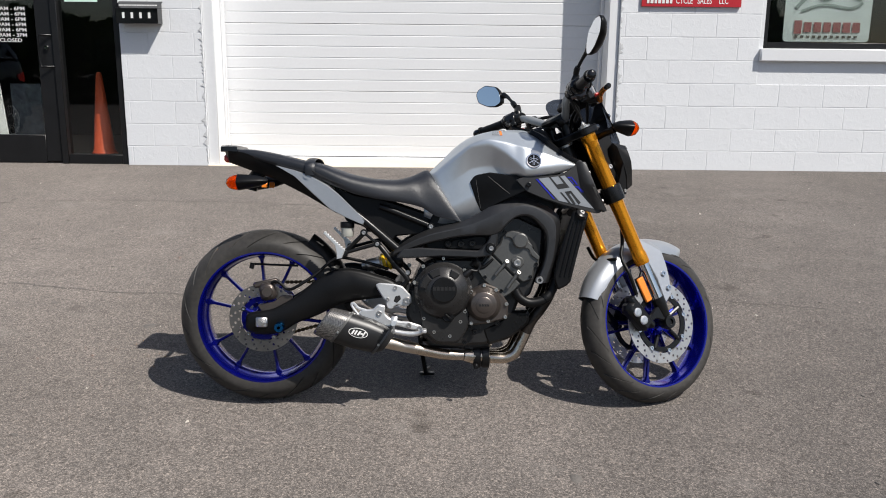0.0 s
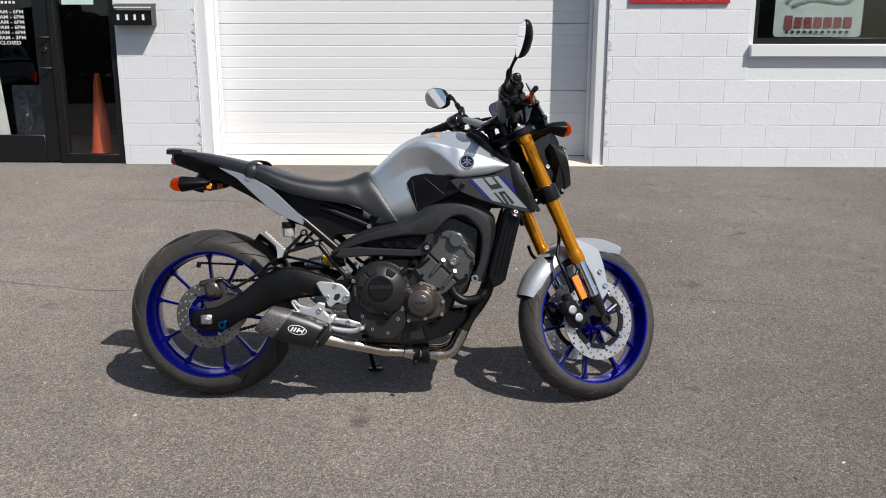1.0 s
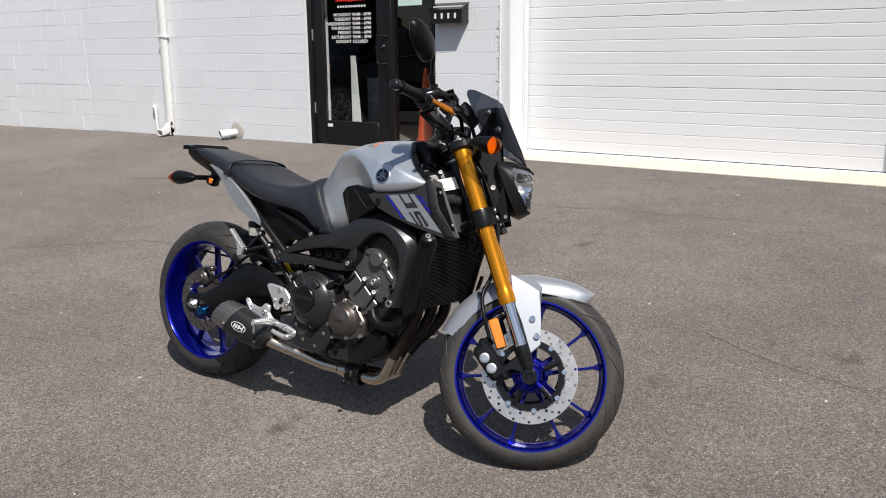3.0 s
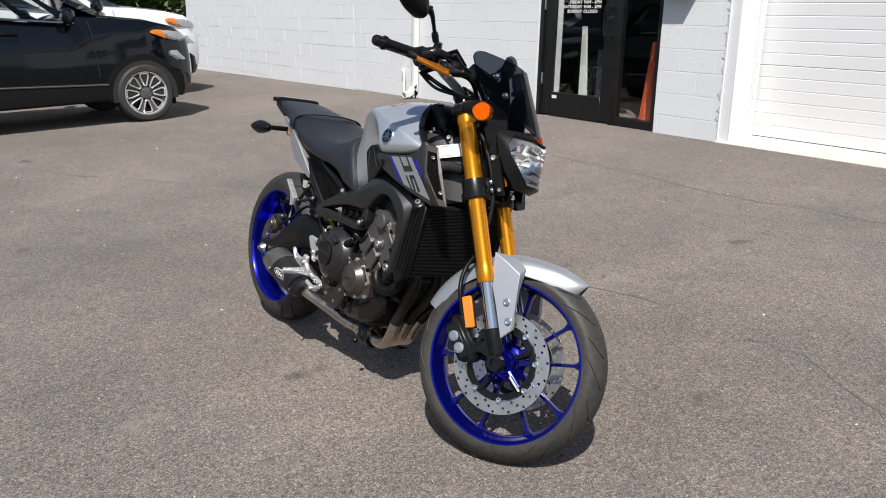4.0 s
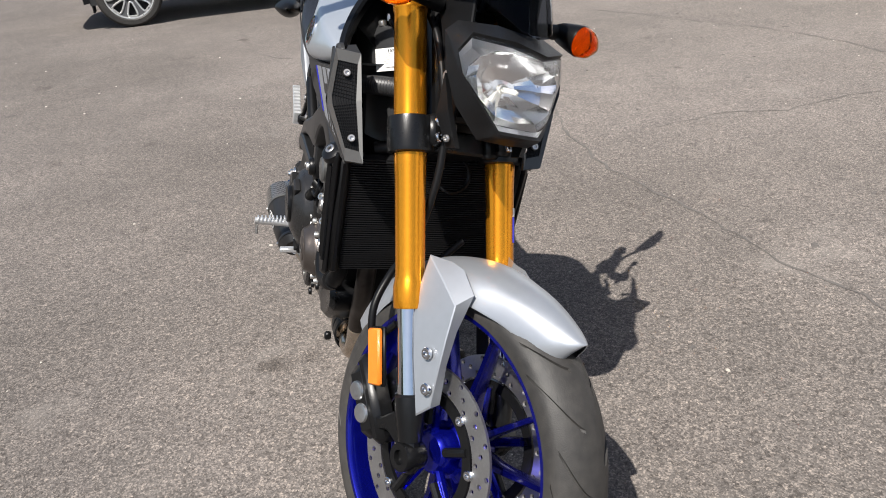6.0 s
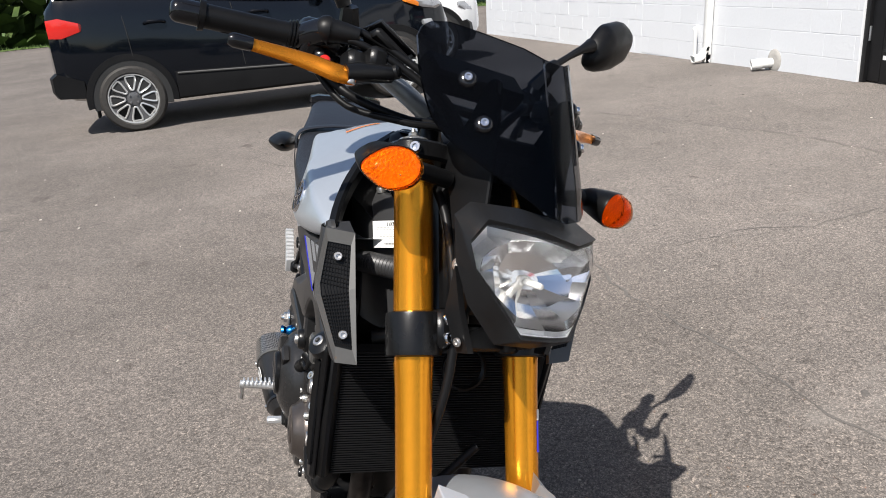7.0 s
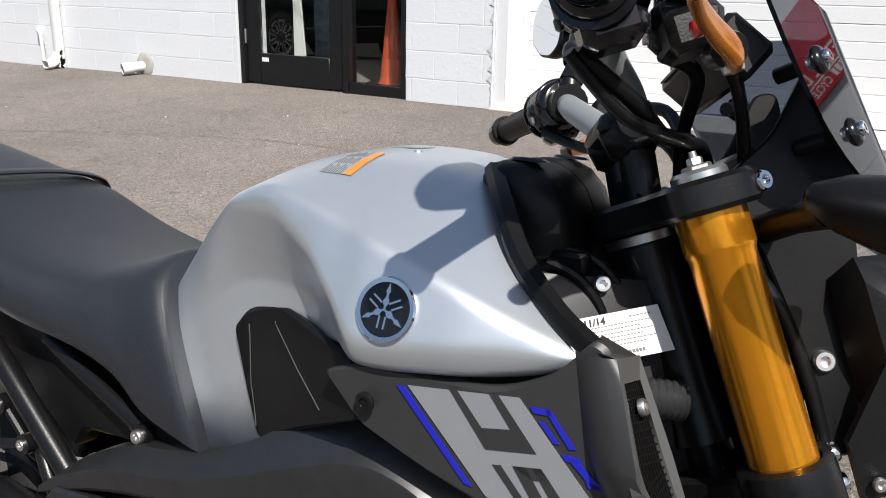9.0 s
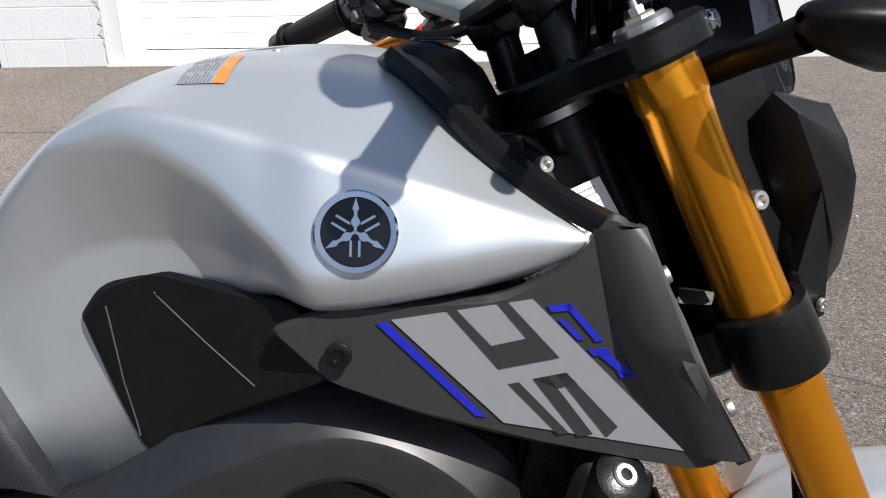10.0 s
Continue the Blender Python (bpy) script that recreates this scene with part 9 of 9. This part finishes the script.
            ar = part("arch_trim", bm, CLAD, c)
            bm = BM()
            well = [f @ Vector((wheel_r * 1.18 * math.cos(t), wheel_r * 1.18 * math.sin(t) * (1 if s < 0 else -1), -0.012)) for t in [radians(-12 + 204 * i / 26) for i in range(27)]]
            add_faces(bm, well, [tuple(range(27))])
            part("well_shade", bm, INK, ar)
    # lower cladding and sill strip
    for s in (-1, 1):
        bm = BM()
        x0, x1 = wheel_r * 1.2, wb - wheel_r * 1.2
        add_rings(bm, [[(x, s * (W - 0.02), 0.27), (x, s * (W + 0.006), 0.29), (x, s * (W + 0.012), 0.42), (x, s * (W + 0.004), 0.56 - 0.04 * x), (x, s * (W - 0.03), 0.57 - 0.04 * x)] for x in (x0, (x0 + x1) / 2, x1)])
        part("sill_cladding", bm, CLAD, c)
        bm = BM()
        add_tube(bm, [(x0 + 0.02, s * (W + 0.010), 0.545 - 0.04 * x0), (x1 - 0.02, s * (W + 0.010), 0.545 - 0.04 * x1)], 0.010, n=2, segs=6)
        part("sill_strip", bm, GREY_L, c)
        if not detail:
            continue
        for x in (0.02, 1.08, 2.18):
            bm = BM()
            lean = 0.04
            add_tube(bm, [(x + lean * 0.4, s * (W - 0.008), 0.54), (x, s * (W + 0.0005), 0.75), (x - lean * 0.4, s * (W - 0.006), 0.98), (x - lean, s * (W - 0.045), 1.16)], 0.004, n=4, segs=5)
            part("door_seam", bm, INK, c)
        for x in (0.28, 1.30):
            bm = BM()
            add_tube(bm, [(x - 0.10, s * (W - 0.03), 1.035), (x - 0.06, s * (W + 0.012), 1.05), (x + 0.06, s * (W + 0.014), 1.05), (x + 0.10, s * (W - 0.02), 1.035)], 0.017, n=4, segs=8)
            part("door_handle", bm, paint, c)
        bm = BM()
        add_box(bm, (1.91, s * (W + 0.08), 1.215), (0.13, 0.20, 0.17), I4, 0.045)
        add_box(bm, (1.93, s * (W - 0.04), 1.13), (0.06, 0.10, 0.05), I4, 0.015)
        part("side_mirror", bm, CAR_BLACK, c)
    return c


def small_suv(name, label, paint, m, detail=True):
    body = [(-0.78, 0.55, 0.52, 0.95), (-0.73, 0.78, 0.42, 1.24), (-0.62, 0.855, 0.36, 1.36), (-0.30, 0.88, 0.30, 1.36), (0.40, 0.885, 0.26, 1.30), (1.20, 0.885, 0.25, 1.205), (1.85, 0.885, 0.25, 1.14), (2.05, 0.885, 0.25, 1.205), (2.40, 0.885, 0.27, 1.19), (2.85, 0.870, 0.30, 1.135), (3.15, 0.805, 0.33, 1.065), (3.32, 0.69, 0.36, 0.95), (3.42, 0.48, 0.42, 0.78)]
    cabin = [(-0.69, 0.74, 1.28, 0.66, 1.36), (-0.54, 0.82, 1.36, 0.62, 1.68), (0.0, 0.845, 1.34, 0.66, 1.75), (0.7, 0.845, 1.265, 0.68, 1.77), (1.25, 0.845, 1.195, 0.68, 1.73), (1.65, 0.84, 1.15, 0.70, 1.53), (2.05, 0.83, 1.12, 0.74, 1.30), (2.30, 0.80, 1.11, 0.74, 1.19)]
    c = car(name, label, paint, m, body, cabin, detail=detail)
    for s in (-1, 1):
        bm = BM()
        add_rings(bm, [[(x, s * y, z0), (x + 0.01, s * (y + 0.012), (z0 + z1) / 2), (x, s * y, z1), (x - 0.08, s * (y - 0.09), (z0 + z1) / 2)] for x, y, z0, z1 in ((2.95, 0.850, 0.965, 1.025), (3.04, 0.832, 0.920, 1.020), (3.18, 0.775, 0.895, 1.000), (3.29, 0.66, 0.885, 0.955))])
        part("headlight", bm, LAMP, c)
        bm = BM()
        add_rings(bm, [[(x, s * y, z0), (x + 0.005, s * (y + 0.008), (z0 + z1) / 2), (x, s * y, z1), (x - 0.05, s * (y - 0.06), (z0 + z1) / 2)] for x, y, z0, z1 in ((2.86, 0.868, 0.985, 1.035), (2.96, 0.856, 0.945, 1.030), (3.00, 0.846, 0.930, 0.985))])
        part("amber_marker", bm, ORANGE_R, c)
        bm = BM()
        add_rings(bm, [[(x, s * y, z0), (x, s * (y + 0.015), (z0 + z1) / 2), (x, s * y, z1), (x - 0.05, s * (y - 0.06), (z0 + z1) / 2)] for x, y, z0, z1 in ((3.04, 0.842, 0.73, 0.79), (3.14, 0.805, 0.67, 0.79), (3.24, 0.735, 0.655, 0.72), (3.28, 0.69, 0.655, 0.68))])
        part("fog_light", bm, LAMP, c)
        bm = BM()
        add_rings(bm, [[(x, s * y, z0), (x, s * (y + 0.012), (z0 + z1) / 2), (x, s * y, z1), (x + 0.06, s * (y - 0.07), (z0 + z1) / 2)] for x, y, z0, z1 in ((-0.42, 0.872, 1.02, 1.10), (-0.60, 0.862, 0.97, 1.16), (-0.725, 0.79, 0.98, 1.15))])
        part("tail_light", bm, RED, c)
        bm = BM()
        add_box(bm, (-0.745, s * 0.72, 0.50), (0.06, 0.16, 0.05), I4, 0.015)
        part("rear_reflector", bm, RED, c)
    bm = BM()
    rings = []
    for y in [-0.86 + 1.72 * i / 14 for i in range(15)]:
        x = -0.73 - 0.08 * (1 - (y / 0.86) ** 4)
        rings.append([(x, y, 0.40), (x - 0.035, y, 0.46), (x - 0.035, y, 0.60), (x + 0.02, y, 0.64), (x + 0.25, y, 0.55), (x + 0.25, y, 0.38)])
    add_rings(bm, rings)
    part("rear_bumper", bm, CLAD, c)
    bm = BM()
    rings = []
    for y in [-0.82 + 1.64 * i / 14 for i in range(15)]:
        x = 3.16 + 0.26 * (1 - (abs(y) / 0.82) ** 2.4)
        rings.append([(x - 0.3, y, 0.28), (x - 0.02, y, 0.27), (x + 0.02, y, 0.34), (x + 0.02, y, 0.50), (x - 0.02, y, 0.55), (x - 0.3, y, 0.5)])
    add_rings(bm, rings)
    part("front_bumper", bm, CLAD, c)
    bm = BM()
    for i in range(6):
        add_box(bm, (3.41, 0, 0.62 + 0.035 * i), (0.03, 0.84, 0.018), I4, 0.004)
    part("grille", bm, BLACK_G, c)
    for x in (-0.05, 2.68):
        bm = BM()
        add_box(bm, (x + (0.34 if x > 1 else -0.36), -0.80, 0.235), (0.02, 0.16, 0.12), I4, 0.006)
        part("mud_flap", bm, CLAD, c)
    return c


def park(x, y, turn):
    """A car's pose on the sloping lot."""
    z = lot_z(x, y)
    f = Vector((math.cos(radians(turn)), math.sin(radians(turn)), 0))
    f.z = lot_z(x + f.x * 2.6, y + f.y * 2.6) - z
    f.z /= 2.6
    f.normalize()
    up = Vector((-(lot_z(x + 0.5, y) - lot_z(x - 0.5, y)), -SLOPE, 1)).normalized()
    left = up.cross(f).normalized()
    up = f.cross(left)
    return Matrix.Translation((x, y, z)) @ Matrix((f, left, up)).transposed().to_4x4()


small_suv("parked_suv", "glossy black compact car with alloy wheels parked facing the wall", CAR_BLACK, park(-8.20, 1.60, 93.6))
small_suv("parked_suv", "white compact car with a dark bumper parked facing the wall", CAR_WHITE, park(-11.35, 2.44, 93.0) @ Matrix.Scale(1.1, 4))
small_suv("parked_car", "dark blue car parked far off by the trees", CAR_BLUE, park(-30.0, 7.2, 92.0), False)

# ---- distance: grass, trees ----
LEAF = mat("summer leaves", (0.020, 0.045, 0.010), 0.6, 0.0, 0.3, 0.6, 3, col2=(0.075, 0.115, 0.024))
BARK = mat("tree bark", (0.09, 0.07, 0.05), 0.9, 0.0, 0.3, 6, 40, 0.6, 30)
GRASS = mat("mown grass", (0.05, 0.10, 0.02), 0.9, 0.0, 0.3, 0.8, 14, 0.5, 40, col2=(0.11, 0.16, 0.04))


def tree(x, y, h, spread, seed):
    rs = random.Random(seed)
    z = lot_z(x, y)
    t = thing("tree", "leafy green tree beyond the parking lot", "tree", at(x, y, z - 0.05), "trees beyond the lot")
    bm = BM()
    add_tube(bm, [(0, 0, 0), (0.05, 0.05, h * 0.25), (-0.05, 0.1, h * 0.5), (0, 0, h * 0.8)], [0.22, 0.16, 0.12, 0.05], n=4, segs=10)
    ends = []
    for i in range(9):
        a = rs.uniform(0, 6.28)
        q = h * rs.uniform(0.28, 0.7)
        r = spread * rs.uniform(0.5, 0.9)
        e = Vector((r * math.cos(a), r * math.sin(a), q + h * rs.uniform(0.08, 0.25)))
        ends.append(e)
        add_tube(bm, [(0, 0, q), e * 0.5 + Vector((0, 0, q * 0.5)), e], [0.09, 0.06, 0.02], n=3, segs=7)
    part("trunk", bm, BARK, t)
    bm = BM()
    centres = ends + [Vector((rs.uniform(-1, 1) * spread * 0.6, rs.uniform(-1, 1) * spread * 0.6, h * rs.uniform(0.45, 0.98))) for _ in range(12)]
    verts, faces = [], []
    for c in centres:
        rad = spread * rs.uniform(0.28, 0.48)
        for _ in range(240):
            d = Vector((rs.gauss(0, 1), rs.gauss(0, 1), rs.gauss(0, 0.8))).normalized() * rad * rs.uniform(0.35, 1.05)
            p = c + d
            s = rs.uniform(0.10, 0.22)
            u = Vector((rs.gauss(0, 1), rs.gauss(0, 1), rs.gauss(0, 0.5))).normalized()
            v = u.orthogonal().normalized()
            k = len(verts)
            verts += [p - u * s, p + v * s * 0.5, p + u * s, p - v * s * 0.5]
            faces.append((k, k + 1, k + 2, k + 3))
    me = bpy.data.meshes.new("crown")
    me.from_pydata([tuple(v) for v in verts], [], faces)
    me.materials.append(LEAF)
    o = new("crown", me)
    o.parent = t
    tagged(o, kind="stuff")
    return t


for i, (x, y, h, w) in enumerate(((-40, 9.5, 7.5, 3.2), (-42, 13.0, 8.5, 3.4), (-44, 17.5, 8.0, 3.6), (-41, 6.0, 7.0, 3.0), (-46, 22.0, 9.0, 3.8), (-43, 1.0, 7.0, 3.0), (-45, -5.0, 8.0, 3.4), (-38.5, 11.6, 4.0, 2.2), (-38.0, 15.2, 3.6, 2.2))):
    tree(x, y, h, w, 30 + i)


def grass_strip():
    bm = BM()
    xs = [-34.5, -36, -40, -50, -70]
    rows = [[(x + 0.25 * math.sin(y * 1.3), y, lot_z(x, y) + 0.02 + 0.01 * (i > 0)) for i, x in enumerate(xs)] for y in range(-40, 41, 2)]
    add_rings(bm, rows, closed=False, caps=False)
    solid("lawn", bm, GRASS, "mown grass strip beyond the parking lot", "grass", "structure", angle=80)
    rs = random.Random(9)
    bm = BM()
    for _ in range(6000):
        x, y = rs.uniform(-40, -34.6), rs.uniform(-14, 20)
        a, h = rs.uniform(0, 6.28), rs.uniform(0.05, 0.12)
        z = lot_z(x, y) + 0.02
        d = Vector((math.cos(a), math.sin(a), 0)) * 0.03
        add_faces(bm, [(x - d.x, y - d.y, z), (x + d.x, y + d.y, z), (x + rs.uniform(-0.03, 0.03), y + rs.uniform(-0.03, 0.03), z + h)], [(0, 1, 2)])
    me = bpy.data.meshes.new("grass")
    bm.to_mesh(me)
    bm.free()
    me.materials.append(GRASS)
    tagged(new("grass", me), "short grass blades on the strip", "grass", kind="stuff")
    b = thing("bollard", "yellow steel bollard near the far trees", "bollard", at(-33.5, 11.2, lot_z(-33.5, 11.2)))
    bm = BM()
    add_lathe(bm, [(0.0001, 1.1), (0.07, 1.07), (0.09, 1.0), (0.09, 0.0)], I4, 20)
    part("post", bm, YELLOW, b)


grass_strip()


def backdrop_leaves():
    """An added leaf belt: unseen behind the camera to darken reflections, and backing the far trees."""
    rs = random.Random(77)
    verts, faces = [], []
    for i in range(21000):
        a = radians(rs.uniform(132, 372))
        top = 5.5 + 2.2 * math.sin(a * 9) + 1.5 * math.sin(a * 23 + 1)
        deep = rs.uniform(0, 10)
        r = 34 + deep if a > radians(172) else 54 + deep
        if a < radians(172):
            top += 3.5
        z = top * (1 - rs.random() ** 1.6) * (0.75 + 0.025 * deep)
        p = Vector((r * math.cos(a) - 2, r * math.sin(a), z - 1.2))
        s = rs.uniform(0.35, 0.85)
        u = Vector((rs.gauss(0, 1), rs.gauss(0, 1), rs.gauss(0, 0.6))).normalized()
        v = u.orthogonal().normalized()
        k = len(verts)
        verts += [p - u * s, p + v * s * 0.6, p + u * s, p - v * s * 0.6]
        faces.append((k, k + 1, k + 2, k + 3))
    me = bpy.data.meshes.new("backdrop_leaves")
    me.from_pydata([tuple(v) for v in verts], [], faces)
    me.materials.append(LEAF)
    tagged(new("backdrop_leaves", me), "added leaf belt that darkens reflections and backs the far trees", "woods", kind="stuff")


backdrop_leaves()

# ---- blocks of the front wall: each with its own face and eased, uneven edges ----
def block_mesh(w, h, seed):
    """A block face with thinly painted-over joints and a slightly wandering outline."""
    rs = random.Random(seed)
    bm = BM()
    j = rs.choice((0.0004, 0.0007, 0.0012, 0.0018))
    x, z = w / 2 - j, h / 2 - j
    front = []
    for (ax, az), (bx, bz) in (((-x, -z), (x, -z)), ((x, -z), (x, z)), ((x, z), (-x, z)), ((-x, z), (-x, -z))):
        n = 5 if abs(bx - ax) > abs(bz - az) else 3
        for i in range(n):
            front.append((ax + (bx - ax) * i / n, az + (bz - az) * i / n))
    jit = [(rs.uniform(-0.0014, 0.0014), rs.uniform(-0.0014, 0.0014)) for _ in front]
    tilt, turn = rs.uniform(-0.0022, 0.0022), rs.uniform(-0.0012, 0.0012)
    rings = []
    for dy, ins in ((0.0028, -0.0004), (0.0008, 0.0), (-0.0003, 0.006)):
        rings.append([(a * (1 - ins / x) + p, dy + (tilt * b + turn * a if dy < 0.01 else 0), b * (1 - ins / z) + q) for (a, b), (p, q) in zip(front, jit)])
    add_rings(bm, rings, caps=False)
    bm.faces.new([bm.verts.new(v) for v in rings[-1]])
    return mesh_of(bm, "block", PAINT, 8)


def lay_blocks():
    kinds = {}

    def lay(x0, x1, z, h, seed):
        w = round(x1 - x0, 3)
        if w < 0.05:
            return
        key = (w, round(h, 3), seed % 7)
        if key not in kinds:
            kinds[key] = block_mesh(w, h, len(kinds))
        singles.append((kinds[key], (x0 + x1) / 2, z + h / 2))
    singles = []
    row = 0
    z = BASE_Z - 0.03
    while z < 2.75:
        h = COURSE
        off = (row % 2) * BLOCK / 2
        cuts = [(LEFT_X, DOOR_X0), (DOOR_X1, GAR_X0), (GAR_X1, RIGHT_X)]
        if z + h > WIN_Z0 - 0.12 and z < WIN_Z1:
            cuts = cuts[:2] + [(GAR_X1, WIN_X0 - 0.03), (WIN_X1 + 0.03, RIGHT_X)]
        for a, b in cuts:
            if a == LEFT_X:
                a = -8.9
            if b == RIGHT_X:
                b = 5.2
            k = math.floor((a - off) / BLOCK)
            x = off + k * BLOCK
            while x < b:
                lay(max(a, x), min(b, x + BLOCK), z, h, int(x * 7) + row)
                x += BLOCK
        z += h
        row += 1
    return singles


BLOCKS = lay_blocks()

for i, (me, x, z) in enumerate(BLOCKS):
    ob = new("block", me)
    ob.parent = WALL
    ob.location = (x, WALL_Y, z)
# courses of the far end and above, joined
bm = BM()
rs = random.Random(5)
row, z = 0, BASE_Z - 0.03 - COURSE
while z < TOP_Z:
    off = (row % 2) * BLOCK / 2 + BLOCK / 2
    spans = [(LEFT_X, -8.9)] if z < 2.75 else [(LEFT_X, RIGHT_X)]
    for a, b in spans:
        k = math.floor((a - off) / BLOCK)
        x = off + k * BLOCK
        while x < b:
            p, q = max(a, x) + 0.0025, min(b, x + BLOCK) - 0.0025
            if q - p > 0.04 and not (z < GAR_TOP and p < GAR_X1 and q > GAR_X0):
                d = rs.uniform(-0.002, 0.002)
                v = [(p, 0.0, z + 0.0025), (q, 0, z + 0.0025), (q, 0, z + COURSE - 0.0025), (p, 0, z + COURSE - 0.0025)]
                u = [(p - 0.001, 0.008, z + 0.002), (q + 0.001, 0.008, z + 0.002), (q + 0.001, 0.008, z + COURSE - 0.002), (p - 0.001, 0.008, z + COURSE - 0.002)]
                add_faces(bm, [(e, f + WALL_Y + d, g) for e, f, g in v] + [(e, f + WALL_Y, g) for e, f, g in u], [(0, 1, 2, 3), (4, 5, 1, 0), (5, 6, 2, 1), (6, 7, 3, 2), (7, 4, 0, 3)])
            x += BLOCK
    z += COURSE
    row += 1
o = part("far_courses", bm, PAINT, WALL, weld=False, angle=30)
tagged(o, kind="stuff")
